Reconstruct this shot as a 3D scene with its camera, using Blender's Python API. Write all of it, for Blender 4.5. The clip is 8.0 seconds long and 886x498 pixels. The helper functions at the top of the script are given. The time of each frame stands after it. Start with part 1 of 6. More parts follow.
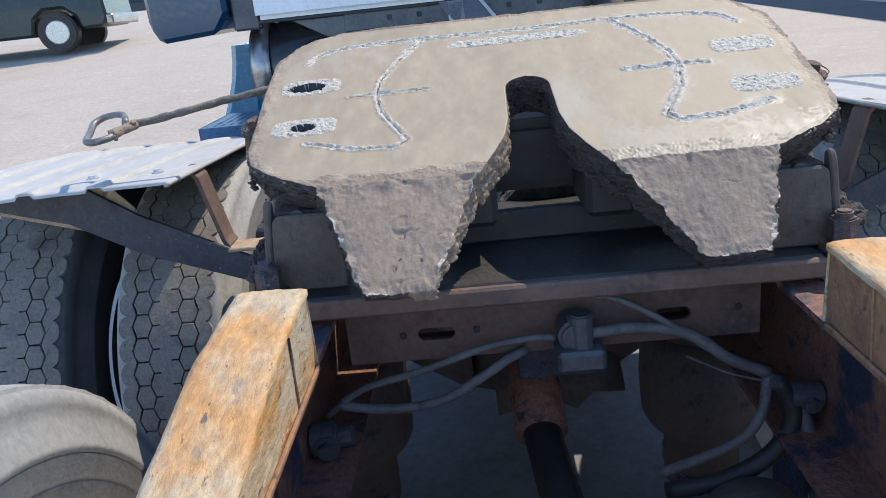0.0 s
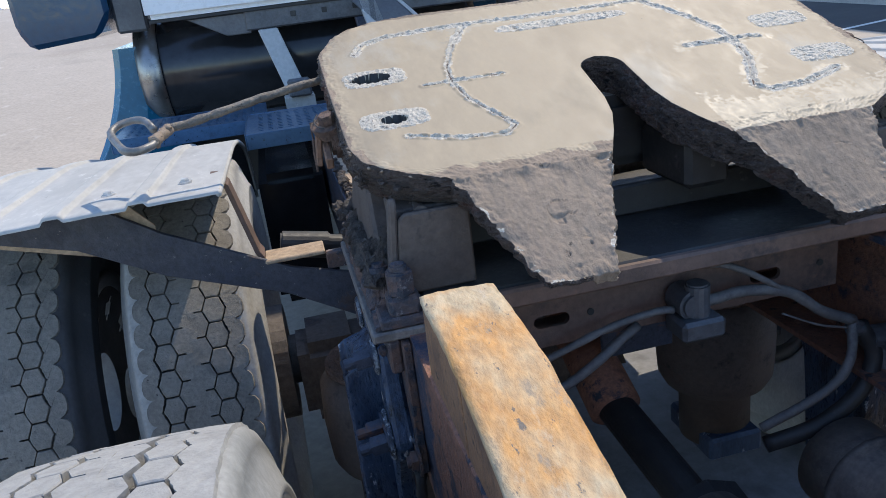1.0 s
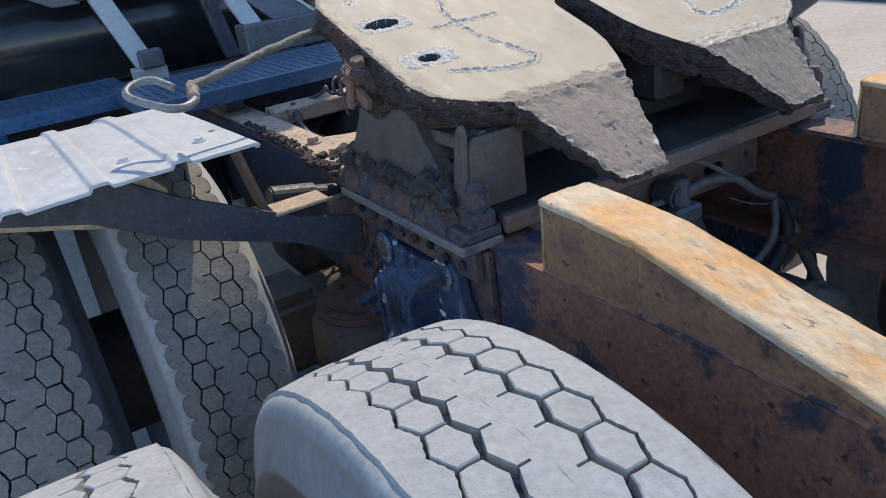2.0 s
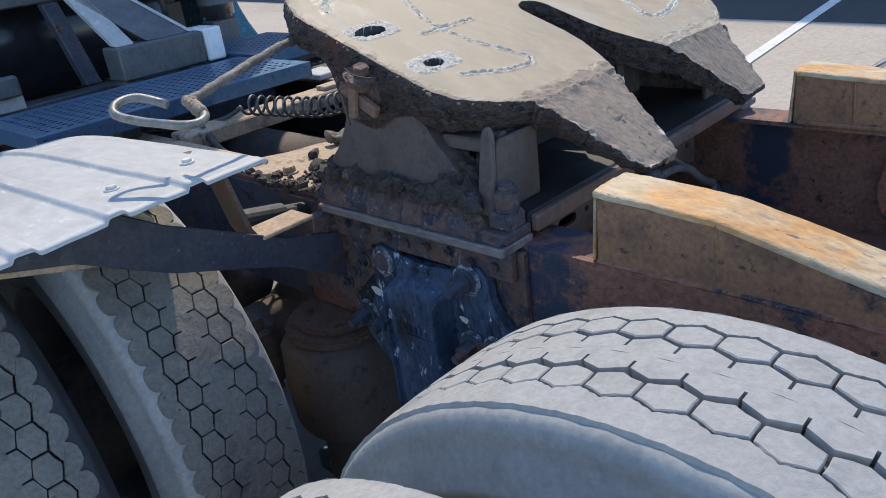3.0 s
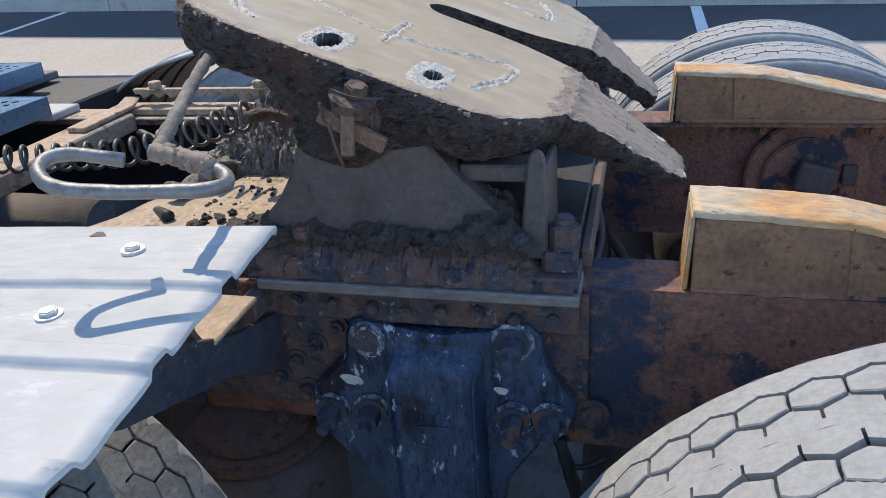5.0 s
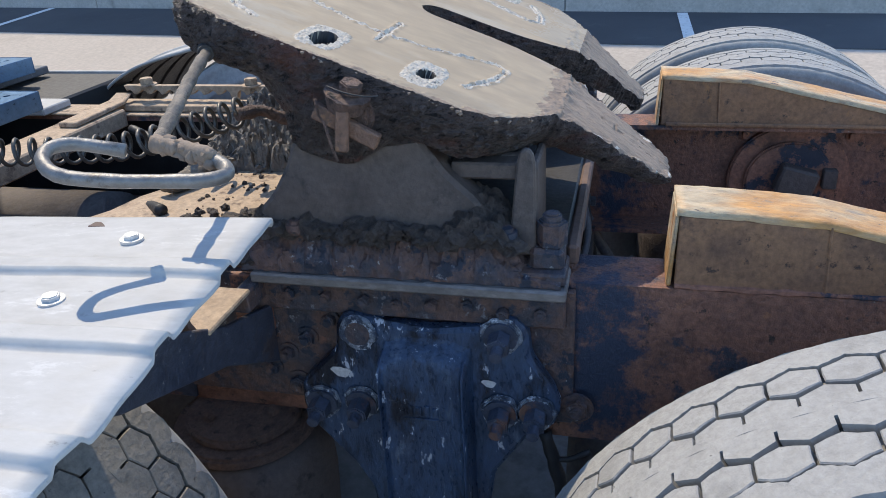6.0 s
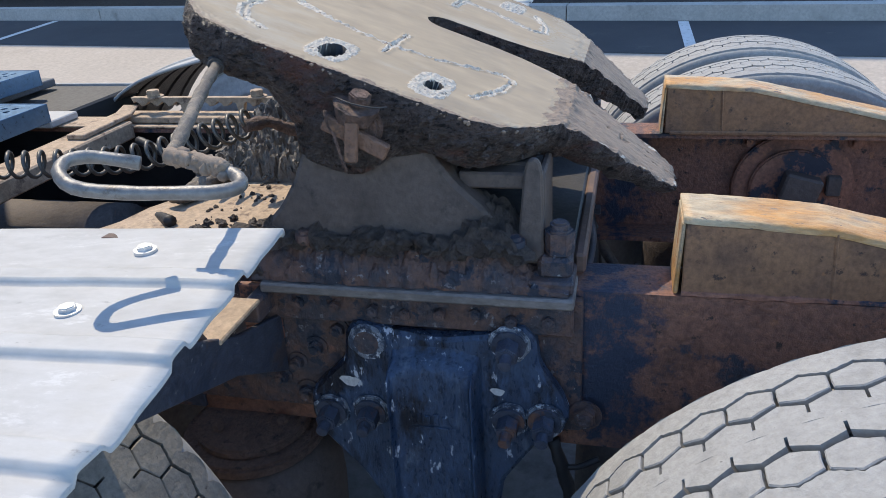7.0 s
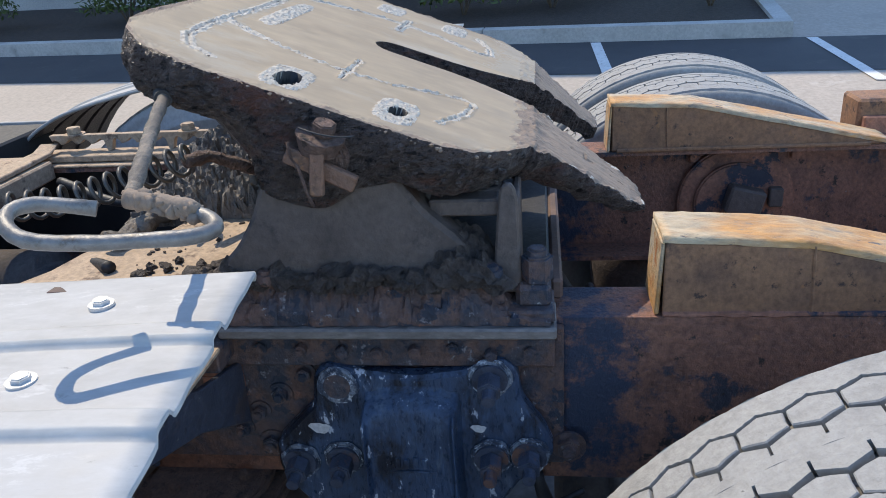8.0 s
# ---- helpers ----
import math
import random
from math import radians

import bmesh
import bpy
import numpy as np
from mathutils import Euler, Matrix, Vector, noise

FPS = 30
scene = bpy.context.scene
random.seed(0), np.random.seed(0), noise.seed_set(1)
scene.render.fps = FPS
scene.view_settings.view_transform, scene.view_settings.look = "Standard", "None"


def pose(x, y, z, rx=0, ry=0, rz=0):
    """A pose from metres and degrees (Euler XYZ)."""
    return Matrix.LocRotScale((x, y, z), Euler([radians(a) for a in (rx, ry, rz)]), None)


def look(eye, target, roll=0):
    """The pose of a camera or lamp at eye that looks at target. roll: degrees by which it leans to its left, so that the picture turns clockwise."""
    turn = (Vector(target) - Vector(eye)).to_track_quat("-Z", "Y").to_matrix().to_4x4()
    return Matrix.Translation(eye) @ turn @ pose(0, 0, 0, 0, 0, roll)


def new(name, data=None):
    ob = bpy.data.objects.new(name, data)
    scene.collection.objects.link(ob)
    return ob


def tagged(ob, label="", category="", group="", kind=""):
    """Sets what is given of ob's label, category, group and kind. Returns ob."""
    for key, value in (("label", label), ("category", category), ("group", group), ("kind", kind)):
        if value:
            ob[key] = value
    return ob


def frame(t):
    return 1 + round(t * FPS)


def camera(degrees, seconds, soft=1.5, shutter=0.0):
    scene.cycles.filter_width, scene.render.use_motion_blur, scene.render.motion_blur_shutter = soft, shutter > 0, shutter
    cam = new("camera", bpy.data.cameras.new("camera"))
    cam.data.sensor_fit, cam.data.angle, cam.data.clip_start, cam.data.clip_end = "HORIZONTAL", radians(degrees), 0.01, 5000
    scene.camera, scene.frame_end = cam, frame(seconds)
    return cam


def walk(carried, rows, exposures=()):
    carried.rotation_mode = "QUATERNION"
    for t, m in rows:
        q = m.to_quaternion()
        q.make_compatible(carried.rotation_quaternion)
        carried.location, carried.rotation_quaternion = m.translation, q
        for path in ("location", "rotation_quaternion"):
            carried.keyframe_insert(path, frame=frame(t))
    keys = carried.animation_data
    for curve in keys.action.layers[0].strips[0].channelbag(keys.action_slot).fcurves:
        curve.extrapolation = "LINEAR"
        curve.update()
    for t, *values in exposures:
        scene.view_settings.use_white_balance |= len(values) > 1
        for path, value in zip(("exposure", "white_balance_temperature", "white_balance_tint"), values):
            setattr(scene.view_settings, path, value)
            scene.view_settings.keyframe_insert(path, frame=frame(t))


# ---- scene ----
cam = camera(60.1, 8.0, 0.9)
PATH = [
    (0, (-0.096, -1.319, 1.421), (-0.206, 0.578, 0.795), -6.2),
    (0.5, (-0.333, -1.351, 1.438), (-0.238, 0.542, 0.8), -6.9),
    (1, (-0.551, -1.237, 1.442), (-0.204, 0.613, 0.767), -7.2),
    (1.5, (-0.825, -1.233, 1.431), (-0.192, 0.514, 0.689), -7.8),
    (1.7, (-0.915, -1.234, 1.446), (-0.189, 0.461, 0.671), -8.1),
    (2.8, (-1.285, -0.985, 1.492), (-0.044, 0.341, 0.650), -7.2),
    (3, (-1.304, -0.962, 1.479), (-0.029, 0.341, 0.657), -7.4),
    (3.5, (-1.277, -0.685, 1.45), (0.174, 0.418, 0.628), -6.9),
    (4, (-1.315, -0.451, 1.448), (0.292, 0.398, 0.614), -6.2),
    (4.5, (-1.342, -0.341, 1.457), (0.365, 0.256, 0.601), -5.5),
    (4.7, (-1.343, -0.328, 1.458), (0.384, 0.212, 0.599), -5.1),
    (5.8, (-1.362, -0.308, 1.457), (0.402, 0.119, 0.611), -2.9),
    (6, (-1.37, -0.317, 1.459), (0.384, 0.132, 0.609), -3.1),
    (6.5, (-1.374, -0.318, 1.457), (0.38, 0.144, 0.615), -3.4),
    (7, (-1.379, -0.311, 1.463), (0.383, 0.145, 0.635), -3.5),
    (7.5, (-1.381, -0.3, 1.467), (0.404, 0.094, 0.655), -3.7),
    (8, (-1.341, -0.236, 1.455), (0.482, 0.023, 0.674), -4.0),
]
walk(cam, [(t, look(eye, target, roll)) for t, eye, target, roll in PATH], [(0, 0.16), (0.5, 0.05), (1.5, 0.0), (3, 0.0), (4.5, 0.08), (8, 0.06)])

# ---- light ----
SUN = Vector((0.443, 0.400, 0.803)).normalized()
world = bpy.data.worlds.new("sky")
scene.world = world
world.use_nodes = True
wn = world.node_tree.nodes
sky = wn.new("ShaderNodeTexSky")
sky.sky_type = "NISHITA"
sky.sun_disc = False
sky.sun_elevation = math.asin(SUN.z)
sky.sun_rotation = math.atan2(SUN.x, SUN.y)
sky.dust_density = 0.1
sky.ozone_density = 4.6
world.node_tree.links.new(sky.outputs[0], wn["Background"].inputs[0])
wn["Background"].inputs[1].default_value = 0.31
sun = new("sun", bpy.data.lights.new("sun", "SUN"))
sun.data.energy = 4.1
sun.data.angle = radians(0.5)
sun.data.color = (1.0, 0.87, 0.68)
sun.matrix_world = look(SUN * 30, (0, 0, 0))
scene.view_settings.exposure = 0.0


# ---- materials ----
def surf(name, cols, scale=8.0, rough=0.6, metal=0.0, bump=0.25, grain=70.0, stains=(), stretch=(1, 1, 1), rough_var=0.12, depth=0.004, vary=0.0, crumb=0.0, crack=None, speckle=1.1, zone=None):
    """Base colours mixed by a coarse noise, stains laid over by thresholds, fine grain in the relief."""
    m = bpy.data.materials.new(name)
    m.use_nodes = True
    nt = m.node_tree
    n, l = nt.nodes, nt.links
    b = n["Principled BSDF"]
    tc = n.new("ShaderNodeTexCoord")
    mp = n.new("ShaderNodeMapping")
    mp.inputs["Scale"].default_value = stretch
    l.new(tc.outputs["Object"], mp.inputs[0])

    def noise_tex(sc, detail=6.0, r=0.6, lac=2.0):
        t = n.new("ShaderNodeTexNoise")
        t.inputs["Scale"].default_value = sc
        t.inputs["Detail"].default_value = detail
        t.inputs["Roughness"].default_value = r
        l.new(mp.outputs[0], t.inputs["Vector"])
        return t

    coarse = noise_tex(scale)
    ramp = n.new("ShaderNodeValToRGB")
    el = ramp.color_ramp.elements
    while len(el) < len(cols):
        el.new(0.5)
    for k, c in enumerate(cols):
        el[k].position = 0.3 + 0.4 * k / max(1, len(cols) - 1)
        el[k].color = (*c, 1)
    l.new(coarse.outputs[0], ramp.inputs[0])
    col = ramp.outputs[0]
    fine = noise_tex(grain, 8.0, 0.65)
    speck = n.new("ShaderNodeMix")
    speck.data_type, speck.blend_type = "RGBA", "OVERLAY"
    speck.inputs["Factor"].default_value = 0.5
    l.new(col, speck.inputs["A"])
    sharp = n.new("ShaderNodeMapRange")
    sharp.inputs["From Min"].default_value, sharp.inputs["From Max"].default_value = 0.5 - 0.35 / speckle, 0.5 + 0.35 / speckle
    sharp.inputs["To Min"].default_value, sharp.inputs["To Max"].default_value = 0.15, 0.85
    l.new(fine.outputs[0], sharp.inputs[0])
    l.new(sharp.outputs[0], speck.inputs["B"])
    col = speck.outputs["Result"]
    for c, sc, lo, hi in stains:
        st = noise_tex(sc, 7.0, 0.68)
        mr = n.new("ShaderNodeMapRange")
        mr.inputs["From Min"].default_value, mr.inputs["From Max"].default_value = lo, hi
        l.new(st.outputs[0], mr.inputs[0])
        mx = n.new("ShaderNodeMix")
        mx.data_type = "RGBA"
        l.new(mr.outputs[0], mx.inputs["Factor"])
        l.new(col, mx.inputs["A"])
        mx.inputs["B"].default_value = (*c, 1)
        col = mx.outputs["Result"]
    if zone:
        # a ragged patch of old paint: an ellipsoid whose border is torn by noise
        c, mid, half, zs = zone
        loc = n.new("ShaderNodeVectorMath")
        loc.operation = "SUBTRACT"
        l.new(tc.outputs["Object"], loc.inputs[0])
        loc.inputs[1].default_value = mid
        div = n.new("ShaderNodeVectorMath")
        div.operation = "DIVIDE"
        l.new(loc.outputs[0], div.inputs[0])
        div.inputs[1].default_value = half
        ln = n.new("ShaderNodeVectorMath")
        ln.operation = "LENGTH"
        l.new(div.outputs[0], ln.inputs[0])
        torn = noise_tex(zs, 9.0, 0.72)
        mad = n.new("ShaderNodeMath")
        mad.operation = "MULTIPLY_ADD"
        l.new(torn.outputs[0], mad.inputs[0])
        mad.inputs[1].default_value = 6.0
        l.new(ln.outputs["Value"], mad.inputs[2])
        mr = n.new("ShaderNodeMapRange")
        mr.inputs["From Min"].default_value, mr.inputs["From Max"].default_value = 4.45, 3.65
        l.new(mad.outputs[0], mr.inputs[0])
        mx = n.new("ShaderNodeMix")
        mx.data_type = "RGBA"
        l.new(mr.outputs[0], mx.inputs["Factor"])
        l.new(col, mx.inputs["A"])
        mx.inputs["B"].default_value = (*c, 1)
        col = mx.outputs["Result"]
    gap = None
    if crack:
        # thin broken cracks: warped cell borders, kept only where a coarse noise is high
        cs, width, lo, dark = crack
        warp = n.new("ShaderNodeMix")
        warp.data_type = "VECTOR"
        warp.inputs["Factor"].default_value = 0.16
        wt = noise_tex(cs * 0.6, 4.0, 0.7)
        l.new(mp.outputs[0], warp.inputs["A"])
        l.new(wt.outputs["Color"], warp.inputs["B"])
        ve = n.new("ShaderNodeTexVoronoi")
        ve.feature = "DISTANCE_TO_EDGE"
        ve.inputs["Scale"].default_value = cs
        l.new(warp.outputs["Result"], ve.inputs["Vector"])
        e1 = n.new("ShaderNodeMapRange")
        e1.inputs["From Min"].default_value, e1.inputs["From Max"].default_value = width, 0.0
        l.new(ve.outputs["Distance"], e1.inputs[0])
        mk = noise_tex(cs * 0.45, 5.0, 0.6)
        e2 = n.new("ShaderNodeMapRange")
        e2.inputs["From Min"].default_value, e2.inputs["From Max"].default_value = lo, lo + 0.05
        l.new(mk.outputs[0], e2.inputs[0])
        gap_n = n.new("ShaderNodeMath")
        gap_n.operation = "MULTIPLY"
        l.new(e1.outputs[0], gap_n.inputs[0])
        l.new(e2.outputs[0], gap_n.inputs[1])
        gap = gap_n.outputs[0]
        mx = n.new("ShaderNodeMix")
        mx.data_type = "RGBA"
        l.new(gap, mx.inputs["Factor"])
        l.new(col, mx.inputs["A"])
        mx.inputs["B"].default_value = (*dark, 1)
        col = mx.outputs["Result"]
    if vary:
        oi = n.new("ShaderNodeObjectInfo")
        hv = n.new("ShaderNodeHueSaturation")
        vr = n.new("ShaderNodeMapRange")
        vr.inputs["To Min"].default_value, vr.inputs["To Max"].default_value = 1 - vary, 1 + vary
        l.new(oi.outputs["Random"], vr.inputs[0])
        l.new(vr.outputs[0], hv.inputs["Value"])
        l.new(col, hv.inputs["Color"])
        col = hv.outputs[0]
    l.new(col, b.inputs["Base Color"])
    rr = n.new("ShaderNodeMapRange")
    rr.inputs["To Min"].default_value, rr.inputs["To Max"].default_value = max(0.03, rough - rough_var), min(1, rough + rough_var)
    rr.inputs["From Min"].default_value, rr.inputs["From Max"].default_value = 0.3, 0.7
    l.new(fine.outputs[0], rr.inputs[0])
    l.new(rr.outputs[0], b.inputs["Roughness"])
    b.inputs["Metallic"].default_value = metal
    if bump:
        add = n.new("ShaderNodeMath")
        add.operation = "MULTIPLY_ADD"
        l.new(fine.outputs[0], add.inputs[0])
        add.inputs[1].default_value = 0.6
        l.new(coarse.outputs[0], add.inputs[2])
        if crumb:
            vo = n.new("ShaderNodeTexVoronoi")
            vo.inputs["Scale"].default_value = crumb
            wv = n.new("ShaderNodeMix")
            wv.data_type = "VECTOR"
            wv.inputs["Factor"].default_value = 0.03
            l.new(mp.outputs[0], wv.inputs["A"])
            l.new(fine.outputs["Color"], wv.inputs["B"])
            l.new(wv.outputs["Result"], vo.inputs["Vector"])
            a2 = n.new("ShaderNodeMath")
            a2.operation = "MULTIPLY_ADD"
            l.new(vo.outputs["Distance"], a2.inputs[0])
            a2.inputs[1].default_value = -0.9
            l.new(add.outputs[0], a2.inputs[2])
            add = a2
        if gap is not None:
            a3 = n.new("ShaderNodeMath")
            a3.operation = "MULTIPLY_ADD"
            l.new(gap, a3.inputs[0])
            a3.inputs[1].default_value = -0.8
            l.new(add.outputs[0], a3.inputs[2])
            add = a3
        bp = n.new("ShaderNodeBump")
        bp.inputs["Strength"].default_value = bump
        bp.inputs["Distance"].default_value = depth
        l.new(add.outputs[0], bp.inputs["Height"])
        l.new(bp.outputs[0], b.inputs["Normal"])
    return m


M = {}
M["film"] = surf("dried_grease_film", [(0.292, 0.229, 0.156), (0.368, 0.294, 0.2), (0.328, 0.259, 0.178)], 4, 0.66, 0, 0.06, 34, [((0.4, 0.357, 0.285), 7, 0.57, 0.74), ((0.21, 0.172, 0.122), 26, 0.66, 0.8), ((0.25, 0.207, 0.148), 3, 0.55, 0.68), ((0.15, 0.12, 0.092), 120, 0.69, 0.73)], (1, 0.3, 1), rough_var=0.1, speckle=0.8)
# dried grey grease, paler because glints on it are put into the colour
M["smear"] = surf("grey_grease_with_glints", [(0.37, 0.33, 0.265), (0.54, 0.495, 0.42), (0.45, 0.405, 0.335)], 40, 0.5, 0, 1.0, 190, [((0.12, 0.096, 0.075), 120, 0.6, 0.65)], rough_var=0.2, depth=0.006, speckle=1.6)
# smoother, slightly paler film: part of the plate's sheen is in its colour
M["sheen"] = surf("sheen_grease_film", [(0.32, 0.268, 0.192), (0.38, 0.325, 0.245)], 9, 0.57, 0, 0.12, 60, [((0.29, 0.24, 0.17), 20, 0.54, 0.68), ((0.46, 0.42, 0.35), 14, 0.6, 0.74)], (1, 0.5, 1), rough_var=0.12, speckle=0.8)
M["clay"] = surf("caked_clay_grease", [(0.195, 0.147, 0.108), (0.262, 0.2, 0.148), (0.228, 0.173, 0.128)], 10, 0.74, 0, 0.6, 90, [((0.08, 0.063, 0.05), 60, 0.65, 0.68), ((0.275, 0.2, 0.148), 6, 0.56, 0.74), ((0.38, 0.34, 0.29), 95, 0.69, 0.72)], (1, 1, 0.5), depth=0.006, speckle=1.5)
M["rim"] = surf("caked_dark_grease", [(0.072, 0.056, 0.049), (0.148, 0.115, 0.1), (0.106, 0.084, 0.074)], 34, 0.36, 0, 1.0, 110, [((0.185, 0.092, 0.068), 8, 0.54, 0.66), ((0.024, 0.02, 0.019), 50, 0.57, 0.62), ((0.24, 0.21, 0.19), 60, 0.66, 0.7)], (1, 1, 1.9), rough_var=0.16, depth=0.02, crumb=55, speckle=1.9)
M["dust"] = surf("dusty_grey_steel", [(0.072, 0.056, 0.049), (0.112, 0.088, 0.076), (0.09, 0.072, 0.063)], 7, 0.72, 0, 0.7, 90, [((0.035, 0.03, 0.03), 20, 0.58, 0.7), ((0.14, 0.11, 0.092), 60, 0.68, 0.73), ((0.12, 0.065, 0.048), 6, 0.6, 0.7)], depth=0.006, speckle=1.4)
M["rust"] = surf("rusty_brown_steel", [(0.16, 0.08, 0.056), (0.32, 0.148, 0.094), (0.235, 0.118, 0.083)], 12, 0.68, 0.05, 0.8, 110, [((0.035, 0.04, 0.058), 9, 0.55, 0.6), ((0.42, 0.19, 0.095), 40, 0.6, 0.7), ((0.05, 0.036, 0.03), 38, 0.63, 0.68), ((0.28, 0.26, 0.24), 70, 0.71, 0.77)], speckle=2)
M["rail"] = surf("rusty_rail_with_paint_remains", [(0.15, 0.078, 0.056), (0.27, 0.13, 0.086), (0.205, 0.106, 0.077)], 12, 0.62, 0.05, 0.9, 110, [((0.045, 0.05, 0.068), 9, 0.57, 0.63), ((0.36, 0.165, 0.088), 40, 0.61, 0.7), ((0.045, 0.034, 0.03), 34, 0.61, 0.66), ((0.3, 0.27, 0.25), 75, 0.67, 0.72)], depth=0.008, speckle=2, zone=((0.034, 0.046, 0.078), (0, -0.3, 0.845), (2.0, 0.046, 0.14), 18))
M["railpaint"] = surf("worn_dark_blue_paint", [(0.03, 0.04, 0.066), (0.062, 0.074, 0.105), (0.045, 0.055, 0.085)], 12, 0.48, 0, 0.6, 110, [((0.17, 0.09, 0.065), 14, 0.56, 0.63), ((0.24, 0.12, 0.08), 30, 0.63, 0.68), ((0.2, 0.2, 0.2), 60, 0.66, 0.7), ((0.015, 0.018, 0.026), 24, 0.6, 0.66)], depth=0.006, speckle=1.9)
M["cast"] = surf("black_painted_casting", [(0.018, 0.035, 0.073), (0.046, 0.074, 0.128), (0.03, 0.05, 0.094)], 10, 0.4, 0, 0.5, 120, [((0.12, 0.15, 0.19), 20, 0.59, 0.72), ((0.5, 0.53, 0.57), 30, 0.635, 0.66), ((0.012, 0.016, 0.026), 13, 0.6, 0.72), ((0.1, 0.07, 0.06), 8, 0.62, 0.7)], (1, 1, 0.34), speckle=1.6)
M["hangerpaint"] = surf("scuffed_blue_black_casting", [(0.014, 0.027, 0.056), (0.046, 0.08, 0.142), (0.026, 0.049, 0.096)], 9, 0.36, 0, 0.8, 120, [((0.12, 0.16, 0.22), 22, 0.6, 0.7), ((0.006, 0.01, 0.02), 10, 0.52, 0.6), ((0.5, 0.54, 0.6), 60, 0.625, 0.645), ((0.7, 0.73, 0.76), 26, 0.655, 0.667), ((0.14, 0.085, 0.065), 9, 0.63, 0.69)], (1, 1, 0.4), depth=0.008, rough_var=0.2, speckle=2)
M["mottled"] = surf("mottled_rust_and_navy", [(0.045, 0.05, 0.068), (0.155, 0.092, 0.072), (0.068, 0.066, 0.078), (0.13, 0.085, 0.072)], 15, 0.58, 0.05, 0.9, 100, [((0.035, 0.042, 0.06), 26, 0.55, 0.59), ((0.24, 0.23, 0.24), 34, 0.61, 0.66), ((0.25, 0.12, 0.08), 22, 0.63, 0.69), ((0.4, 0.38, 0.36), 80, 0.66, 0.7)], depth=0.01, speckle=1.8)
M["pale"] = surf("pale_weathered_primer", [(0.5, 0.5, 0.5), (0.62, 0.62, 0.62)], 60, 0.7, 0, 0.5, 200)
M["chipped"] = surf("dust_rimmed_paint", [(0.024, 0.037, 0.064), (0.075, 0.095, 0.13)], 60, 0.5, 0, 1.0, 160, [((0.24, 0.27, 0.31), 55, 0.48, 0.56), ((0.58, 0.61, 0.65), 100, 0.55, 0.6)], depth=0.008, speckle=1.8)
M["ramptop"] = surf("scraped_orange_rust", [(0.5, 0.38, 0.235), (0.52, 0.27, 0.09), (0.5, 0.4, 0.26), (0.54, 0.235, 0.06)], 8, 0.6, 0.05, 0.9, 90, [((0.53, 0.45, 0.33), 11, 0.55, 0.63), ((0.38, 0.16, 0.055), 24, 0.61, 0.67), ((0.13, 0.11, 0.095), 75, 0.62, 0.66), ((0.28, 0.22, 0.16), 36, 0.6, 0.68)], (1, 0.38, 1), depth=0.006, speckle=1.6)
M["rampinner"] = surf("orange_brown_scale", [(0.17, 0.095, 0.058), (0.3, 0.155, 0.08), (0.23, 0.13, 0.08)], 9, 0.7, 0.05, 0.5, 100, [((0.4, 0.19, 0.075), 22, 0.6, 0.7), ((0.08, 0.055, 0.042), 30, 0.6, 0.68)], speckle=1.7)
M["rustbar"] = surf("dusty_orange_rust", [(0.12, 0.078, 0.058), (0.22, 0.125, 0.082), (0.17, 0.1, 0.07)], 30, 0.7, 0.05, 0.8, 120, [((0.3, 0.16, 0.08), 40, 0.6, 0.68), ((0.07, 0.05, 0.042), 50, 0.58, 0.66)], depth=0.006, speckle=1.6)
M["brownsteel"] = surf("grimy_brown_steel", [(0.1, 0.068, 0.056), (0.165, 0.105, 0.082), (0.13, 0.086, 0.07)], 7, 0.7, 0, 0.5, 90, [((0.05, 0.044, 0.046), 9, 0.57, 0.68), ((0.23, 0.125, 0.085), 20, 0.63, 0.72)], speckle=1.3)
M["rustclay"] = surf("clay_caked_rust", [(0.13, 0.085, 0.068), (0.22, 0.14, 0.108), (0.17, 0.115, 0.092)], 30, 0.7, 0, 1.0, 110, [((0.07, 0.055, 0.047), 40, 0.58, 0.66), ((0.32, 0.2, 0.14), 60, 0.64, 0.72)], depth=0.008, crumb=90, speckle=1.7)
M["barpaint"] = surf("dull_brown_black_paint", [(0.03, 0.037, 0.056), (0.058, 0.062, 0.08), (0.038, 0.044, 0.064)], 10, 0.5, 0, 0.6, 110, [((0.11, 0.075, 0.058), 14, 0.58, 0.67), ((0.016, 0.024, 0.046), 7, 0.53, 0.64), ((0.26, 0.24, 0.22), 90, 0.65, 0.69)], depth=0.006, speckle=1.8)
# dark concrete tone that carries the shade under the truck
M["ground_shade"] = surf("shade_toned_concrete", [(0.16, 0.165, 0.185), (0.23, 0.234, 0.25)], 3, 0.75, 0, 0.3, 30, [((0.26, 0.258, 0.262), 5, 0.6, 0.75), ((0.09, 0.092, 0.105), 2.2, 0.54, 0.66)])
M["rampside"] = surf("brown_rust_scale", [(0.17, 0.095, 0.06), (0.3, 0.16, 0.085), (0.22, 0.122, 0.075)], 10, 0.75, 0.05, 0.6, 110, [((0.035, 0.035, 0.04), 7, 0.57, 0.66), ((0.36, 0.17, 0.075), 40, 0.63, 0.72), ((0.07, 0.046, 0.036), 50, 0.6, 0.67)], speckle=1.7)
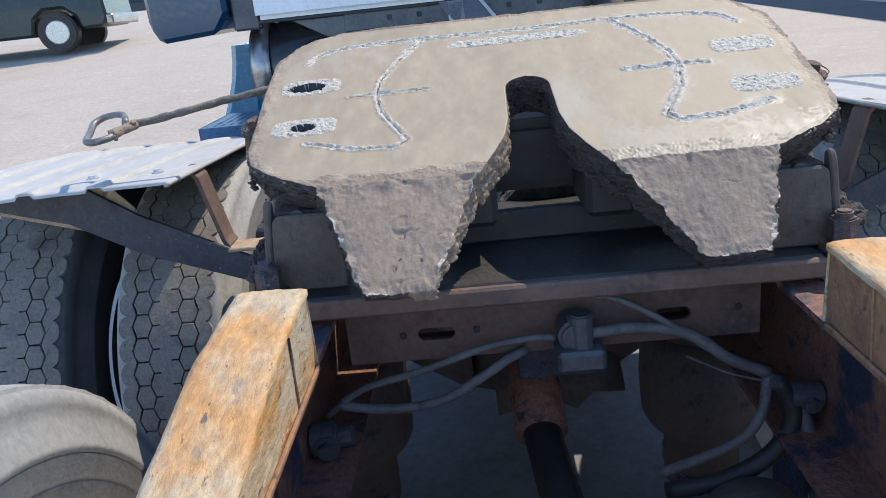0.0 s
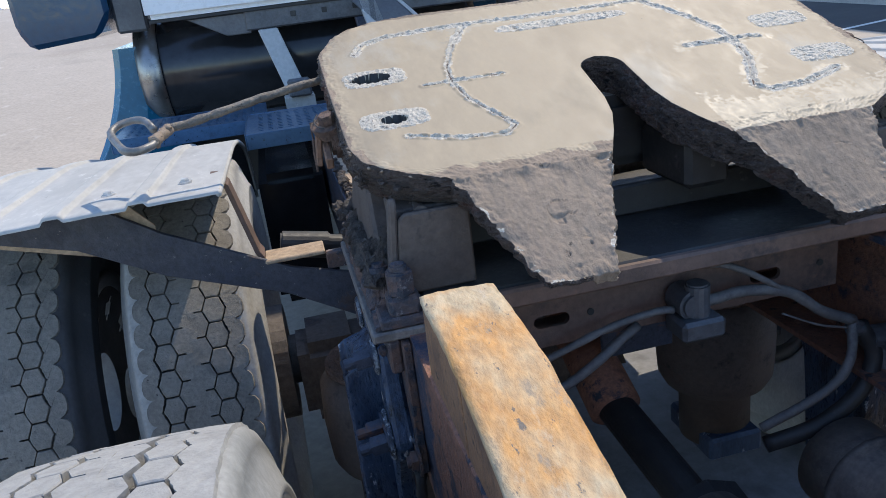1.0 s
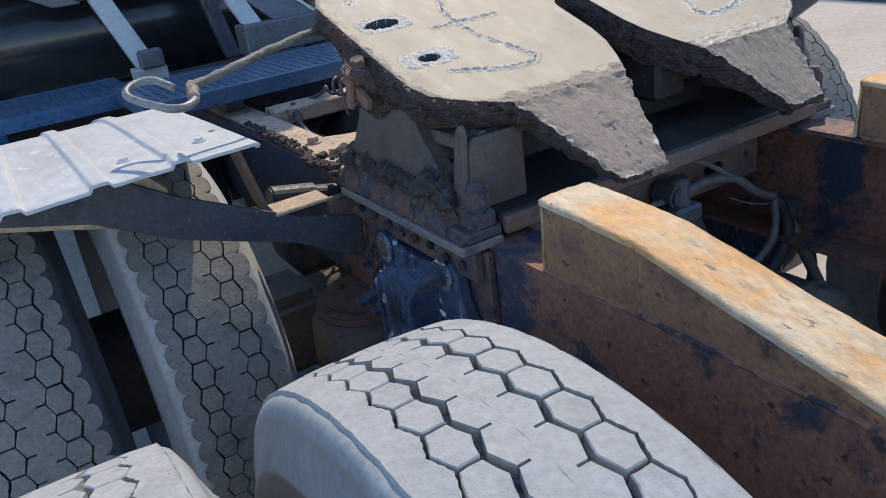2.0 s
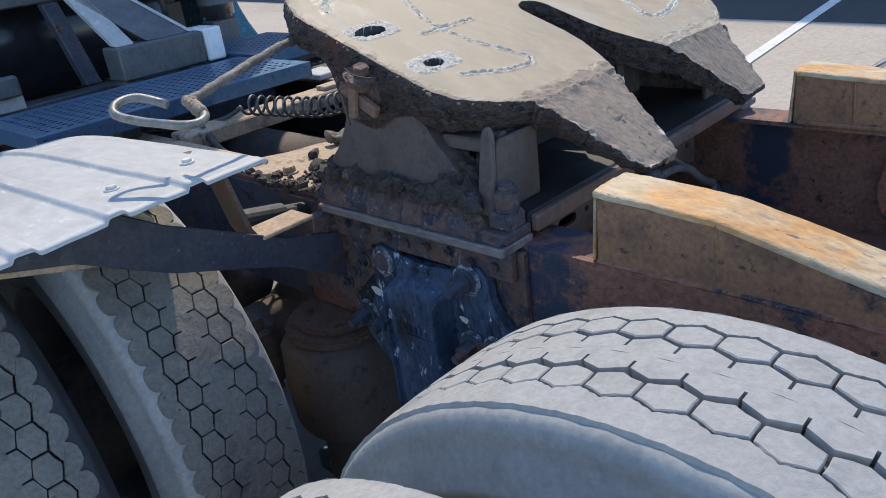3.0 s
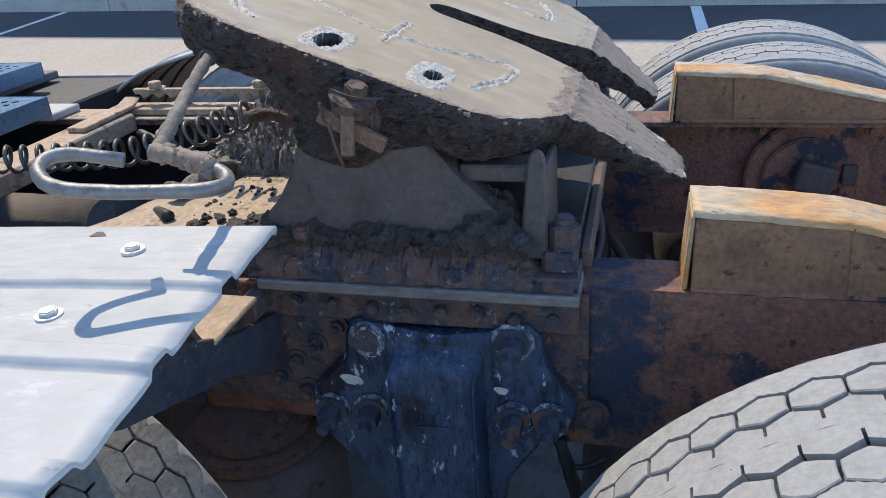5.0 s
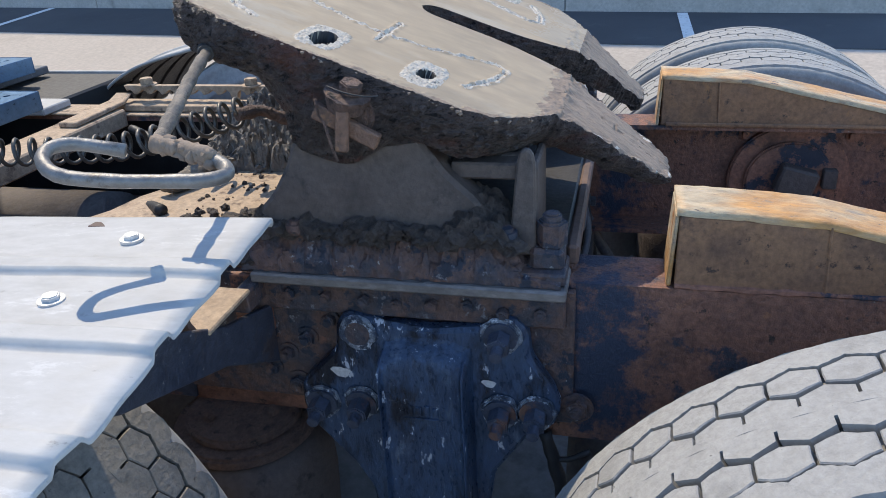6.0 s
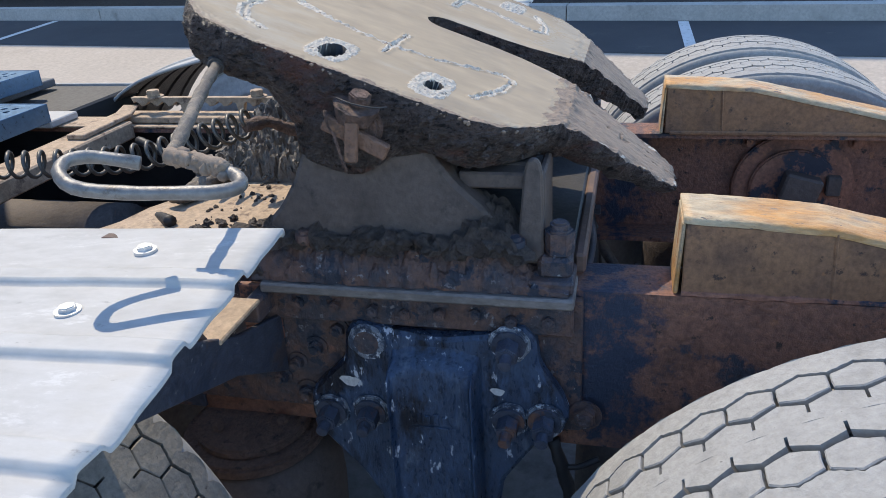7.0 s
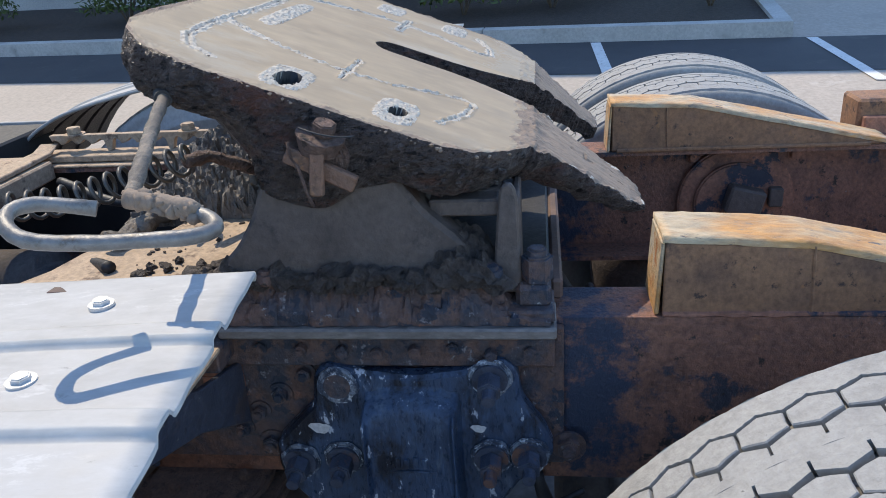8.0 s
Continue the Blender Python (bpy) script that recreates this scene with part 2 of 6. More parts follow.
M["alu"] = surf("weathered_aluminium", [(0.36, 0.36, 0.348), (0.44, 0.437, 0.42), (0.4, 0.4, 0.387)], 6, 0.6, 0.0, 0.12, 60, [((0.56, 0.558, 0.54), 30, 0.61, 0.68), ((0.3, 0.295, 0.28), 70, 0.64, 0.7), ((0.32, 0.32, 0.31), 11, 0.6, 0.74), ((0.5, 0.495, 0.48), 22, 0.62, 0.72), ((0.24, 0.235, 0.22), 70, 0.69, 0.73)], (1, 0.4, 1), speckle=0.7)
M["bolt"] = surf("zinc_bolt", [(0.55, 0.55, 0.54), (0.7, 0.7, 0.69)], 60, 0.4, 0.6, 0.2, 200)
M["tyre"] = surf("brown_grey_tread_rubber", [(0.17, 0.158, 0.14), (0.25, 0.232, 0.203), (0.21, 0.195, 0.172)], 14, 0.85, 0, 0.6, 130, [((0.11, 0.105, 0.1), 9, 0.58, 0.74), ((0.32, 0.295, 0.255), 26, 0.62, 0.75), ((0.07, 0.068, 0.066), 70, 0.65, 0.7)], depth=0.006, speckle=1.3)
M["tyre_dusty"] = surf("dusty_pale_tread_rubber", [(0.265, 0.26, 0.245), (0.335, 0.33, 0.312), (0.3, 0.296, 0.28)], 13, 0.8, 0, 0.5, 110, [((0.21, 0.208, 0.2), 8, 0.57, 0.74), ((0.39, 0.38, 0.358), 24, 0.63, 0.75), ((0.16, 0.155, 0.15), 110, 0.68, 0.71)], depth=0.006, speckle=0.8)
M["sidewall_pale"] = surf("pale_dust_caked_sidewall", [(0.33, 0.328, 0.32), (0.43, 0.425, 0.41)], 8, 0.85, 0, 0.4, 90, [((0.22, 0.22, 0.218), 9, 0.6, 0.74), ((0.52, 0.51, 0.49), 20, 0.62, 0.74)], speckle=0.9)
M["sidewall_dusty"] = surf("dusty_sidewall_rubber", [(0.24, 0.245, 0.235), (0.32, 0.322, 0.308)], 8, 0.75, 0, 0.3, 100, [((0.17, 0.17, 0.168), 7, 0.58, 0.72), ((0.37, 0.365, 0.35), 14, 0.62, 0.76)], speckle=0.9)
# groove floor near black: shade of the deep grooves put into the rubber
M["tyregroove"] = surf("shade_dark_groove_rubber", [(0.03, 0.03, 0.031), (0.06, 0.058, 0.055)], 20, 0.9, 0, 0.3, 130, [((0.3, 0.29, 0.27), 26, 0.66, 0.7)])
M["groove_dusty"] = surf("dust_filled_groove", [(0.16, 0.157, 0.148), (0.26, 0.255, 0.24)], 24, 0.9, 0, 0.6, 120, [((0.06, 0.06, 0.06), 14, 0.55, 0.62), ((0.5, 0.49, 0.46), 40, 0.64, 0.68)], speckle=1.3)
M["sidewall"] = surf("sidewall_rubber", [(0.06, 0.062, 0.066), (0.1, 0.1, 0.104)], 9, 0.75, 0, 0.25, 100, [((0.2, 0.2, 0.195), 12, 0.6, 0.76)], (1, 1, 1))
M["wheel"] = surf("grimy_steel_wheel", [(0.1, 0.1, 0.105), (0.2, 0.195, 0.19)], 9, 0.6, 0.3, 0.3, 90)
# blue of the reflected sky is put into the metal's base colour
M["deck"] = surf("sky_tinted_deck_plate", [(0.07, 0.145, 0.255), (0.11, 0.2, 0.33)], 8, 0.36, 0.7, 0.2, 90, [((0.06, 0.08, 0.12), 14, 0.6, 0.74), ((0.3, 0.36, 0.43), 40, 0.67, 0.71)], speckle=0.8)
M["steel"] = surf("dull_grey_steel", [(0.085, 0.092, 0.105), (0.145, 0.15, 0.16)], 9, 0.5, 0.4, 0.3, 90, [((0.06, 0.058, 0.058), 14, 0.6, 0.72), ((0.26, 0.25, 0.24), 50, 0.66, 0.74)], speckle=1.3)
M["rod"] = surf("clay_dusted_round_bar", [(0.13, 0.112, 0.092), (0.2, 0.175, 0.148)], 22, 0.6, 0.1, 1.0, 110, [((0.27, 0.225, 0.175), 30, 0.52, 0.6), ((0.07, 0.058, 0.05), 44, 0.6, 0.66)], depth=0.008, speckle=1.6)
M["tan"] = surf("dusty_tan_steel", [(0.31, 0.224, 0.15), (0.44, 0.33, 0.228), (0.37, 0.275, 0.19)], 10, 0.75, 0.05, 0.6, 90, [((0.16, 0.11, 0.08), 22, 0.56, 0.64), ((0.58, 0.48, 0.36), 16, 0.6, 0.7), ((0.08, 0.06, 0.05), 60, 0.66, 0.7)], speckle=1.6)
M["loopbar"] = surf("rubbed_bright_bar", [(0.14, 0.135, 0.13), (0.24, 0.235, 0.225)], 20, 0.46, 0.4, 0.45, 110, [((0.1, 0.085, 0.07), 26, 0.58, 0.68), ((0.3, 0.26, 0.21), 14, 0.62, 0.72)])
M["black"] = surf("black_grimy_rubber", [(0.018, 0.018, 0.02), (0.04, 0.039, 0.038)], 14, 0.55, 0, 0.3, 110, [((0.12, 0.11, 0.1), 24, 0.62, 0.74)])
M["hose"] = surf("grey_dusty_hose", [(0.1, 0.098, 0.1), (0.17, 0.163, 0.158)], 25, 0.6, 0, 0.3, 150, [((0.06, 0.058, 0.06), 18, 0.58, 0.7)])
M["scraped"] = surf("scraped_dirty_steel_edge", [(0.11, 0.1, 0.095), (0.22, 0.2, 0.185), (0.15, 0.135, 0.125)], 20, 0.6, 0.2, 0.7, 120, [((0.05, 0.045, 0.045), 16, 0.56, 0.64), ((0.36, 0.33, 0.3), 45, 0.62, 0.7), ((0.2, 0.11, 0.08), 12, 0.6, 0.7)], (1, 0.4, 1), speckle=1.6)
M["grime"] = surf("dust_coated_dark_metal", [(0.1, 0.088, 0.082), (0.17, 0.145, 0.128), (0.13, 0.114, 0.104)], 9, 0.8, 0, 0.5, 90, [((0.05, 0.048, 0.052), 7, 0.56, 0.68), ((0.22, 0.15, 0.11), 14, 0.6, 0.72)], speckle=1.4)
M["spring"] = surf("dusty_spring_wire", [(0.07, 0.066, 0.06), (0.16, 0.148, 0.13)], 20, 0.45, 0.4, 0.3, 120)
M["chrome"] = surf("dulled_polished_metal", [(0.25, 0.25, 0.25), (0.42, 0.41, 0.4)], 4, 0.32, 0.9, 0.1, 30, [((0.14, 0.13, 0.125), 7, 0.56, 0.72)], rough_var=0.08, speckle=0.8)
M["bluepaint"] = surf("glossy_blue_truck_paint", [(0.005, 0.042, 0.1), (0.008, 0.055, 0.125)], 3, 0.14, 0.1, 0.03, 40, [((0.015, 0.06, 0.11), 6, 0.6, 0.75)], speckle=0.6)
M["steppaint"] = surf("bright_blue_step_paint", [(0.01, 0.115, 0.215), (0.016, 0.14, 0.25)], 3, 0.22, 0.1, 0.03, 40, [((0.02, 0.1, 0.18), 6, 0.6, 0.75)], speckle=0.6)
M["cabwhite"] = surf("white_cab_panel", [(0.74, 0.76, 0.78), (0.8, 0.81, 0.82)], 3, 0.3, 0.0, 0.05, 40, [((0.6, 0.6, 0.6), 5, 0.62, 0.78)], speckle=0.8)
M["concrete"] = surf("pale_kerb_concrete", [(0.4, 0.39, 0.36), (0.5, 0.485, 0.45)], 3, 0.85, 0, 0.3, 40, [((0.28, 0.27, 0.25), 5, 0.58, 0.72)], speckle=0.9)
M["wall"] = surf("beige_stucco", [(0.42, 0.4, 0.37), (0.5, 0.48, 0.44)], 1.5, 0.9, 0, 0.3, 60)
M["mulch"] = surf("dark_bark_mulch", [(0.02, 0.015, 0.012), (0.06, 0.042, 0.03)], 20, 0.95, 0, 0.8, 80)
M["leaf"] = surf("shrub_leaf", [(0.03, 0.055, 0.012), (0.075, 0.11, 0.025), (0.05, 0.08, 0.02)], 9, 0.55, 0, 0.1, 60)
M["twig"] = surf("shrub_twig", [(0.07, 0.05, 0.03), (0.12, 0.085, 0.055)], 20, 0.8)
M["line"] = surf("worn_white_line_paint", [(0.62, 0.61, 0.58), (0.75, 0.74, 0.72)], 6, 0.8, 0, 0.3, 60, [((0.38, 0.36, 0.32), 20, 0.58, 0.68)])
M["glass"] = surf("dark_car_glass", [(0.01, 0.012, 0.014), (0.02, 0.022, 0.024)], 2, 0.06, 0, 0, 30, rough_var=0.02, speckle=0.8)
M["carpaint"] = surf("dark_green_car_paint", [(0.03, 0.042, 0.045), (0.04, 0.054, 0.056)], 2, 0.3, 0.3, 0.02, 40, speckle=0.8)
M["carpaint_b"] = surf("charcoal_car_paint", [(0.03, 0.032, 0.036), (0.045, 0.047, 0.05)], 2, 0.28, 0.3, 0.02, 40, speckle=0.8)
M["carpaint_c"] = surf("silver_car_paint", [(0.5, 0.51, 0.52), (0.58, 0.585, 0.59)], 2, 0.25, 0.5, 0.02, 40, speckle=0.8)
M["trim"] = surf("black_plastic", [(0.02, 0.02, 0.021), (0.035, 0.035, 0.036)], 6, 0.6)
M["lamp_red"] = surf("red_lamp_lens", [(0.45, 0.03, 0.015), (0.55, 0.06, 0.02)], 20, 0.15, 0, 0.1)
M["grease"] = surf("lumpy_dark_grease", [(0.06, 0.048, 0.043), (0.15, 0.122, 0.106), (0.102, 0.084, 0.073)], 40, 0.6, 0, 1.0, 140, [((0.2, 0.15, 0.12), 30, 0.6, 0.7), ((0.025, 0.021, 0.019), 60, 0.6, 0.68)], depth=0.01, crumb=130, speckle=1.8)
M["asphalt"] = surf("dark_stall_asphalt", [(0.045, 0.046, 0.05), (0.07, 0.07, 0.073)], 1.2, 0.85, 0, 0.4, 60, [((0.1, 0.098, 0.095), 3, 0.6, 0.78)])
M["darktank"] = surf("dark_polished_tank", [(0.02, 0.022, 0.026), (0.04, 0.043, 0.05)], 4, 0.18, 0.4, 0.06, 30, rough_var=0.06, speckle=0.8)
M["ground"] = surf("pale_lot_concrete", [(0.35, 0.3, 0.243), (0.43, 0.375, 0.312), (0.39, 0.338, 0.278)], 0.35, 0.9, 0, 0.3, 25, [((0.34, 0.3, 0.255), 1.3, 0.58, 0.75), ((0.56, 0.52, 0.46), 4.0, 0.6, 0.75), ((0.2, 0.18, 0.16), 2.2, 0.68, 0.76)], speckle=0.9)


# ---- mesh helpers ----
def part(name, bm, material, parent=None, label="", smooth=False):
    me = bpy.data.meshes.new(name)
    bmesh.ops.recalc_face_normals(bm, faces=bm.faces)
    bm.to_mesh(me)
    bm.free()
    for m in material if isinstance(material, (list, tuple)) else (material,):
        me.materials.append(m)
    if smooth:
        me.shade_smooth()
    ob = new(name, me)
    if parent is not None:
        ob.parent = parent
    return tagged(ob, label)


def thing(name, label, category, at=(0, 0, 0), group="", kind=""):
    ob = new(name)
    ob.location = at
    ob.empty_display_size = 0.05
    return tagged(ob, label, category, group, kind)


def box(bm, x0, x1, y0, y1, z0, z1, bev=0.003, seg=1, m=None):
    r = bmesh.ops.create_cube(bm, size=1)
    vs = r["verts"]
    bmesh.ops.scale(bm, vec=(x1 - x0, y1 - y0, z1 - z0), verts=vs)
    bmesh.ops.translate(bm, vec=((x0 + x1) / 2, (y0 + y1) / 2, (z0 + z1) / 2), verts=vs)
    if m is not None:
        bmesh.ops.transform(bm, matrix=m, verts=vs)
    if bev:
        es = list({e for v in vs for e in v.link_edges})
        bmesh.ops.bevel(bm, geom=es, offset=bev, segments=seg, affect="EDGES", clamp_overlap=True)
    return bm


def cyl(bm, a, b, r0, r1=None, n=20, bev=0.0):
    a, b = Vector(a), Vector(b)
    r1 = r0 if r1 is None else r1
    d = b - a
    m = Matrix.Translation((a + b) / 2) @ d.to_track_quat("Z", "Y").to_matrix().to_4x4()
    r = bmesh.ops.create_cone(bm, cap_ends=True, segments=n, radius1=r0, radius2=r1, depth=d.length, matrix=m)
    if bev:
        es = [e for e in {e for v in r["verts"] for e in v.link_edges} if any(len(f.verts) > 4 for f in e.link_faces)]
        bmesh.ops.bevel(bm, geom=es, offset=bev, segments=2, affect="EDGES", clamp_overlap=True)
    return bm


def prism(bm, pts, axis, lo, hi, bev=0.0):
    """A flat outline pushed from lo to hi along an axis (0: outline in y, z; 1: x, z; 2: x, y)."""
    def at(p, w):
        return [(w, p[0], p[1]), (p[0], w, p[1]), (p[0], p[1], w)][axis]
    low = [bm.verts.new(at(p, lo)) for p in pts]
    top = [bm.verts.new(at(p, hi)) for p in pts]
    fs = [bm.faces.new(low[::-1]), bm.faces.new(top)]
    for k in range(len(pts)):
        fs.append(bm.faces.new((low[k], low[(k + 1) % len(pts)], top[(k + 1) % len(pts)], top[k])))
    if bev:
        bmesh.ops.recalc_face_normals(bm, faces=fs)
        bmesh.ops.bevel(bm, geom=list({e for f in fs for e in f.edges}), offset=bev, segments=1, affect="EDGES", clamp_overlap=True)
    return bm


def smooth_path(pts, step=0.012):
    pts = [Vector(p) for p in pts]
    ext = [2 * pts[0] - pts[1], *pts, 2 * pts[-1] - pts[-2]]
    out = []
    for k in range(1, len(ext) - 2):
        p0, p1, p2, p3 = ext[k - 1:k + 3]
        n = max(2, int((p2 - p1).length / step))
        for i in range(n):
            t = i / n
            out.append(0.5 * (2 * p1 + (p2 - p0) * t + (2 * p0 - 5 * p1 + 4 * p2 - p3) * t * t + (3 * p1 - p0 - 3 * p2 + p3) * t ** 3))
    out.append(pts[-1])
    return out


def tube(bm, pts, r, n=10, lump=0.0, seed=0.0, step=0.012, smooth=True):
    path = smooth_path(pts, step) if smooth else [Vector(p) for p in pts]
    rings, up = [], Vector((0.13, 0.31, 0.94))
    for k, p in enumerate(path):
        d = (path[min(k + 1, len(path) - 1)] - path[max(k - 1, 0)]).normalized()
        u = (up - d * up.dot(d)).normalized()
        up = u
        v = d.cross(u)
        ring = []
        for i in range(n):
            a = 2 * math.pi * i / n
            q = u * math.cos(a) + v * math.sin(a)
            rr = r if not callable(r) else r(k / max(1, len(path) - 1))
            if lump:
                rr += lump * noise.noise((p + q * r if not callable(r) else p + q * rr) * 45 + Vector((seed, seed, 0)))
            ring.append(bm.verts.new(p + q * rr))
        rings.append(ring)
    for a, b in zip(rings, rings[1:]):
        for i in range(n):
            bm.faces.new((a[i], a[(i + 1) % n], b[(i + 1) % n], b[i]))
    bm.faces.new(rings[0][::-1])
    bm.faces.new(rings[-1])
    return bm


def hexbolt(bm, at, axis, r=0.012, h=0.011, washer=True, stud=0.0):
    at, axis = Vector(at), Vector(axis).normalized()
    if washer:
        cyl(bm, at - axis * 0.001, at + axis * 0.003, r * 1.45, n=20)
    cyl(bm, at + axis * 0.002, at + axis * (0.003 + h), r, n=6, bev=r * 0.12)
    if stud:
        cyl(bm, at + axis * h, at + axis * (h + stud), r * 0.55, n=12, bev=0.001)
    return bm


LUMP_SHAPES = {}


def lump(bm, at, r, seed, squash=0.75, sub=2):
    if sub not in LUMP_SHAPES:
        t = bmesh.new()
        bmesh.ops.create_icosphere(t, subdivisions=sub, radius=1)
        t.verts.index_update()
        LUMP_SHAPES[sub] = ([v.co.copy() for v in t.verts], [[v.index for v in f.verts] for f in t.faces])
        t.free()
    vs = []
    for p in LUMP_SHAPES[sub][0]:
        k = 1 + 0.6 * noise.noise(p * 1.4 + Vector((seed, 2 * seed, 0))) + 0.5 * noise.noise(p * 3.3 + Vector((0, seed, seed))) + 0.3 * noise.noise(p * 7.5 + Vector((seed, 0, seed)))
        vs.append(bm.verts.new(Vector(at) + Vector((p.x, p.y, p.z * squash)) * r * k))
    for f in LUMP_SHAPES[sub][1]:
        bm.faces.new([vs[i] for i in f])


def lathe(bm, prof, axis_x=True, n=72, closed=False):
    """A profile of (x, r) turned about the x axis."""
    rings = []
    for x, r in prof:
        rings.append([bm.verts.new((x, r * math.cos(2 * math.pi * i / n), r * math.sin(2 * math.pi * i / n))) for i in range(n)])
    pairs = list(zip(rings, rings[1:])) + ([(rings[-1], rings[0])] if closed else [])
    for a, b in pairs:
        for i in range(n):
            bm.faces.new((a[i], a[(i + 1) % n], b[(i + 1) % n], b[i]))
    return bm


def caked(bm, x0, x1, y0, y1, height, res=0.004, seed=0.0, jag=1.0):
    """A crust lying over a strip: height(u, v) gives its level, rough noise makes it crumble; skirts close its border."""
    nx, ny = max(2, int(abs(x1 - x0) / res)), max(2, int((y1 - y0) / res))
    rows = []
    for j in range(ny + 1):
        v = j / ny
        row = []
        for i in range(nx + 1):
            u = i / nx
            x, y = x0 + (x1 - x0) * u, y0 + (y1 - y0) * v
            p = Vector((x * 38 + seed, y * 38, seed))
            n1 = noise.noise(p)
            n2 = noise.noise(p * 2.7)
            n3 = noise.noise(p * 6.5)
            k = jag * (0.008 * (1 - 2 * abs(n1)) + 0.005 * (1 - 2 * abs(n2)) + 0.0025 * n3)
            w = min(1, 6 * v, 6 * (1 - v))
            d = Vector((noise.noise(p * 1.9 + Vector((9, 0, 0))), noise.noise(p * 1.9 + Vector((0, 9, 0))), 0)) * 0.004
            row.append(bm.verts.new(Vector((x, y, height(u, v) + k * w)) + d))
        rows.append(row)
    for a, b in zip(rows, rows[1:]):
        for i in range(nx):
            bm.faces.new((a[i], a[i + 1], b[i + 1], b[i]))
    es = [e for e in bm.edges if e.is_boundary]
    r = bmesh.ops.extrude_edge_only(bm, edges=es)
    low = min(v.co.z for v in bm.verts)
    for g in r["geom"]:
        if isinstance(g, bmesh.types.BMVert):
            g.co.z = low - 0.004
    return bm


# ---- ground, kerb, building ----
def rise(v, start, soft=1.0):
    return soft * math.log1p(math.exp(min(30, (v - start) / soft)))


def ground_z(x, y):
    right = 0.055 * (rise(x, 2.0, 0.6) - rise(x, 14, 2))
    ahead = 0.098 * (rise(y, 2.5, 0.8) - rise(y, 22, 3)) + 0.035 * (rise(y, 22, 3) - rise(y, 70, 8))
    return right + ahead / (1 + math.exp(max(-30, min(30, (x - 2.4) / 0.5))))


def axis_steps(far):
    near = [k * 0.5 for k in range(-50, 51)]
    out = [25 * 1.35 ** k for k in range(1, 10)]
    return [-v for v in out[::-1]] + near + out


bm = bmesh.new()
xs = axis_steps(400)
grid = [[bm.verts.new((x, y, ground_z(x, y))) for x in xs] for y in xs]
for a, b in zip(grid, grid[1:]):
    for k in range(len(xs) - 1):
        bm.faces.new((a[k], a[k + 1], b[k + 1], b[k]))
ground = part("ground", bm, M["ground"], None, smooth=True)
tagged(ground, "pale sunlit concrete parking lot with faint stains", "ground", kind="structure")

LOT = radians(6.5)


def lot(u, v, dz=0.0):
    """A place in the lot's own axes: u across towards the building, v along the kerb."""
    x = 6.95 + u * math.cos(LOT) + (v - 1.5) * math.sin(LOT)
    y = 1.5 - u * math.sin(LOT) + (v - 1.5) * math.cos(LOT)
    return Vector((x, y, ground_z(x, y) + dz))


def strip(bm, u0, u1, v0, v1, dz0, dz1, n=40):
    """A long block that follows the ground, from dz0 to dz1 above it."""
    rows = []
    for k in range(n + 1):
        v = v0 + (v1 - v0) * k / n
        rows.append([bm.verts.new(lot(u, v, d)) for u, d in ((u0, dz0), (u0, dz1), (u1, dz1), (u1, dz0))])
    for a, b in zip(rows, rows[1:]):
        for i in range(4):
            bm.faces.new((a[i], a[(i + 1) % 4], b[(i + 1) % 4], b[i]))
    bm.faces.new(rows[0][::-1])
    bm.faces.new(rows[-1])
    return bm


KERB_END = -2.65
kerb = thing("kerb", "pale concrete kerb round a planting bed", "kerb", kind="structure")
for k in range(14):
    v0 = KERB_END + k * 3.0
    part("kerb_stone", strip(bmesh.new(), 0, 0.16, v0 + 0.006, v0 + 2.994, -0.05, 0.15, 6), M["concrete"], kerb)
part("kerb_return", strip(bmesh.new(), 0.165, 3.0, KERB_END, KERB_END + 0.16, -0.05, 0.15, 4), M["concrete"], kerb)
bed = part("planting_bed", strip(bmesh.new(), 0.16, 3.2, KERB_END + 0.16, 40, -0.05, 0.11, 40), M["mulch"])
tagged(bed, "dark mulch bed behind the kerb", "planting bed", kind="structure")
bm = bmesh.new()
base = [lot(3.2, -1.5, -0.3), lot(3.2, 45, -0.3), lot(16, 45, -0.3), lot(16, -1.5, -0.3)]
low = [bm.verts.new((p.x, p.y, -0.3)) for p in base]
top = [bm.verts.new((p.x, p.y, 9.55)) for p in base]
bm.faces.new(low[::-1]), bm.faces.new(top)
for k in range(4):
    bm.faces.new((low[k], low[(k + 1) % 4], top[(k + 1) % 4], top[k]))
building = part("building", bm, M["wall"], None)
tagged(building, "plain beige stucco building behind the shrubs", "building", kind="structure")

road = bmesh.new()
rows = []
for k in range(81):
    v = -40 + k
    rows.append([road.verts.new(lot(u, v, 0.004)) for u in (-1.32, -0.9, -0.45, -0.003)])
for a, b in zip(rows, rows[1:]):
    for i in range(3):
        road.faces.new((a[i], a[i + 1], b[i + 1], b[i]))
tagged(part("road", road, M["asphalt"], None, smooth=True), "strip of dark asphalt stalls along the kerb", "asphalt", kind="structure")
lines = [(-2.9, 0.0, 1.42), (-2.9, 0.0, 7.05), (-1.6, 0.0, -2.8), (-1.6, 0.0, -0.8)]
for u0, u1, v in lines:
    bm = bmesh.new()
    rows = []
    for k in range(25):
        u = u0 + (u1 - u0) * k / 24 - 0.05
        rows.append((bm.verts.new(lot(u, v + 0.13 * u - 0.05, 0.009)), bm.verts.new(lot(u, v + 0.13 * u + 0.05, 0.009))))
    for a, b in zip(rows, rows[1:]):
        bm.faces.new((a[0], b[0], b[1], a[1]))
    tagged(part("parking_line", bm, M["line"]), "worn white painted parking line", "parking line", "parking lines", "structure")


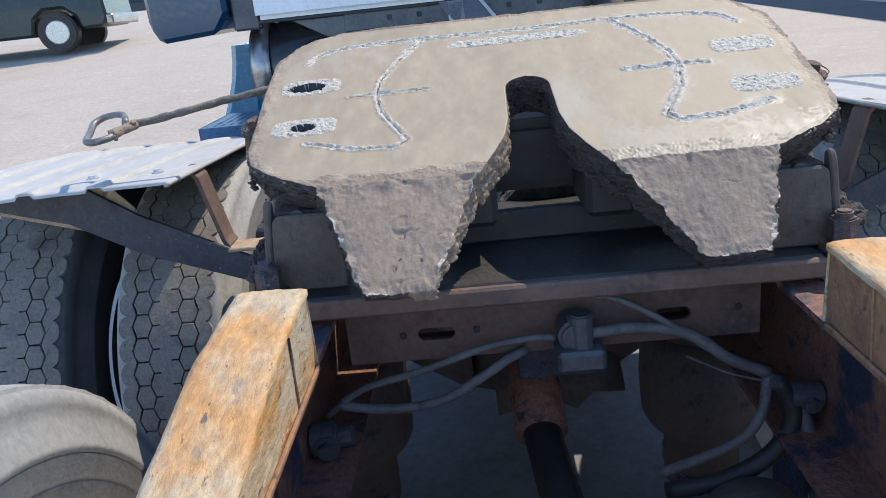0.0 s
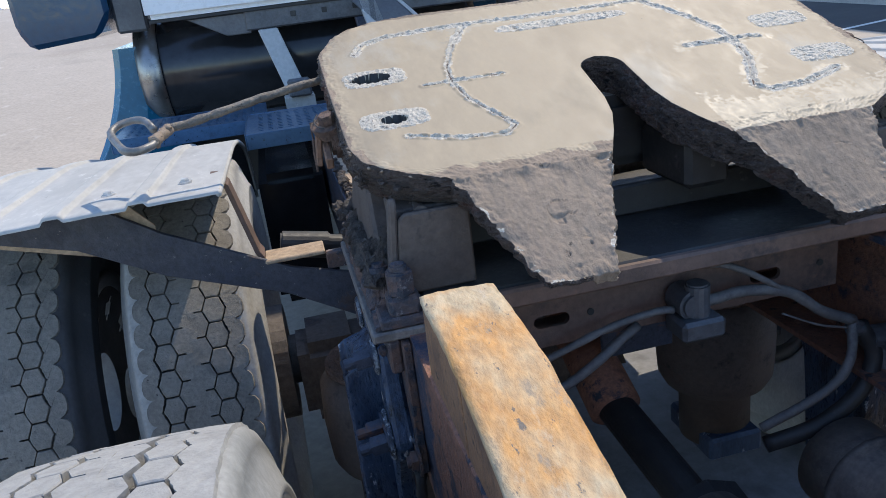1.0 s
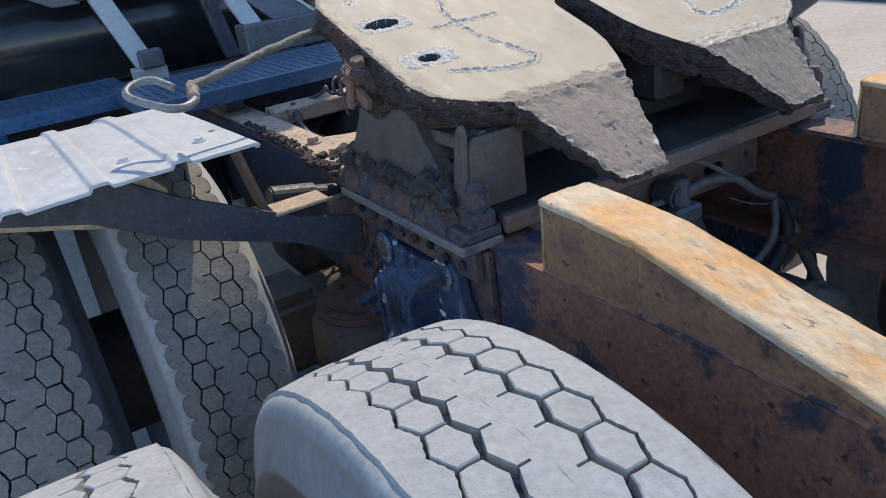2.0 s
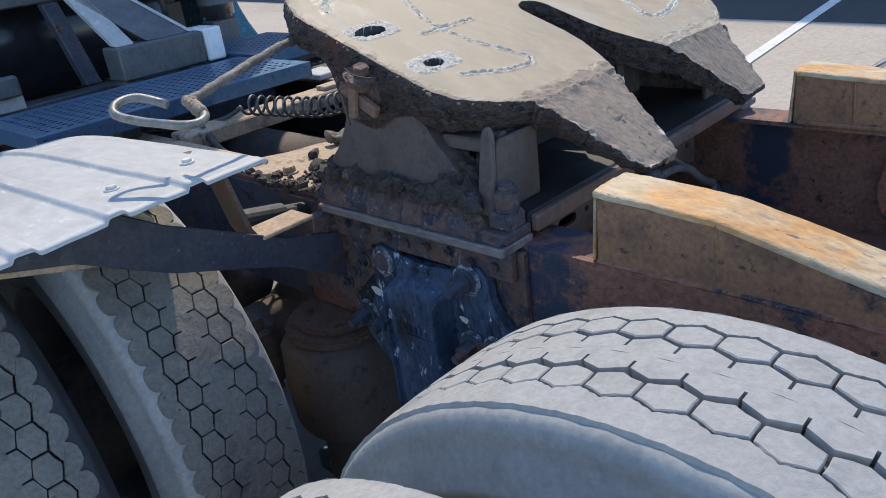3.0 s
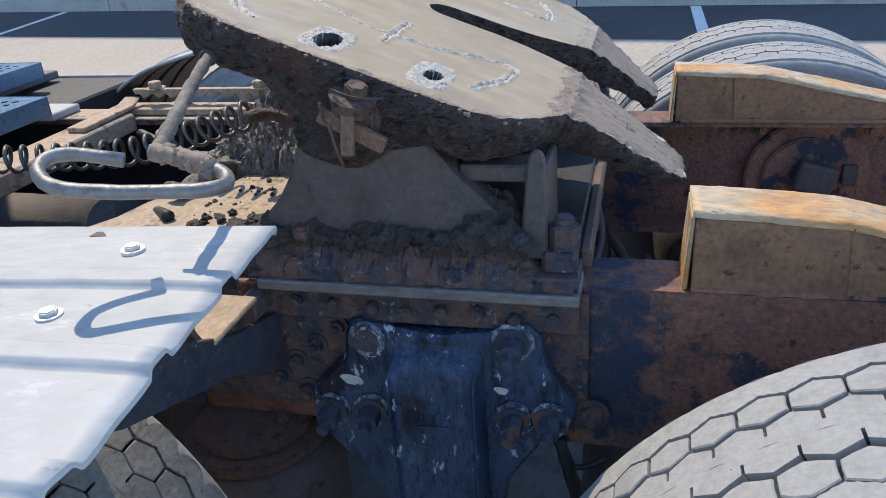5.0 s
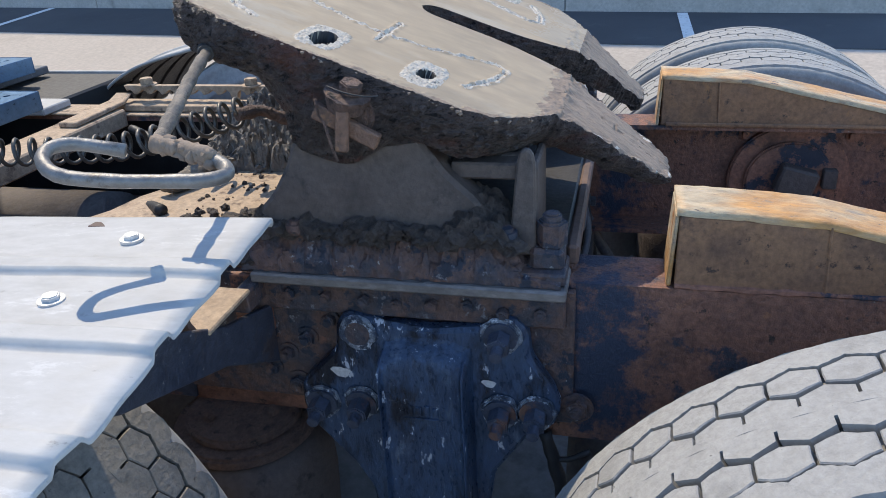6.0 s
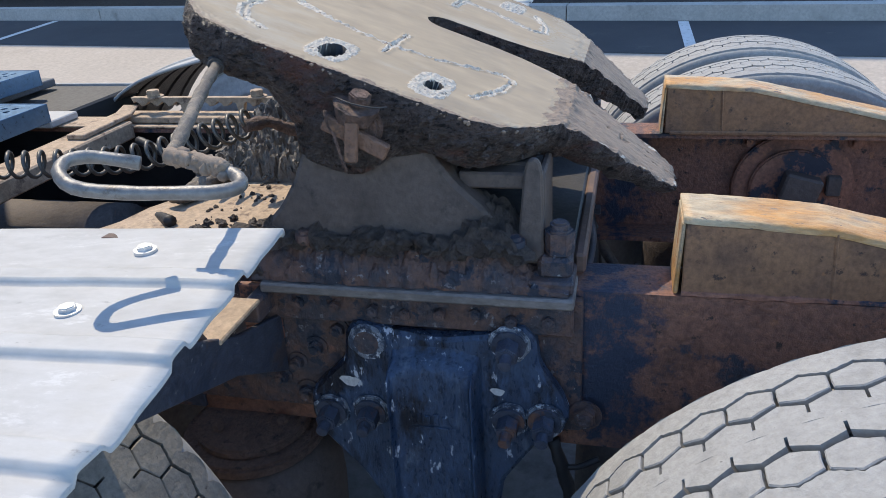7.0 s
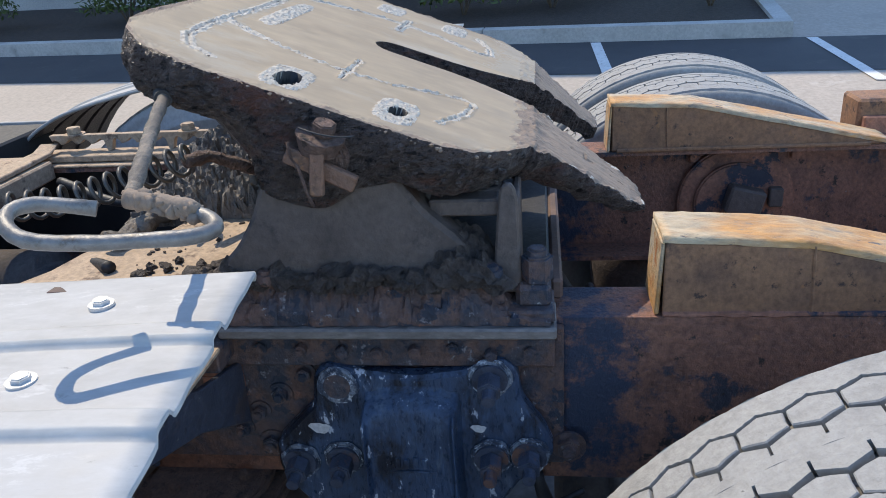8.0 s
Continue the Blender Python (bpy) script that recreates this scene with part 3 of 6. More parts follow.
def shrub(at, r, h, seed):
    rnd = random.Random(seed)
    ob = thing("shrub", "low dense green shrub in the mulch bed", "shrub", at, "shrubs along the building")
    bm = bmesh.new()
    for k in range(9):
        a = rnd.random() * 6.28
        tube(bm, [(0, 0, -0.05), (0.3 * r * math.cos(a), 0.3 * r * math.sin(a), 0.4 * h), (0.75 * r * math.cos(a), 0.75 * r * math.sin(a), 0.85 * h)], 0.008, 5, step=0.1)
    part("branch", bm, M["twig"], ob)
    bm = bmesh.new()
    for k in range(900):
        a, b, q = rnd.random() * 6.28, math.acos(rnd.uniform(-0.35, 1)), rnd.uniform(0.62, 1.08)
        q *= 1 + 0.25 * noise.noise(Vector((math.cos(a) * 2, math.sin(a) * 2, b * 2 + seed)))
        c = Vector((r * q * math.sin(b) * math.cos(a), r * q * math.sin(b) * math.sin(a), 0.42 * h + 0.58 * h * q * math.cos(b)))
        m = Matrix.Translation(c) @ Euler((rnd.uniform(-1.2, 1.2), rnd.uniform(-1.2, 1.2), rnd.random() * 6.28)).to_matrix().to_4x4()
        w, l = rnd.uniform(0.012, 0.022), rnd.uniform(0.03, 0.06)
        vs = [bm.verts.new(m @ Vector(p)) for p in ((-l, 0, 0), (0, -w, 0.006), (l, 0, 0), (0, w, 0.006))]
        bm.faces.new(vs)
    part("foliage", bm, M["leaf"], ob)
    return ob


for k in range(11):
    v = -2.0 + k * 1.55 + 0.3 * math.sin(k * 2.3)
    shrub(lot(1.3 + 0.25 * math.sin(k * 1.7), v, 0.1), 0.5 + 0.08 * math.sin(k * 3.1), 0.75 + 0.12 * math.cos(k * 2.1), k + 3)


# Dark sheet over the ground: the truck's shade, put into colour.
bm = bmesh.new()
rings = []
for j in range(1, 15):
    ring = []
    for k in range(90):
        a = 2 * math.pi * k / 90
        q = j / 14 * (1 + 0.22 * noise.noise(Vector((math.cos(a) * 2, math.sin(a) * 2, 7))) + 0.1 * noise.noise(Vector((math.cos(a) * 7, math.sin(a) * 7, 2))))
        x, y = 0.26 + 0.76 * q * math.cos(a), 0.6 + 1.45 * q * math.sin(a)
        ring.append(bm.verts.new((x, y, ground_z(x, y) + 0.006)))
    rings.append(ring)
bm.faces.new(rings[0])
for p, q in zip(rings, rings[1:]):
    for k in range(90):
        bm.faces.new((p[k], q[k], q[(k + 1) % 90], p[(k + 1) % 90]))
tagged(part("oil_stain", bm, M["ground_shade"]), "dark sheet on the concrete, toned for the shade under the frame", "oil stain", kind="structure")


# ---- parked vehicles ----
def parked_car(at, yaw, paint, label, tall=1.0):
    """A boxy estate on four wheels; the nose points along +y before turning."""
    ob = thing("parked_car", label, "car", at, "cars parked in the lot")
    L, W, H = 4.7, 1.86, 1.78 * tall
    side = [(-L / 2, 0.55), (-L / 2 + 0.03, 0.95), (-L / 2 + 0.12, 1.08), (-L / 2 + 0.3, H - 0.1), (-L / 2 + 0.55, H), (0.55, H), (0.95, H - 0.12), (1.45, 1.13), (L / 2 - 0.15, 1.02), (L / 2, 0.85), (L / 2, 0.5),
            (L / 2 - 0.1, 0.34), (1.95, 0.34), (1.88, 0.62), (1.68, 0.78), (1.32, 0.78), (1.12, 0.62), (1.05, 0.32), (-0.95, 0.32), (-1.02, 0.62), (-1.22, 0.78), (-1.58, 0.78), (-1.78, 0.62), (-1.85, 0.38), (-L / 2 + 0.1, 0.4)]
    bm = bmesh.new()
    prism(bm, side, 0, -W / 2, W / 2, 0.05)
    for v in bm.verts:
        if v.co.z > 1.1:
            v.co.x *= 1 - 0.16 * (v.co.z - 1.1)
    part("body", bm, paint, ob)
    for s in (-1, 1):
        for y0, y1 in ((-1.95, -1.02), (-0.95, -0.05), (0.02, 0.85)):
            bm = bmesh.new()
            zt = H - 0.16
            prism(bm, [(y0, 1.16), (y1, 1.16), (y1 - (0.0 if y1 < 0.5 else 0.22), zt), (y0 + (0.12 if y0 < -1.5 else 0), zt)], 0, 0, 0.012)
            for v in bm.verts:
                v.co.x = s * (W / 2 * (1 - 0.16 * (v.co.z - 1.1)) + v.co.x)
            part("side_window", bm, M["glass"], ob)
        for y in (-1.4, 1.5):
            w = part("wheel", cyl(bmesh.new(), (s * (W / 2 - 0.22), y, 0.37), (s * (W / 2 + 0.01), y, 0.37), 0.37, n=32, bev=0.03), M["black"], ob, "black road tyre")
            bm = bmesh.new()
            cyl(bm, (s * (W / 2), y, 0.37), (s * (W / 2 + 0.02), y, 0.37), 0.23, 0.2, n=28)
            for i in range(6):
                a = i * math.pi / 3
                cyl(bm, (s * (W / 2 + 0.018), y + 0.12 * math.cos(a), 0.37 + 0.12 * math.sin(a)), (s * (W / 2 + 0.026), y + 0.12 * math.cos(a), 0.37 + 0.12 * math.sin(a)), 0.035, n=10)
            part("rim", bm, M["carpaint_c"], w, "bright alloy rim")
        part("tail_lamp", box(bmesh.new(), s * W / 2 - 0.11, s * W / 2 + 0.012, -L / 2 - 0.005, -L / 2 + 0.13, 0.95, 1.35, 0.015), M["lamp_red"], ob, "red tail lamp")
        part("mirror", box(bmesh.new(), s * (W / 2 + 0.02) - 0.03, s * (W / 2 + 0.16), 0.78, 0.9, 1.08, 1.26, 0.03), M["trim"], ob)
    part("rear_bumper", box(bmesh.new(), -W / 2 + 0.02, W / 2 - 0.02, -L / 2 - 0.1, -L / 2 + 0.05, 0.42, 0.62, 0.03), M["chrome"], ob, "bright bumper")
    part("front_bumper", box(bmesh.new(), -W / 2 + 0.02, W / 2 - 0.02, L / 2 - 0.05, L / 2 + 0.1, 0.4, 0.62, 0.03), M["trim"], ob)
    part("rear_window", box(bmesh.new(), -W / 2 + 0.24, W / 2 - 0.24, -L / 2 + 0.16, -L / 2 + 0.25, 1.12, H - 0.2, 0.01), M["glass"], ob)
    ob.rotation_euler = (0, 0, yaw)
    return ob


def on_lot(x, y):
    return Vector((x, y, ground_z(x, y)))


parked_car(on_lot(-9.25, 14.2), radians(98), M["carpaint"], "dark green boxy estate car parked on the lot")
parked_car(on_lot(-16.3, 36.8), radians(106), M["carpaint_b"], "charcoal car parked further down the lot", 0.9)
parked_car(on_lot(-15.4, 43.5), radians(106), M["carpaint_c"], "silver car parked far down the lot", 0.88)
parked_car(on_lot(-13.6, 50.0), radians(106), M["carpaint_c"], "silver car parked far down the lot", 0.88)


# ---- truck frame ----
RAIL_X, RAIL_TOP, RAIL_LOW = 0.43, 0.963, 0.70
chassis = thing("truck_chassis", "rusty dark-blue truck frame with rails, crossmembers and axles", "truck frame")
for s in (-1, 1):
    bm = bmesh.new()
    prism(bm, [(s * RAIL_X, RAIL_LOW), (s * RAIL_X, RAIL_TOP), (s * 0.339, RAIL_TOP), (s * 0.339, RAIL_TOP - 0.01), (s * (RAIL_X - 0.01), RAIL_TOP - 0.01), (s * (RAIL_X - 0.01), RAIL_LOW + 0.01), (s * 0.339, RAIL_LOW + 0.01), (s * 0.339, RAIL_LOW)], 1, -1.28, 2.3)
    rail = part("frame_rail", bm, M["rail"], chassis, "long steel channel, brown rust over dark blue paint")
    part("top_flange", box(bmesh.new(), min(s * 0.336, s * 0.431), max(s * 0.336, s * 0.431), 0.235, 2.0, RAIL_TOP + 0.001, RAIL_TOP + 0.007, 0.002), M["tan"], rail, "dusty tan rail top")
    part("liner_plate", box(bmesh.new(), min(s * 0.4305, s * 0.444), max(s * 0.4305, s * 0.444), -0.262, 0.36, 0.735, 0.955, 0.002), M["mottled"], rail, "bolted dark plate")
    part("front_liner", box(bmesh.new(), min(s * 0.4305, s * 0.438), max(s * 0.4305, s * 0.438), 0.362, 1.6, 0.705, 0.958, 0.002), M["railpaint"], rail, "dark plate on the rail")
    # Added black sheet: the shaded void between the rails as colour.
    part("inner_liner", box(bmesh.new(), min(s * 0.4165, s * 0.4195), max(s * 0.4165, s * 0.4195), 0.25, 2.2, 0.712, 0.951, 0.001), M["black"], rail, "black sheet for the shaded void between the rails")
    edge = [(0.4315, 0.225), (0.4315, 0.62), (0.36, 0.6), (0.29, 0.56), (0.22, 0.545), (0.165, 0.515), (0.145, 0.44), (0.09, 0.425), (-0.01, 0.405), (-0.01, 0.225)]
    if s < 0:
        part("gusset_plate", prism(bmesh.new(), [(-x, y) for x, y in edge], 2, RAIL_TOP + 0.0075, RAIL_TOP + 0.013, 0.001), M["tan"], rail, "dusty tan plate on the rail top")


def crossmember(y, z0, z1, mat, label, slots=True, depth=0.09, zc=0.9):
    """A pressed channel across the frame with two long slots and small holes."""
    bm = bmesh.new()
    X = 0.335
    def wall(x0, x1, a, b):
        prism(bm, [(x0, a), (x1, a), (x1, b), (x0, b)], 1, y, y + 0.008)
    hs = 0.011
    holes = [(-0.219, -0.158), (0.167, 0.225)] if slots else []
    edges = [-X] + [v for h in holes for v in h] + [X]
    for k in range(0, len(edges) - 1):
        x0, x1 = edges[k], edges[k + 1]
        if k % 2 == 0:
            wall(x0, x1, z0, z1)
        else:
            # a slot with round ends: arcs along its upper and lower half
            for q, zz in ((1, z1), (-1, z0)):
                arc = [(x0 + hs - hs * math.cos(a), zc + q * hs * math.sin(a)) for a in (k * math.pi / 12 for k in range(7))]
                arc += [(x1 - hs + hs * math.sin(a), zc + q * hs * math.cos(a)) for a in (k * math.pi / 12 for k in range(7))]
                prism(bm, arc + [(x1, zz), (x0, zz)], 1, y, y + 0.008)
    box(bm, -X, X, y + 0.0085, y + depth, z1 - 0.008, z1, 0.002)
    box(bm, -X, X, y + 0.0085, y + depth, z0, z0 + 0.008, 0.002)
    ob = part("crossmember", bm, mat, chassis, label)
    return ob


cm = crossmember(-0.17, 0.852, 0.972, M["brownsteel"], "brown grimy crossmember with long slots", zc=0.897)
bm = bmesh.new()
for x, z in ((-0.243, 0.898), (-0.122, 0.899), (0.30, 0.9)):
    cyl(bm, (x, -0.1725, z), (x, -0.168, z), 0.006, n=14)
tagged(part("bolt_holes", bm, M["black"], cm), kind="stuff")
crossmember(0.62, 0.62, 0.78, M["rust"], "dark rusty crossmember ahead of the coupling", False)
crossmember(1.5, 0.80, 0.95, M["railpaint"], "dark crossmember under the deck", False)
part("crossmember", box(bmesh.new(), -0.335, 0.335, 0.945, 1.045, 0.94, 0.985, 0.004), M["tan"], chassis, "pale dusty flat cross beam")
part("crossmember", box(bmesh.new(), -0.335, 0.335, -1.25, -1.16, 0.72, 0.95, 0.004), M["rust"], chassis)

# axles, differentials, shafts
for y in (-0.733, 0.655):
    bm = bmesh.new()
    cyl(bm, (-1.05, y, 0.525), (1.05, y, 0.525), 0.065, n=24)
    for s in (-1, 1):
        cyl(bm, (s * 0.34, y, 0.525), (s * 0.16, y, 0.525), 0.07, 0.17, n=24)
    ax = part("axle", bm, M["grime"], chassis, "dark grimy axle housing", True)
    bm = bmesh.new()
    lump(bm, (0.02, y, 0.52), 0.2, 3.1 + y, 1.0, 3)
    cyl(bm, (0.0, y + 0.15, 0.54), (0.0, y + 0.42, 0.56), 0.1, 0.06, n=24, bev=0.008)
    part("differential", bm, M["grime"], ax, smooth=True)
bm = bmesh.new()
cyl(bm, (-0.02, 0.24, 0.72), (-0.02, -0.02, 0.6), 0.052, n=28, bev=0.003)
part("drive_shaft", bm, M["rust"], chassis, "rusty drive shaft sleeve", True)
bm = bmesh.new()
cyl(bm, (-0.02, 0.0, 0.605), (0.01, -0.32, 0.54), 0.037, n=24)
cyl(bm, (0.01, -0.28, 0.55), (0.01, -0.34, 0.54), 0.075, n=8, bev=0.006)
part("shaft_joint", bm, M["black"], chassis, "black universal joint")

bm = bmesh.new()
box(bm, -0.055, 0.088, -0.155, -0.05, 0.842, 0.85, 0.002)
box(bm, -0.055, 0.088, -0.0495, -0.042, 0.735, 0.85, 0.002)
part("shaft_bracket", bm, M["railpaint"], chassis, "folded steel bracket below the crossmember")
bm = bmesh.new()
cyl(bm, (0.03, -0.175, 0.9), (0.03, -0.235, 0.9), 0.026, n=20, bev=0.006)
box(bm, 0.0, 0.075, -0.25, -0.185, 0.845, 0.88, 0.006)
cyl(bm, (0.04, -0.22, 0.875), (0.04, -0.22, 0.935), 0.02, n=16, bev=0.003)
part("air_valve", bm, M["steel"], chassis, "grimy air valve on the crossmember")

HOSES = [
    ([(0.0, -0.215, 0.893), (-0.028, -0.215, 0.897), (-0.109, -0.215, 0.887), (-0.212, -0.21, 0.853), (-0.319, -0.2, 0.821), (-0.385, -0.19, 0.772)], 0.0062, "hose"),
    ([(-0.045, -0.18, 0.86), (-0.074, -0.19, 0.851), (-0.123, -0.2, 0.825), (-0.192, -0.2, 0.789), (-0.278, -0.2, 0.781), (-0.36, -0.2, 0.795)], 0.0082, "hose"),
    ([(0.044, -0.215, 0.895), (0.132, -0.21, 0.897), (0.21, -0.215, 0.88), (0.27, -0.22, 0.835), (0.332, -0.22, 0.804)], 0.0095, "hose"),
    ([(0.023, -0.19, 0.959), (0.099, -0.21, 0.948), (0.166, -0.215, 0.91), (0.252, -0.22, 0.846), (0.33, -0.225, 0.807)], 0.0055, "hose"),
    ([(0.209, -0.2, 0.835), (0.273, -0.21, 0.804), (0.332, -0.22, 0.789)], 0.0022, "hose"),
    ([(0.345, -0.22, 0.793), (0.37, -0.23, 0.735), (0.337, -0.24, 0.672), (0.257, -0.24, 0.625), (0.17, -0.22, 0.596)], 0.015, "black"),
    ([(0.332, -0.22, 0.804), (0.313, -0.24, 0.736), (0.265, -0.24, 0.688), (0.161, -0.22, 0.632)], 0.0085, "hose"),
    ([(0.36, -0.22, 0.76), (0.384, -0.23, 0.729), (0.395, -0.26, 0.66), (0.4, -0.3, 0.59)], 0.013, "hose"),
]
for k, (pts, r, m) in enumerate(HOSES):
    tagged(part("air_hose", tube(bmesh.new(), pts, r, 10, 0.001, k), M[m], chassis, "dusty air hose hanging between the rails", True))
bm = bmesh.new()
cyl(bm, (0.36, -0.22, 0.762), (0.4155, -0.22, 0.757), 0.023, n=18, bev=0.004)
cyl(bm, (0.325, -0.22, 0.792), (0.35, -0.22, 0.784), 0.014, n=14, bev=0.003)
hexbolt(bm, (0.39, -0.24, 0.757), (0, -1, 0), 0.013, 0.012, False)
part("hose_fitting", bm, M["steel"], chassis, "grimy hose fitting")
bm = bmesh.new()
cyl(bm, (-0.4155, -0.2, 0.734), (-0.37, -0.2, 0.734), 0.03, n=18, bev=0.005)
cyl(bm, (-0.372, -0.2, 0.734), (-0.345, -0.2, 0.738), 0.018, n=12)
hexbolt(bm, (-0.385, -0.23, 0.734), (0, -1, 0), 0.015, 0.014, True)
part("hose_fitting", bm, M["steel"], chassis, "grimy hose fitting")
for s in (-1, 1):
    bm = bmesh.new()
    cyl(bm, (s * 0.29, -0.42, 0.56), (s * 0.29, -0.25, 0.56), 0.085, n=28, bev=0.012)
    cyl(bm, (s * 0.29, -0.355, 0.56), (s * 0.29, -0.335, 0.56), 0.095, n=28, bev=0.004)
    part("brake_chamber", bm, M["grime"], chassis, "black round brake chamber", True)
# Two drums and a box, added to keep light off the ground below.
bm = bmesh.new()
cyl(bm, (-0.16, 0.95, 0.68), (-0.16, 1.75, 0.68), 0.14, n=32, bev=0.03)
part("air_tank", bm, M["grime"], chassis, "dark drum added between the rails to block light", True)
bm = bmesh.new()
cyl(bm, (0.17, 0.9, 0.66), (0.17, 1.7, 0.66), 0.15, n=32, bev=0.03)
part("air_tank", bm, M["grime"], chassis, "dark drum added between the rails to block light", True)
bm = bmesh.new()
box(bm, -0.3, 0.3, 1.8, 3.4, 0.42, 0.9, 0.05, 2)
part("gearbox", bm, M["grime"], chassis, "dark box added between the rails to block light")
for s in (-1, 1):
    # Added dark box that blocks the sunlit ground beside the rail.
    bm = bmesh.new()
    box(bm, min(s * 0.45, s * 0.66), max(s * 0.45, s * 0.66), 1.22, 1.95, 0.45, 0.9, 0.03, 2)
    part("side_tank", bm, M["darktank"], chassis, "dark box added beside the rail to hide sunlit ground")
    bm = bmesh.new()
    cyl(bm, (s * 0.32, 0.84, 0.56), (s * 0.32, 1.05, 0.56), 0.09, n=28, bev=0.012)
    part("brake_chamber", bm, M["grime"], chassis, "black round brake chamber", True)
    bm = bmesh.new()
    box(bm, min(s * 0.45, s * 0.62), max(s * 0.45, s * 0.62), 0.5, 0.72, 0.4, 0.62, 0.03, 2)
    part("spring_seat", bm, M["grime"], chassis)

battery = part("battery_box", box(bmesh.new(), 0.4385, 0.79, 1.24, 1.64, 0.5, 0.975, 0.006, 1), M["trim"], chassis, "black box beside the rail")
# Thin pale strip that stands for the light along the lid's edge.
part("lid_edge", box(bmesh.new(), 0.7915, 0.803, 1.24, 1.64, 0.95, 0.982, 0.002), M["alu"], battery, "pale strip for the sunlit lid edge")
for s in (-1, 1):
    bm = bmesh.new()
    tube(bm, [(s * 0.44, -0.222, 0.712), (s * 0.445, -0.232, 0.68), (s * 0.445, -0.246, 0.622), (s * 0.44, -0.25, 0.56)], 0.0105, 10, 0.004, s)
    tube(bm, [(s * 0.445, -0.236, 0.668), (s * 0.445, -0.258, 0.668), (s * 0.44, -0.29, 0.684)], 0.0045, 8, 0.001, s)
    part("brake_hose", bm, M["black"], chassis, "black hose hanging below the rail", True)

# ---- suspension hangers on the rails ----
def hanger(s):
    ob = thing("suspension_hanger", "black painted cast suspension hanger bolted to the rail", "suspension hanger", (s * 0.444, 0, 0), "suspension hangers")
    f = -1 if s < 0 else 1
    def X(d):
        return f * d
    bm = bmesh.new()
    out = [(0.065, 0.915), (0.02, 0.905), (-0.06, 0.895), (-0.13, 0.905), (-0.18, 0.925), (-0.2, 0.905), (-0.205, 0.86), (-0.235, 0.815), (-0.248, 0.78), (-0.235, 0.745), (-0.2, 0.725), (-0.15, 0.65), (-0.13, 0.5), (-0.12, 0.36), (0.03, 0.36), (0.04, 0.5), (0.05, 0.59), (0.075, 0.635), (0.105, 0.67), (0.135, 0.705), (0.15, 0.74), (0.148, 0.785), (0.12, 0.815), (0.085, 0.85), (0.08, 0.895)]
    prism(bm, out, 0, min(0, X(0.03)), max(0, X(0.03)), 0.006)
    part("wing", bm, M["hangerpaint"], ob)
    bm = bmesh.new()
    # a raised column with a hollowed face, running out into the wing at its top
    rows = []
    for i in range(61):
        z = 0.36 + 0.532 * i / 60
        row = []
        for k in range(91):
            v = k / 90
            y = 0.012 - 0.134 * v
            q = min(1, v / 0.026, (1 - v) / 0.026)
            side = q * q * (3 - 2 * q)
            p = max(0, min(1, (0.884 - 0.014 * (2 * v - 1) ** 2 - z) / 0.022))
            high = side * (p * p * (3 - 2 * p)) * (0.046 - 0.013 * math.sin(math.pi * v)) + p * 0.011 * (math.exp(-((v - 0.05) / 0.022) ** 2) + math.exp(-((v - 0.95) / 0.022) ** 2)) + 0.0012 * noise.noise(Vector((y * 60, z * 60, f)))
            row.append(bm.verts.new((X(0.0285 + high), y, z)))
        rows.append(row)
    for p, q in zip(rows, rows[1:]):
        for k in range(90):
            bm.faces.new((p[k], p[k + 1], q[k + 1], q[k]))
    for fc in bm.faces:
        fc.smooth = True
    part("column", bm, M["hangerpaint"], ob)
    for y, z in ((0.045, 0.885), (-0.164, 0.898), (0.114, 0.757), (0.05, 0.762), (-0.161, 0.769), (-0.213, 0.774)):
        bm = bmesh.new()
        cyl(bm, (X(0.031), y, z), (X(0.038), y, z), 0.0295, 0.027, n=36, bev=0.002)
        for v in bm.verts:
            k = 1 + 0.14 * noise.noise(Vector((v.co.y * 70, v.co.z * 70, f)))
            v.co.y, v.co.z = y + (v.co.y - y) * k, z + (v.co.z - z) * k
        boss = part("bolt_boss", bm, M["chipped"], ob, "pale chipped ring round the bolt")
        bm = bmesh.new()
        hexbolt(bm, (X(0.037), y, z), (f, 0, -0.12), 0.0165, 0.026, True, 0.02) if (y, z) != (0.045, 0.885) else cyl(bm, (X(0.037), y, z), (X(0.0395), y, z), 0.019, n=20, bev=0.001)
        part("bolt", bm, M["railpaint"] if (y, z) != (0.045, 0.885) else M["mottled"], boss)
    for y, z, r in ((0.08, 0.812, 0.013), (-0.145, 0.815, 0.009)):
        bm = bmesh.new()
        res = bmesh.ops.create_circle(bm, cap_ends=True, segments=14, radius=1)
        for v in bm.verts:
            a = math.atan2(v.co.y, v.co.x)
            q = r * (1 + 0.18 * math.sin(2 * a + 1) + 0.12 * math.sin(3 * a) + 0.1 * math.sin(5 * a))
            v.co = Vector((X(0.0312), y + q * math.cos(a), z + 0.8 * q * math.sin(a)))
        part("paint_chip", bm, M["pale"], ob, "white paint chip")
    # illegible cast lettering on the column
    bm = bmesh.new()
    for k in range(7):
        y = -0.022 - 0.0125 * k
        box(bm, min(X(0.061), X(0.0652)), max(X(0.061), X(0.0652)), y - 0.0042, y + 0.0042, 0.772, 0.786 + 0.003 * (k % 2), 0.0008)
        part("cast_mark", bm, M["hangerpaint"], ob)
        bm = bmesh.new()
    box(bm, min(X(0.061), X(0.0652)), max(X(0.061), X(0.0652)), -0.105, -0.015, 0.764, 0.767, 0.0008)
    part("cast_mark", bm, M["hangerpaint"], ob)
    return ob


hanger(-1)
hanger(1)

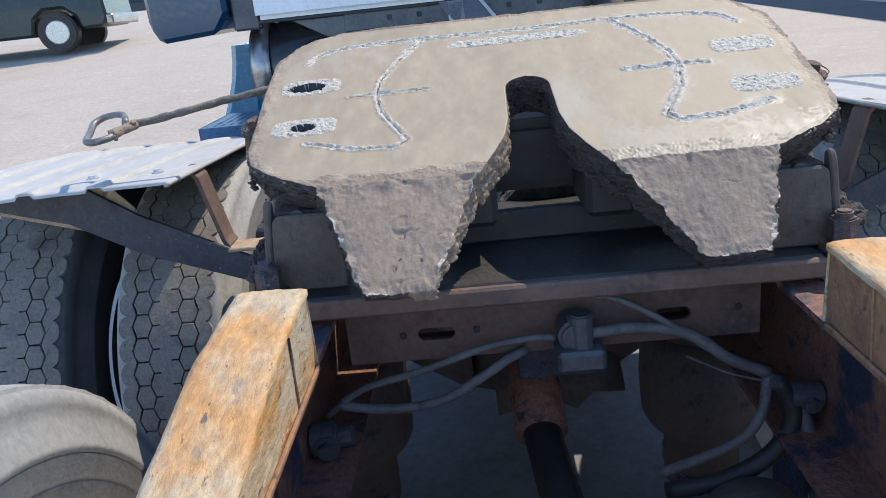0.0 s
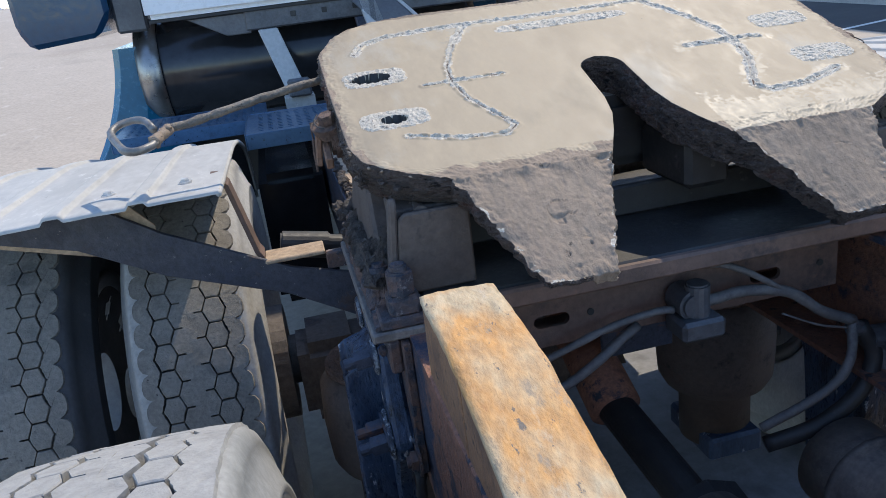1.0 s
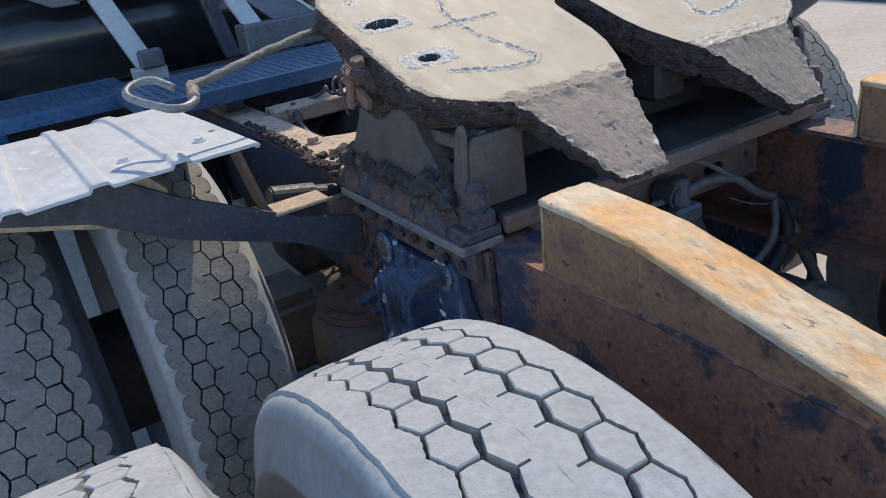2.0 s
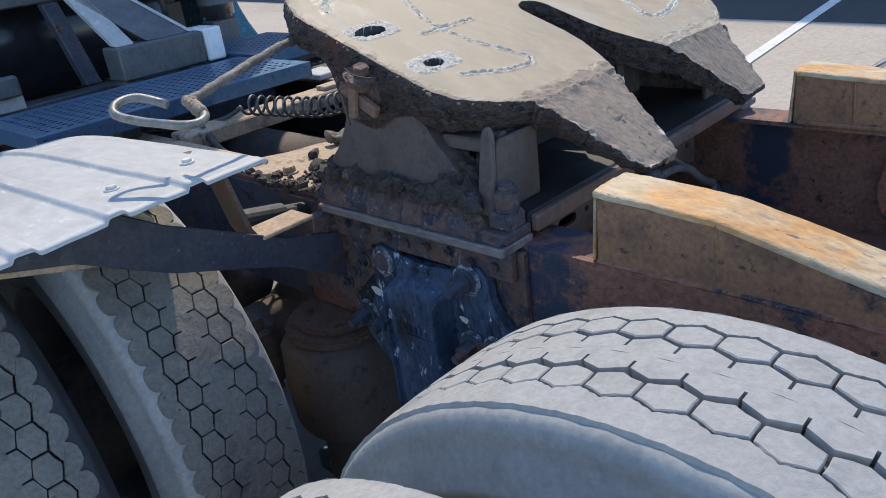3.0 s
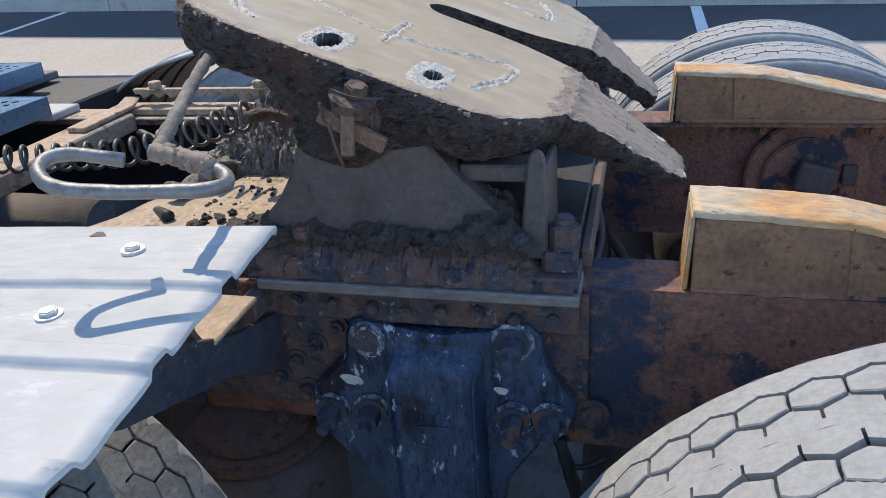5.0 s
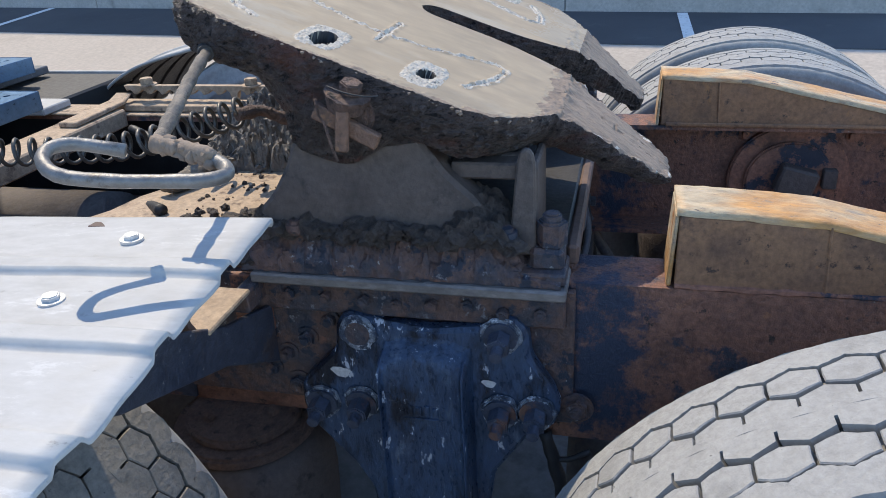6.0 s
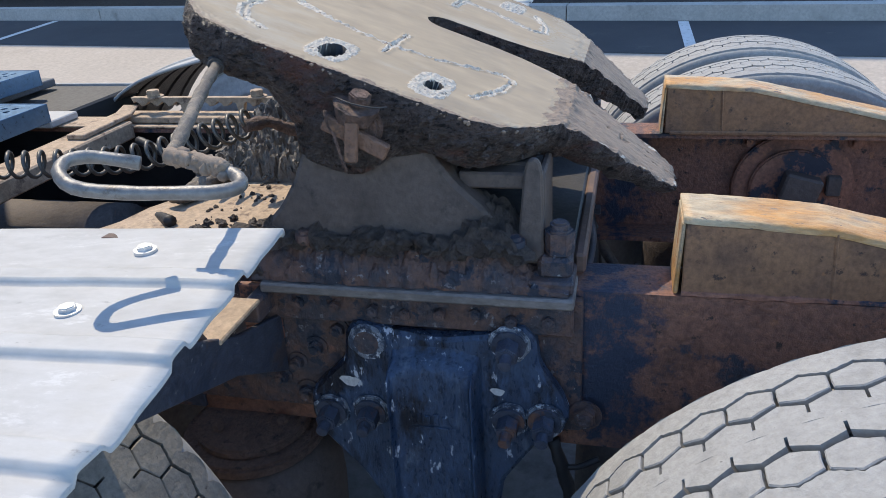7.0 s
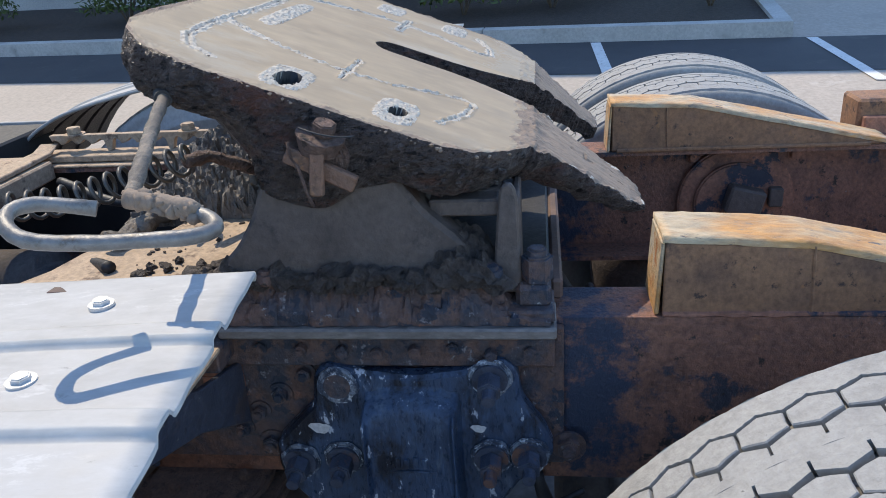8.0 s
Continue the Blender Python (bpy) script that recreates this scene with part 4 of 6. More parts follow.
# ---- mounting angles and bolts ----
def mounting(s):
    ob = thing("mounting_angle", "heavy rusty mounting angle bolted along the rail under the coupling", "mounting angle", (0, 0, 0), "mounting angles")
    def B(a, b, y0, y1, z0, z1, bev=0.003):
        return box(bmesh.new(), min(s * a, s * b), max(s * a, s * b), y0, y1, z0, z1, bev)
    part("lower_leg", B(0.4445, 0.462, -0.25, 0.21, 0.905, 0.957, 0.003), M["mottled"], ob, "dark rusty bolted leg")
    part("edge_strip", B(0.4, 0.483, -0.252, 0.2, 0.958, 0.974, 0.003), M["scraped"], ob, "scraped bare steel edge")
    part("flat_bar", B(0.4, 0.468, -0.25, 0.2, 0.9745, 0.992, 0.003), M["mottled"], ob, "rust-brown flat bar")
    def crust(u, v):
        # from the outer edge up to the foot of the cheek; thin at the rear end
        lift = min(1, max(0.12, (v - 0.1) / 0.12))
        return 0.98 + lift * 0.05 * (min(1, u / 0.42) ** 0.8) + 0.006 * u
    part("caked_crust", caked(bmesh.new(), s * 0.474, s * 0.4, -0.246, 0.215, crust, 0.0035, 3.0 + s), M["mottled"], ob, "rough crust of dirt and rust")
    for y in (0.15, 0.093, 0.035, -0.012, -0.065, -0.115, -0.166, -0.217):
        part("bolt", hexbolt(bmesh.new(), (s * 0.462, y, 0.932 + 0.004 * math.sin(90 * y)), (s, 0, 0.1 * math.sin(50 * y)), 0.0092, 0.009 + 0.004 * math.sin(70 * y), False, 0.006), M["mottled"], ob)
    for y, h in ((0.13, 0.03), (0.055, 0.02), (-0.095, 0.022), (-0.17, 0.035)):
        bm = bmesh.new()
        cyl(bm, (s * 0.452, y, 1.028), (s * 0.452, y, 1.03 + 0.6 * h), 0.017, 0.014, n=16, bev=0.005)
        part("bolt_post", bm, M["mottled"], ob, "rusty bolt end standing up")
    # sawn bracket with a square hole ahead of the angle
    bm = bmesh.new()
    X0, X1 = min(s * 0.4445, s * 0.456), max(s * 0.4445, s * 0.456)
    for y0, y1, z0, z1 in ((0.2105, 0.25, 0.901, 0.956), (0.226, 0.25, 0.883, 0.9005), (0.19, 0.2085, 0.883, 0.9005), (0.19, 0.25, 0.86, 0.8825)):
        box(bm, X0, X1, y0, y1, z0, z1, 0.002)
    part("side_tab", bm, M["rust"], ob, "red-brown tab with a square hole")
    for y, z, r in ((-0.268, 0.766, 0.017), (0.164, 0.764, 0.015), (0.14, 0.85, 0.012), (0.1, 0.885, 0.011), (0.175, 0.82, 0.011), (0.205, 0.79, 0.011)):
        part("rail_nut", hexbolt(bmesh.new(), (s * 0.4445, y, z), (s, 0, 0), r, 0.011, True, 0.008), M["mottled"], ob, "rusty nut")
    return ob


mounting(-1)
mounting(1)

base = thing("coupling_base_plate", "dark grimy base plate across the frame", "base plate")
part("plate", box(bmesh.new(), -0.399, 0.399, -0.245, 0.22, 0.985, 1.005, 0.004), M["black"], base)
part("rear_lip", box(bmesh.new(), -0.399, 0.399, -0.262, -0.2455, 0.974, 1.004, 0.004), M["brownsteel"], base, "grimy brown rear edge")
part("stiffener", box(bmesh.new(), -0.3, 0.3, -0.05, -0.035, 1.006, 1.06, 0.004), M["black"], base)


# ---- pivot brackets under the plate ----
def pivot_bracket(s):
    ob = thing("pivot_bracket", "dusty grey pivot bracket standing on the mounting angle", "pivot bracket", (0, 0, 0), "pivot brackets")
    bm = bmesh.new()
    out = [(0.225, 1.031), (0.2, 1.045), (0.165, 1.08), (0.14, 1.12), (0.122, 1.165), (0.1, 1.2), (-0.04, 1.2), (-0.055, 1.165), (-0.09, 1.12), (-0.13, 1.085), (-0.16, 1.031)]
    prism(bm, out, 0, min(s * 0.40, s * 0.45), max(s * 0.40, s * 0.45), 0.006)
    for v in bm.verts:
        k = (v.co.z - 1.031) / 0.17
        v.co.x += -s * 0.012 * k
    part("side_cheek", bm, M["dust"], ob, "broad grey dusty cheek")
    # channel-shaped rear post: a broad web facing back and a flange on each side
    bm = bmesh.new()
    prism(bm, [(s * 0.312, 1.006), (s * 0.43, 1.006), (s * 0.417, 1.12), (s * 0.408, 1.128), (s * 0.325, 1.128), (s * 0.312, 1.12)], 1, -0.207, -0.196, 0.003)
    flange = bmesh.new()
    prism(flange, [(-0.208, 1.006), (-0.17, 1.006), (-0.18, 1.13), (-0.184, 1.146), (-0.193, 1.152), (-0.201, 1.146), (-0.205, 1.13)], 0, min(s * 0.4305, s * 0.442), max(s * 0.4305, s * 0.442), 0.003)
    for v in flange.verts:
        v.co.x -= s * 0.016 * (v.co.z - 1.006) / 0.15
    me = bpy.data.meshes.new("flange")
    flange.to_mesh(me)
    flange.free()
    bm.from_mesh(me)
    bpy.data.meshes.remove(me)
    part("rear_post", bm, M["dust"], ob, "dusty channel post")
    bm = bmesh.new()
    cyl(bm, (s * 0.38, -0.1, 1.115), (s * 0.38, -0.19, 1.12), 0.012, n=14)
    box(bm, min(s * 0.3, s * 0.42), max(s * 0.3, s * 0.42), -0.181, -0.09, 1.105, 1.128, 0.003)
    part("tie_bar", bm, M["dust"], ob)
    bm = bmesh.new()
    cyl(bm, (s * 0.43, -0.228, 1.019), (s * 0.43, -0.228, 1.056), 0.021, n=6, bev=0.003)
    cyl(bm, (s * 0.43, -0.228, 1.05), (s * 0.43, -0.228, 1.066), 0.013, n=14, bev=0.003)
    box(bm, min(s * 0.405, s * 0.452), max(s * 0.405, s * 0.452), -0.246, -0.2, 0.988, 1.02, 0.006)
    part("clamp_block", bm, M["mottled"], ob)
    # pin, retaining bolt and keepers on the cheek
    bm = bmesh.new()
    cyl(bm, (s * 0.43, 0.024, 1.205), (s * 0.478, 0.024, 1.205), 0.03, n=24, bev=0.006)
    m = Matrix.Translation((s * 0.476, 0.026, 1.226)) @ Euler((radians(17), s * radians(12), 0)).to_matrix().to_4x4()
    disc = bmesh.ops.create_cone(bm, cap_ends=True, segments=22, radius1=0.024, radius2=0.03, depth=0.021, matrix=m)
    for v in disc["verts"]:
        v.co += Vector((0, 0, 0.003 * noise.noise(v.co * 90)))
    pin = part("pivot_pin", bm, M["rustclay"], ob, "rusty clay-caked pivot pin")
    part("bolt", hexbolt(bmesh.new(), m @ Vector((0, -0.003, 0.009)), m.to_3x3() @ Vector((0, 0, 1)), 0.0145, 0.015, False), M["rustclay"], pin, "rusty hex bolt head")
    bm = bmesh.new()
    m = Matrix.Translation((s * 0.487, 0.027, 1.196)) @ Euler((radians(27), 0, 0)).to_matrix().to_4x4()
    box(bm, -0.006, 0.006, -0.047, 0.044, -0.0105, 0.0105, 0.002, 1, m)
    part("keeper", bm, M["rustbar"], pin, "orange-brown flat keeper bar")
    bm = bmesh.new()
    m = Matrix.Translation((s * 0.499, 0.027, 1.196)) @ Euler((radians(5), s * radians(-6), 0)).to_matrix().to_4x4()
    box(bm, -0.005, 0.005, -0.0085, 0.0085, -0.03, 0.022, 0.002, 1, m)
    part("wedge", bm, M["rustbar"], pin, "upright rusty wedge")
    wire = [(s * 0.504, 0.056, 1.234), (s * 0.505, 0.054, 1.214), (s * 0.505, 0.048, 1.205), (s * 0.507, 0.043, 1.186), (s * 0.507, 0.04, 1.172), (s * 0.507, 0.034, 1.155)]
    part("cotter_wire", tube(bmesh.new(), wire, 0.0019, 7, 0.0008, 2), M["rustclay"], pin, "bent cotter wire", True)
    part("tie_wire", tube(bmesh.new(), [(s * 0.492, 0.044, 1.247), (s * 0.5, 0.02, 1.241), (s * 0.498, -0.005, 1.236), (s * 0.488, -0.02, 1.234)], 0.0011, 6), M["trim"], pin, "black tie wire", True)
    return ob


pivot_bracket(-1)
pivot_bracket(1)


# ---- fifth wheel top plate ----
TILT_ANGLE = radians(20.5)
PC, PS = math.cos(TILT_ANGLE), math.sin(TILT_ANGLE)
PLATE_Y, PLATE_Z = 0.03, 1.267


def pw(table, v):
    for (a, b), (c, d) in zip(table, table[1:]):
        if v >= c:
            return b + (d - b) * (a - v) / (a - c)
    return table[-1][1]


OUTER = [(0.296, 0.30), (0.287, 0.35), (0.268, 0.398), (0.235, 0.436), (0.17, 0.466), (0.05, 0.467), (-0.15, 0.462), (-0.19, 0.45), (-0.225, 0.415), (-0.272, 0.335)]
BREAK = -0.272


def inner(s):
    if s >= 0.017:
        return 0.0
    if s >= -0.021:
        return math.sqrt(max(0, 0.038 ** 2 - (s + 0.021) ** 2))
    return pw([(-0.021, 0.038), (-0.12, 0.041), (-0.17, 0.05), (-0.22, 0.07), (BREAK, 0.096)], s)


RIDGES = [
    [(-0.181, 0.221), (-0.232, 0.125), (-0.256, 0.06), (-0.262, 0.005), (-0.25, -0.06), (-0.222, -0.12), (-0.203, -0.158), (-0.222, -0.178), (-0.29, -0.172), (-0.369, -0.142)],
    [(-0.404, 0.155), (-0.385, 0.19), (-0.33, 0.214), (-0.25, 0.222), (-0.181, 0.221), (0.0, 0.218)],
    [(-0.31, 0.006), (-0.17, 0.008)],
]


def seg_dist(px, py, a, b):
    dx, dy = b[0] - a[0], b[1] - a[1]
    t = max(0, min(1, ((px - a[0]) * dx + (py - a[1]) * dy) / (dx * dx + dy * dy)))
    return math.hypot(px - a[0] - t * dx, py - a[1] - t * dy)


def ridge_dist(x, s):
    q = -abs(x)
    return min(seg_dist(q, s, a, b) for r in RIDGES for a, b in zip(r, r[1:]))


def patch(x, s):
    """How far inside a rough patch of smeared grease (round the holes and on the front strip); 1 at its middle."""
    k = 0.0
    for cx, cs, rx, rs in ((0.384, 0.058, 0.055, 0.03), (0.378, -0.087, 0.056, 0.028), (0.0, 0.176, 0.135, 0.017)):
        d = ((abs(x) - cx) / rx) ** 4 + ((s - cs) / rs) ** 4
        k = max(k, 1 - d)
    return k


coupling = thing("fifth_wheel", "greasy tan fifth wheel coupling plate, tilted down to the rear", "fifth wheel")
bm = bmesh.new()
ROWS_A = [0.296 - 0.568 * k / 250 for k in range(251)]
NC, NR = 200, 100
index = {}


def plate_vert(x, s, r=0.0):
    """r: 0 on the plate, up to 1 at the tip of the rear ramps."""
    key = (round(x, 5), round(s, 5), round(r, 4))
    if key in index:
        return index[key]
    y, z = PLATE_Y + s * PC, PLATE_Z + s * PS
    if r > 0:
        yb, zb = PLATE_Y + BREAK * PC, PLATE_Z + BREAK * PS
        ty, tz = (-0.384, 1.057) if x < 0 else (-0.348, 1.056)
        y, z = yb + (ty - yb) * r, zb + (tz - zb) * r
    n1 = noise.noise(Vector((x * 9, y * 4, 3.3)))
    h = 0.0008 * n1
    if r == 0:
        d = ridge_dist(x, s)
        rough = noise.noise(Vector((x * 120, s * 120, 1.0)))
        if d < 0.016:
            # a scraped line: torn burrs on both sides of a shallow groove
            burr = math.exp(-((d - 0.0052) / 0.0026) ** 2)
            h += burr * max(0.0, 0.0015 + 0.0034 * rough) - 0.0014 * math.exp(-(d / 0.0022) ** 2)
        k = patch(x, s)
        if k > 0:
            h += (0.0014 + 0.0022 * rough + 0.0014 * noise.noise(Vector((x * 260, s * 260, 3.0)))) * min(1, 3 * k)
            if x < 0:
                for cx, cs, rx, rs in ((-0.39, 0.056, 0.032, 0.0155), (-0.38, -0.089, 0.02, 0.0125)):
                    e = ((x - cx) / rx) ** 2 + ((s - cs) / rs) ** 2 + 0.35 * rough
                    if e < 1:
                        h -= 0.075 * min(1, 3.0 * (1 - e))
        edge = pw(OUTER, s) - abs(x)
        if edge < 0.03 or s > 0.27:
            h += (0.0022 * noise.noise(Vector((x * 42, s * 42, 5.0))) + 0.0016 * noise.noise(Vector((x * 210, s * 210, 5.0)))) * min(1, max((0.03 - edge) / 0.02, (s - 0.27) / 0.02))
        if s < BREAK + 0.03:
            h += 0.0022 * noise.noise(Vector((x * 50, s * 90, 8.0))) + 0.0014 * noise.noise(Vector((x * 220, s * 220, 8.0)))
    else:
        h += 0.0042 * noise.noise(Vector((x * 13, y * 13, 2.0))) + 0.0012 * noise.noise(Vector((x * 70, y * 28, 7.0))) + 0.0006 * noise.noise(Vector((x * 170, y * 100, 4.0)))
        crumble = max(0, 1 - ramp_edge(x, r) / 0.028) + max(0, 1 - r / 0.16)
        if crumble > 0:
            h += min(1, crumble) * (0.005 * noise.noise(Vector((x * 38, y * 55, 5.0))) + 0.0022 * noise.noise(Vector((x * 120, y * 150, 1.0))) + 0.0009 * noise.noise(Vector((x * 380, y * 380, 1.0))))
        ck = noise.noise(Vector((x * 9 + 0.6 * noise.noise(Vector((x * 60, y * 60, 0))), y * 42, 9.0)))
        h -= 0.004 * max(0, 1 - abs(ck) / 0.03) * max(0, min(1, 4 * noise.noise(Vector((x * 17, y * 17, 6.0))) - 0.5))
        pit = noise.noise(Vector((x * 62, y * 62, 12.0)))
        h -= 0.006 * max(0, pit - 0.52)
    v = bm.verts.new((x, y - h * PS, z + h * PC))
    index[key] = v
    return v


def ramp_sides(side, r):
    """Inner and outer edge of a rear ramp; r runs from the break to the tip."""
    wob = 0.006 * noise.noise(Vector((side * 3.0, r * 9, 1.0))) + 0.003 * noise.noise(Vector((side * 3.0, r * 40, 1.0)))
    a1, b1 = (0.166, 0.262) if side < 0 else (0.198, 0.286)
    return 0.096 + (a1 - 0.096) * r ** 0.9 + wob, 0.335 + (b1 - 0.335) * r - 0.02 * max(0, r - 0.8) * 5 * max(0, r - 0.8) + wob


def ramp_edge(x, r):
    a, b = ramp_sides(-1 if x < 0 else 1, r)
    return min(abs(x) - a, b - abs(x), (1 - r) * 0.19)


for side in (-1, 1):
    rows = []
    for s in ROWS_A:
        a, b = inner(s), pw(OUTER, s)
        rows.append([plate_vert(side * (a + (b - a) * k / NC), s) for k in range(NC + 1)])
    na = len(rows)
    for j in range(1, NR + 1):
        r = j / NR
        a, b = ramp_sides(side, r)
        rows.append([plate_vert(side * (a + (b - a) * k / NC), BREAK, r) for k in range(NC + 1)])
    for j, (p, q) in enumerate(zip(rows, rows[1:])):
        for k in range(NC):
            vs = []
            for v in (p[k], p[k + 1], q[k + 1], q[k]):
                if v not in vs:
                    vs.append(v)
            if len(vs) < 3:
                continue
            f = bm.faces.new(vs)
            if j >= na - 1:
                c = f.calc_center_median()
                near = ramp_edge(c.x, (j - na + 1.5) / NR)
                # pale flecks along the ramp edges stand for sun glints
                f.material_index = 1 if near < 0.003 + 0.01 * noise.noise(c * 45) and noise.noise(c * 90) > 0.15 else 2
            else:
                c = f.calc_center_median()
                s = (ROWS_A[j] + ROWS_A[j + 1]) / 2
                # faces inside the holes are coloured black, for the shade in them
                if c.x < 0 and min(((c.x + 0.39) / 0.032) ** 2 + ((s - 0.056) / 0.0155) ** 2, ((c.x + 0.38) / 0.02) ** 2 + ((s + 0.089) / 0.0125) ** 2) + 0.35 * noise.noise(Vector((c.x * 120, s * 120, 1.0))) < 1.12:
                    f.material_index = 4
                elif ridge_dist(c.x, s) < 0.0002 + 0.0024 * noise.noise(c * 60):
                    f.material_index = 3
                elif ridge_dist(c.x, s) < (0.009 if s > 0.14 or c.x > 0.1 else 0.0052) + 0.006 * noise.noise(c * 50) or patch(c.x, s) > max(0.02, 0.1 + 0.25 * noise.noise(c * 90)):
                    f.material_index = 1
                # paler sheen film where the plate catches the glare
                elif (c.x > 0.05 or s > 0.15) and ridge_dist(c.x, s) < 0.014 + 0.018 * noise.noise(c * 22) + 0.016 * noise.noise(c * 160) or (c.x > 0.1 and s < -0.2 + 0.05 * noise.noise(c * 14) + 0.035 * noise.noise(c * 150)):
                    f.material_index = 5
                elif s < BREAK + 0.022 + 0.02 * noise.noise(c * 35) or pw(OUTER, s) - abs(c.x) < 0.007 + 0.012 * noise.noise(c * 40) or s > 0.287:
                    f.material_index = 2
            f.smooth = f.material_index != 1
bm.normal_update()
edges = [e for e in bm.edges if e.is_boundary]
# bring the boundary down in steps: caked rim, deeper lugs at the pivots
def rim_depth(v):
    x, y = v.co.x, v.co.y
    d = 0.066 + 0.004 * math.sin(30 * y)
    if abs(x) > 0.37:
        d += 0.068 * math.exp(-((y - 0.03) / 0.07) ** 4)
    if y < -0.14:
        d = max(0.016, 0.066 - 0.05 * min(1, (-0.14 - y) / 0.24))
    if abs(x) < 0.1 and y < 0.1:
        d = max(d, 0.06)
    return d


geom = edges
top_co = {}
base_verts = {v for e in edges for v in e.verts}
for v in base_verts:
    top_co[v] = (v.co.copy(), rim_depth(v))
current = {v: v for v in base_verts}
STEPS = 18
for k in range(1, STEPS + 1):
    res = bmesh.ops.extrude_edge_only(bm, edges=geom)
    nv = [g for g in res["geom"] if isinstance(g, bmesh.types.BMVert)]
    ne = [g for g in res["geom"] if isinstance(g, bmesh.types.BMEdge)]
    nf = [g for g in res["geom"] if isinstance(g, bmesh.types.BMFace)]
    src = {}
    for v in nv:
        for e in v.link_edges:
            o = e.other_vert(v)
            if o in current:
                src[v] = current[o]
                break
    nxt = {}
    for v in nv:
        root = src[v]
        co, d = top_co[root]
        t = k / STEPS
        n = Vector((co.x, co.y - 0.02, 0))
        n.normalize()
        q = co + Vector((0, 0, -d * t))
        b = min(1, 1.6 * t) * (0.008 * noise.noise(q * 24) + 0.007 * (0.35 - abs(noise.noise(q * 58)))) + min(1, 2.5 * t) * (0.0036 * noise.noise(Vector((q.x * 75, q.y * 75, q.z * 210))) + 0.003 * noise.noise(q * 230)) + 0.0012 * noise.noise(q * 420)
        bulge = 0.004 * math.sin(math.pi * t) - 0.016 * t * t
        if abs(co.x) < 0.2 and co.y < 0.1:
            bulge, n = 0, Vector((1 if co.x < 0 else -1, 0, 0))
        v.co = co + Vector((0, d * t * PS, -d * t * PC)) + n * (b + bulge) + Vector((0, 0, 0.3 * b))
        nxt[v] = root
    for f in nf:
        c = f.calc_center_median()
        # Sunlight on the left throat wall is put into a paler clay colour.
        f.material_index = 2 if (-0.2 < c.x < 0 and c.y < 0.02) else 3
        f.smooth = True
    current, geom = nxt, ne
bmesh.ops.edgeloop_fill(bm, edges=geom, mat_nr=3)
bmesh.ops.triangulate(bm, faces=[f for f in bm.faces if len(f.verts) > 4])
top = part("top_plate", bm, [M["film"], M["smear"], M["clay"], M["rim"], M["trim"], M["sheen"]], coupling, "smooth greasy plate with raised grease lines and a keyhole throat")

# crumbs of grease squeezed out under the border of the plate
border = sorted((tuple(co) for co, d in top_co.values() if co.y > -0.2 and not (abs(co.x) < 0.2 and co.y < 0.1)))
crust_rnd = random.Random(23)
for material, count, big in ((M["clay"], 150, 0.0036), (M["rim"], 420, 0.0078)):
    bm = bmesh.new()
    for k in range(count):
        co = Vector(crust_rnd.choice(border))
        n = Vector((co.x, co.y - 0.02, 0)).normalized()
        r = big * crust_rnd.uniform(0.4, 1) ** 2
        lump(bm, co + n * (0.001 - 0.1 * r) + Vector((0, 0, -crust_rnd.uniform(0.35, 1) * (0.006 if material is M["clay"] else 0.045))), r, 60 * crust_rnd.random(), 0.75, 1)
    tagged(part("grease_crust", bm, material, top, "crumbs of grease along the border"), kind="stuff")

# lock jaw casting hanging under the throat
bm = bmesh.new()
box(bm, -0.15, 0.15, 0.03, 0.2, 1.07, 1.2, 0.02, 2)
box(bm, -0.15, -0.07, -0.14, 0.025, 1.06, 1.15, 0.01)
box(bm, 0.07, 0.15, -0.14, 0.025, 1.06, 1.15, 0.01)
part("lock_jaw", bm, M["black"], coupling, "greasy black lock jaw under the throat")
for s in (-1, 1):
    part("under_rib", prism(bmesh.new(), [(0.2, 1.245), (-0.2, 1.12), (-0.2, 1.1), (0.0, 1.12), (0.18, 1.2)], 0, s * 0.25 - 0.008, s * 0.25 + 0.008, 0.002), M["grease"], coupling)

# release handle
bm = bmesh.new()
tube(bm, [(-0.2, 0.3, 1.295), (-0.40, 0.238, 1.287), (-0.49, 0.207, 1.281), (-0.62, 0.165, 1.265), (-0.70, 0.138, 1.253), (-0.737, 0.124, 1.25)], 0.0072, 16, 0.0019, 1.0, 0.004)
handle = part("release_handle", bm, M["rod"], coupling, "long bent release bar with a squared loop", True)
bm = bmesh.new()
tube(bm, [(-0.736, 0.126, 1.25), (-0.745, 0.09, 1.246), (-0.754, 0.058, 1.241)], lambda t: 0.0085, 20, 0.006, 2.0, 0.003)
for k in range(26):
    q = k / 25
    p = Vector((-0.737, 0.124, 1.25)).lerp(Vector((-0.756, 0.055, 1.241)), q)
    lump(bm, p + Vector((0.004 * math.sin(9.1 * k), 0.003 * math.cos(5.3 * k), 0.004 * math.cos(7.7 * k))), 0.0045 + 0.0026 * math.sin(4.1 * k) ** 2, 3.7 * k, 0.9, 2)
part("caked_joint", bm, M["clay"], handle, "clay caked on the bent joint", True)
bm = bmesh.new()
tube(bm, [(-0.752, 0.066, 1.242), (-0.757, 0.049, 1.2385), (-0.769, 0.036, 1.2365), (-0.783, 0.033, 1.2355), (-0.796, 0.042, 1.236), (-0.807, 0.066, 1.238), (-0.825, 0.121, 1.243), (-0.835, 0.152, 1.2485), (-0.835, 0.169, 1.2545), (-0.823, 0.184, 1.261), (-0.804, 0.191, 1.264), (-0.789, 0.187, 1.263), (-0.777, 0.174, 1.2595), (-0.764, 0.142, 1.25)], 0.0066, 12, 0.0012, 3.0)
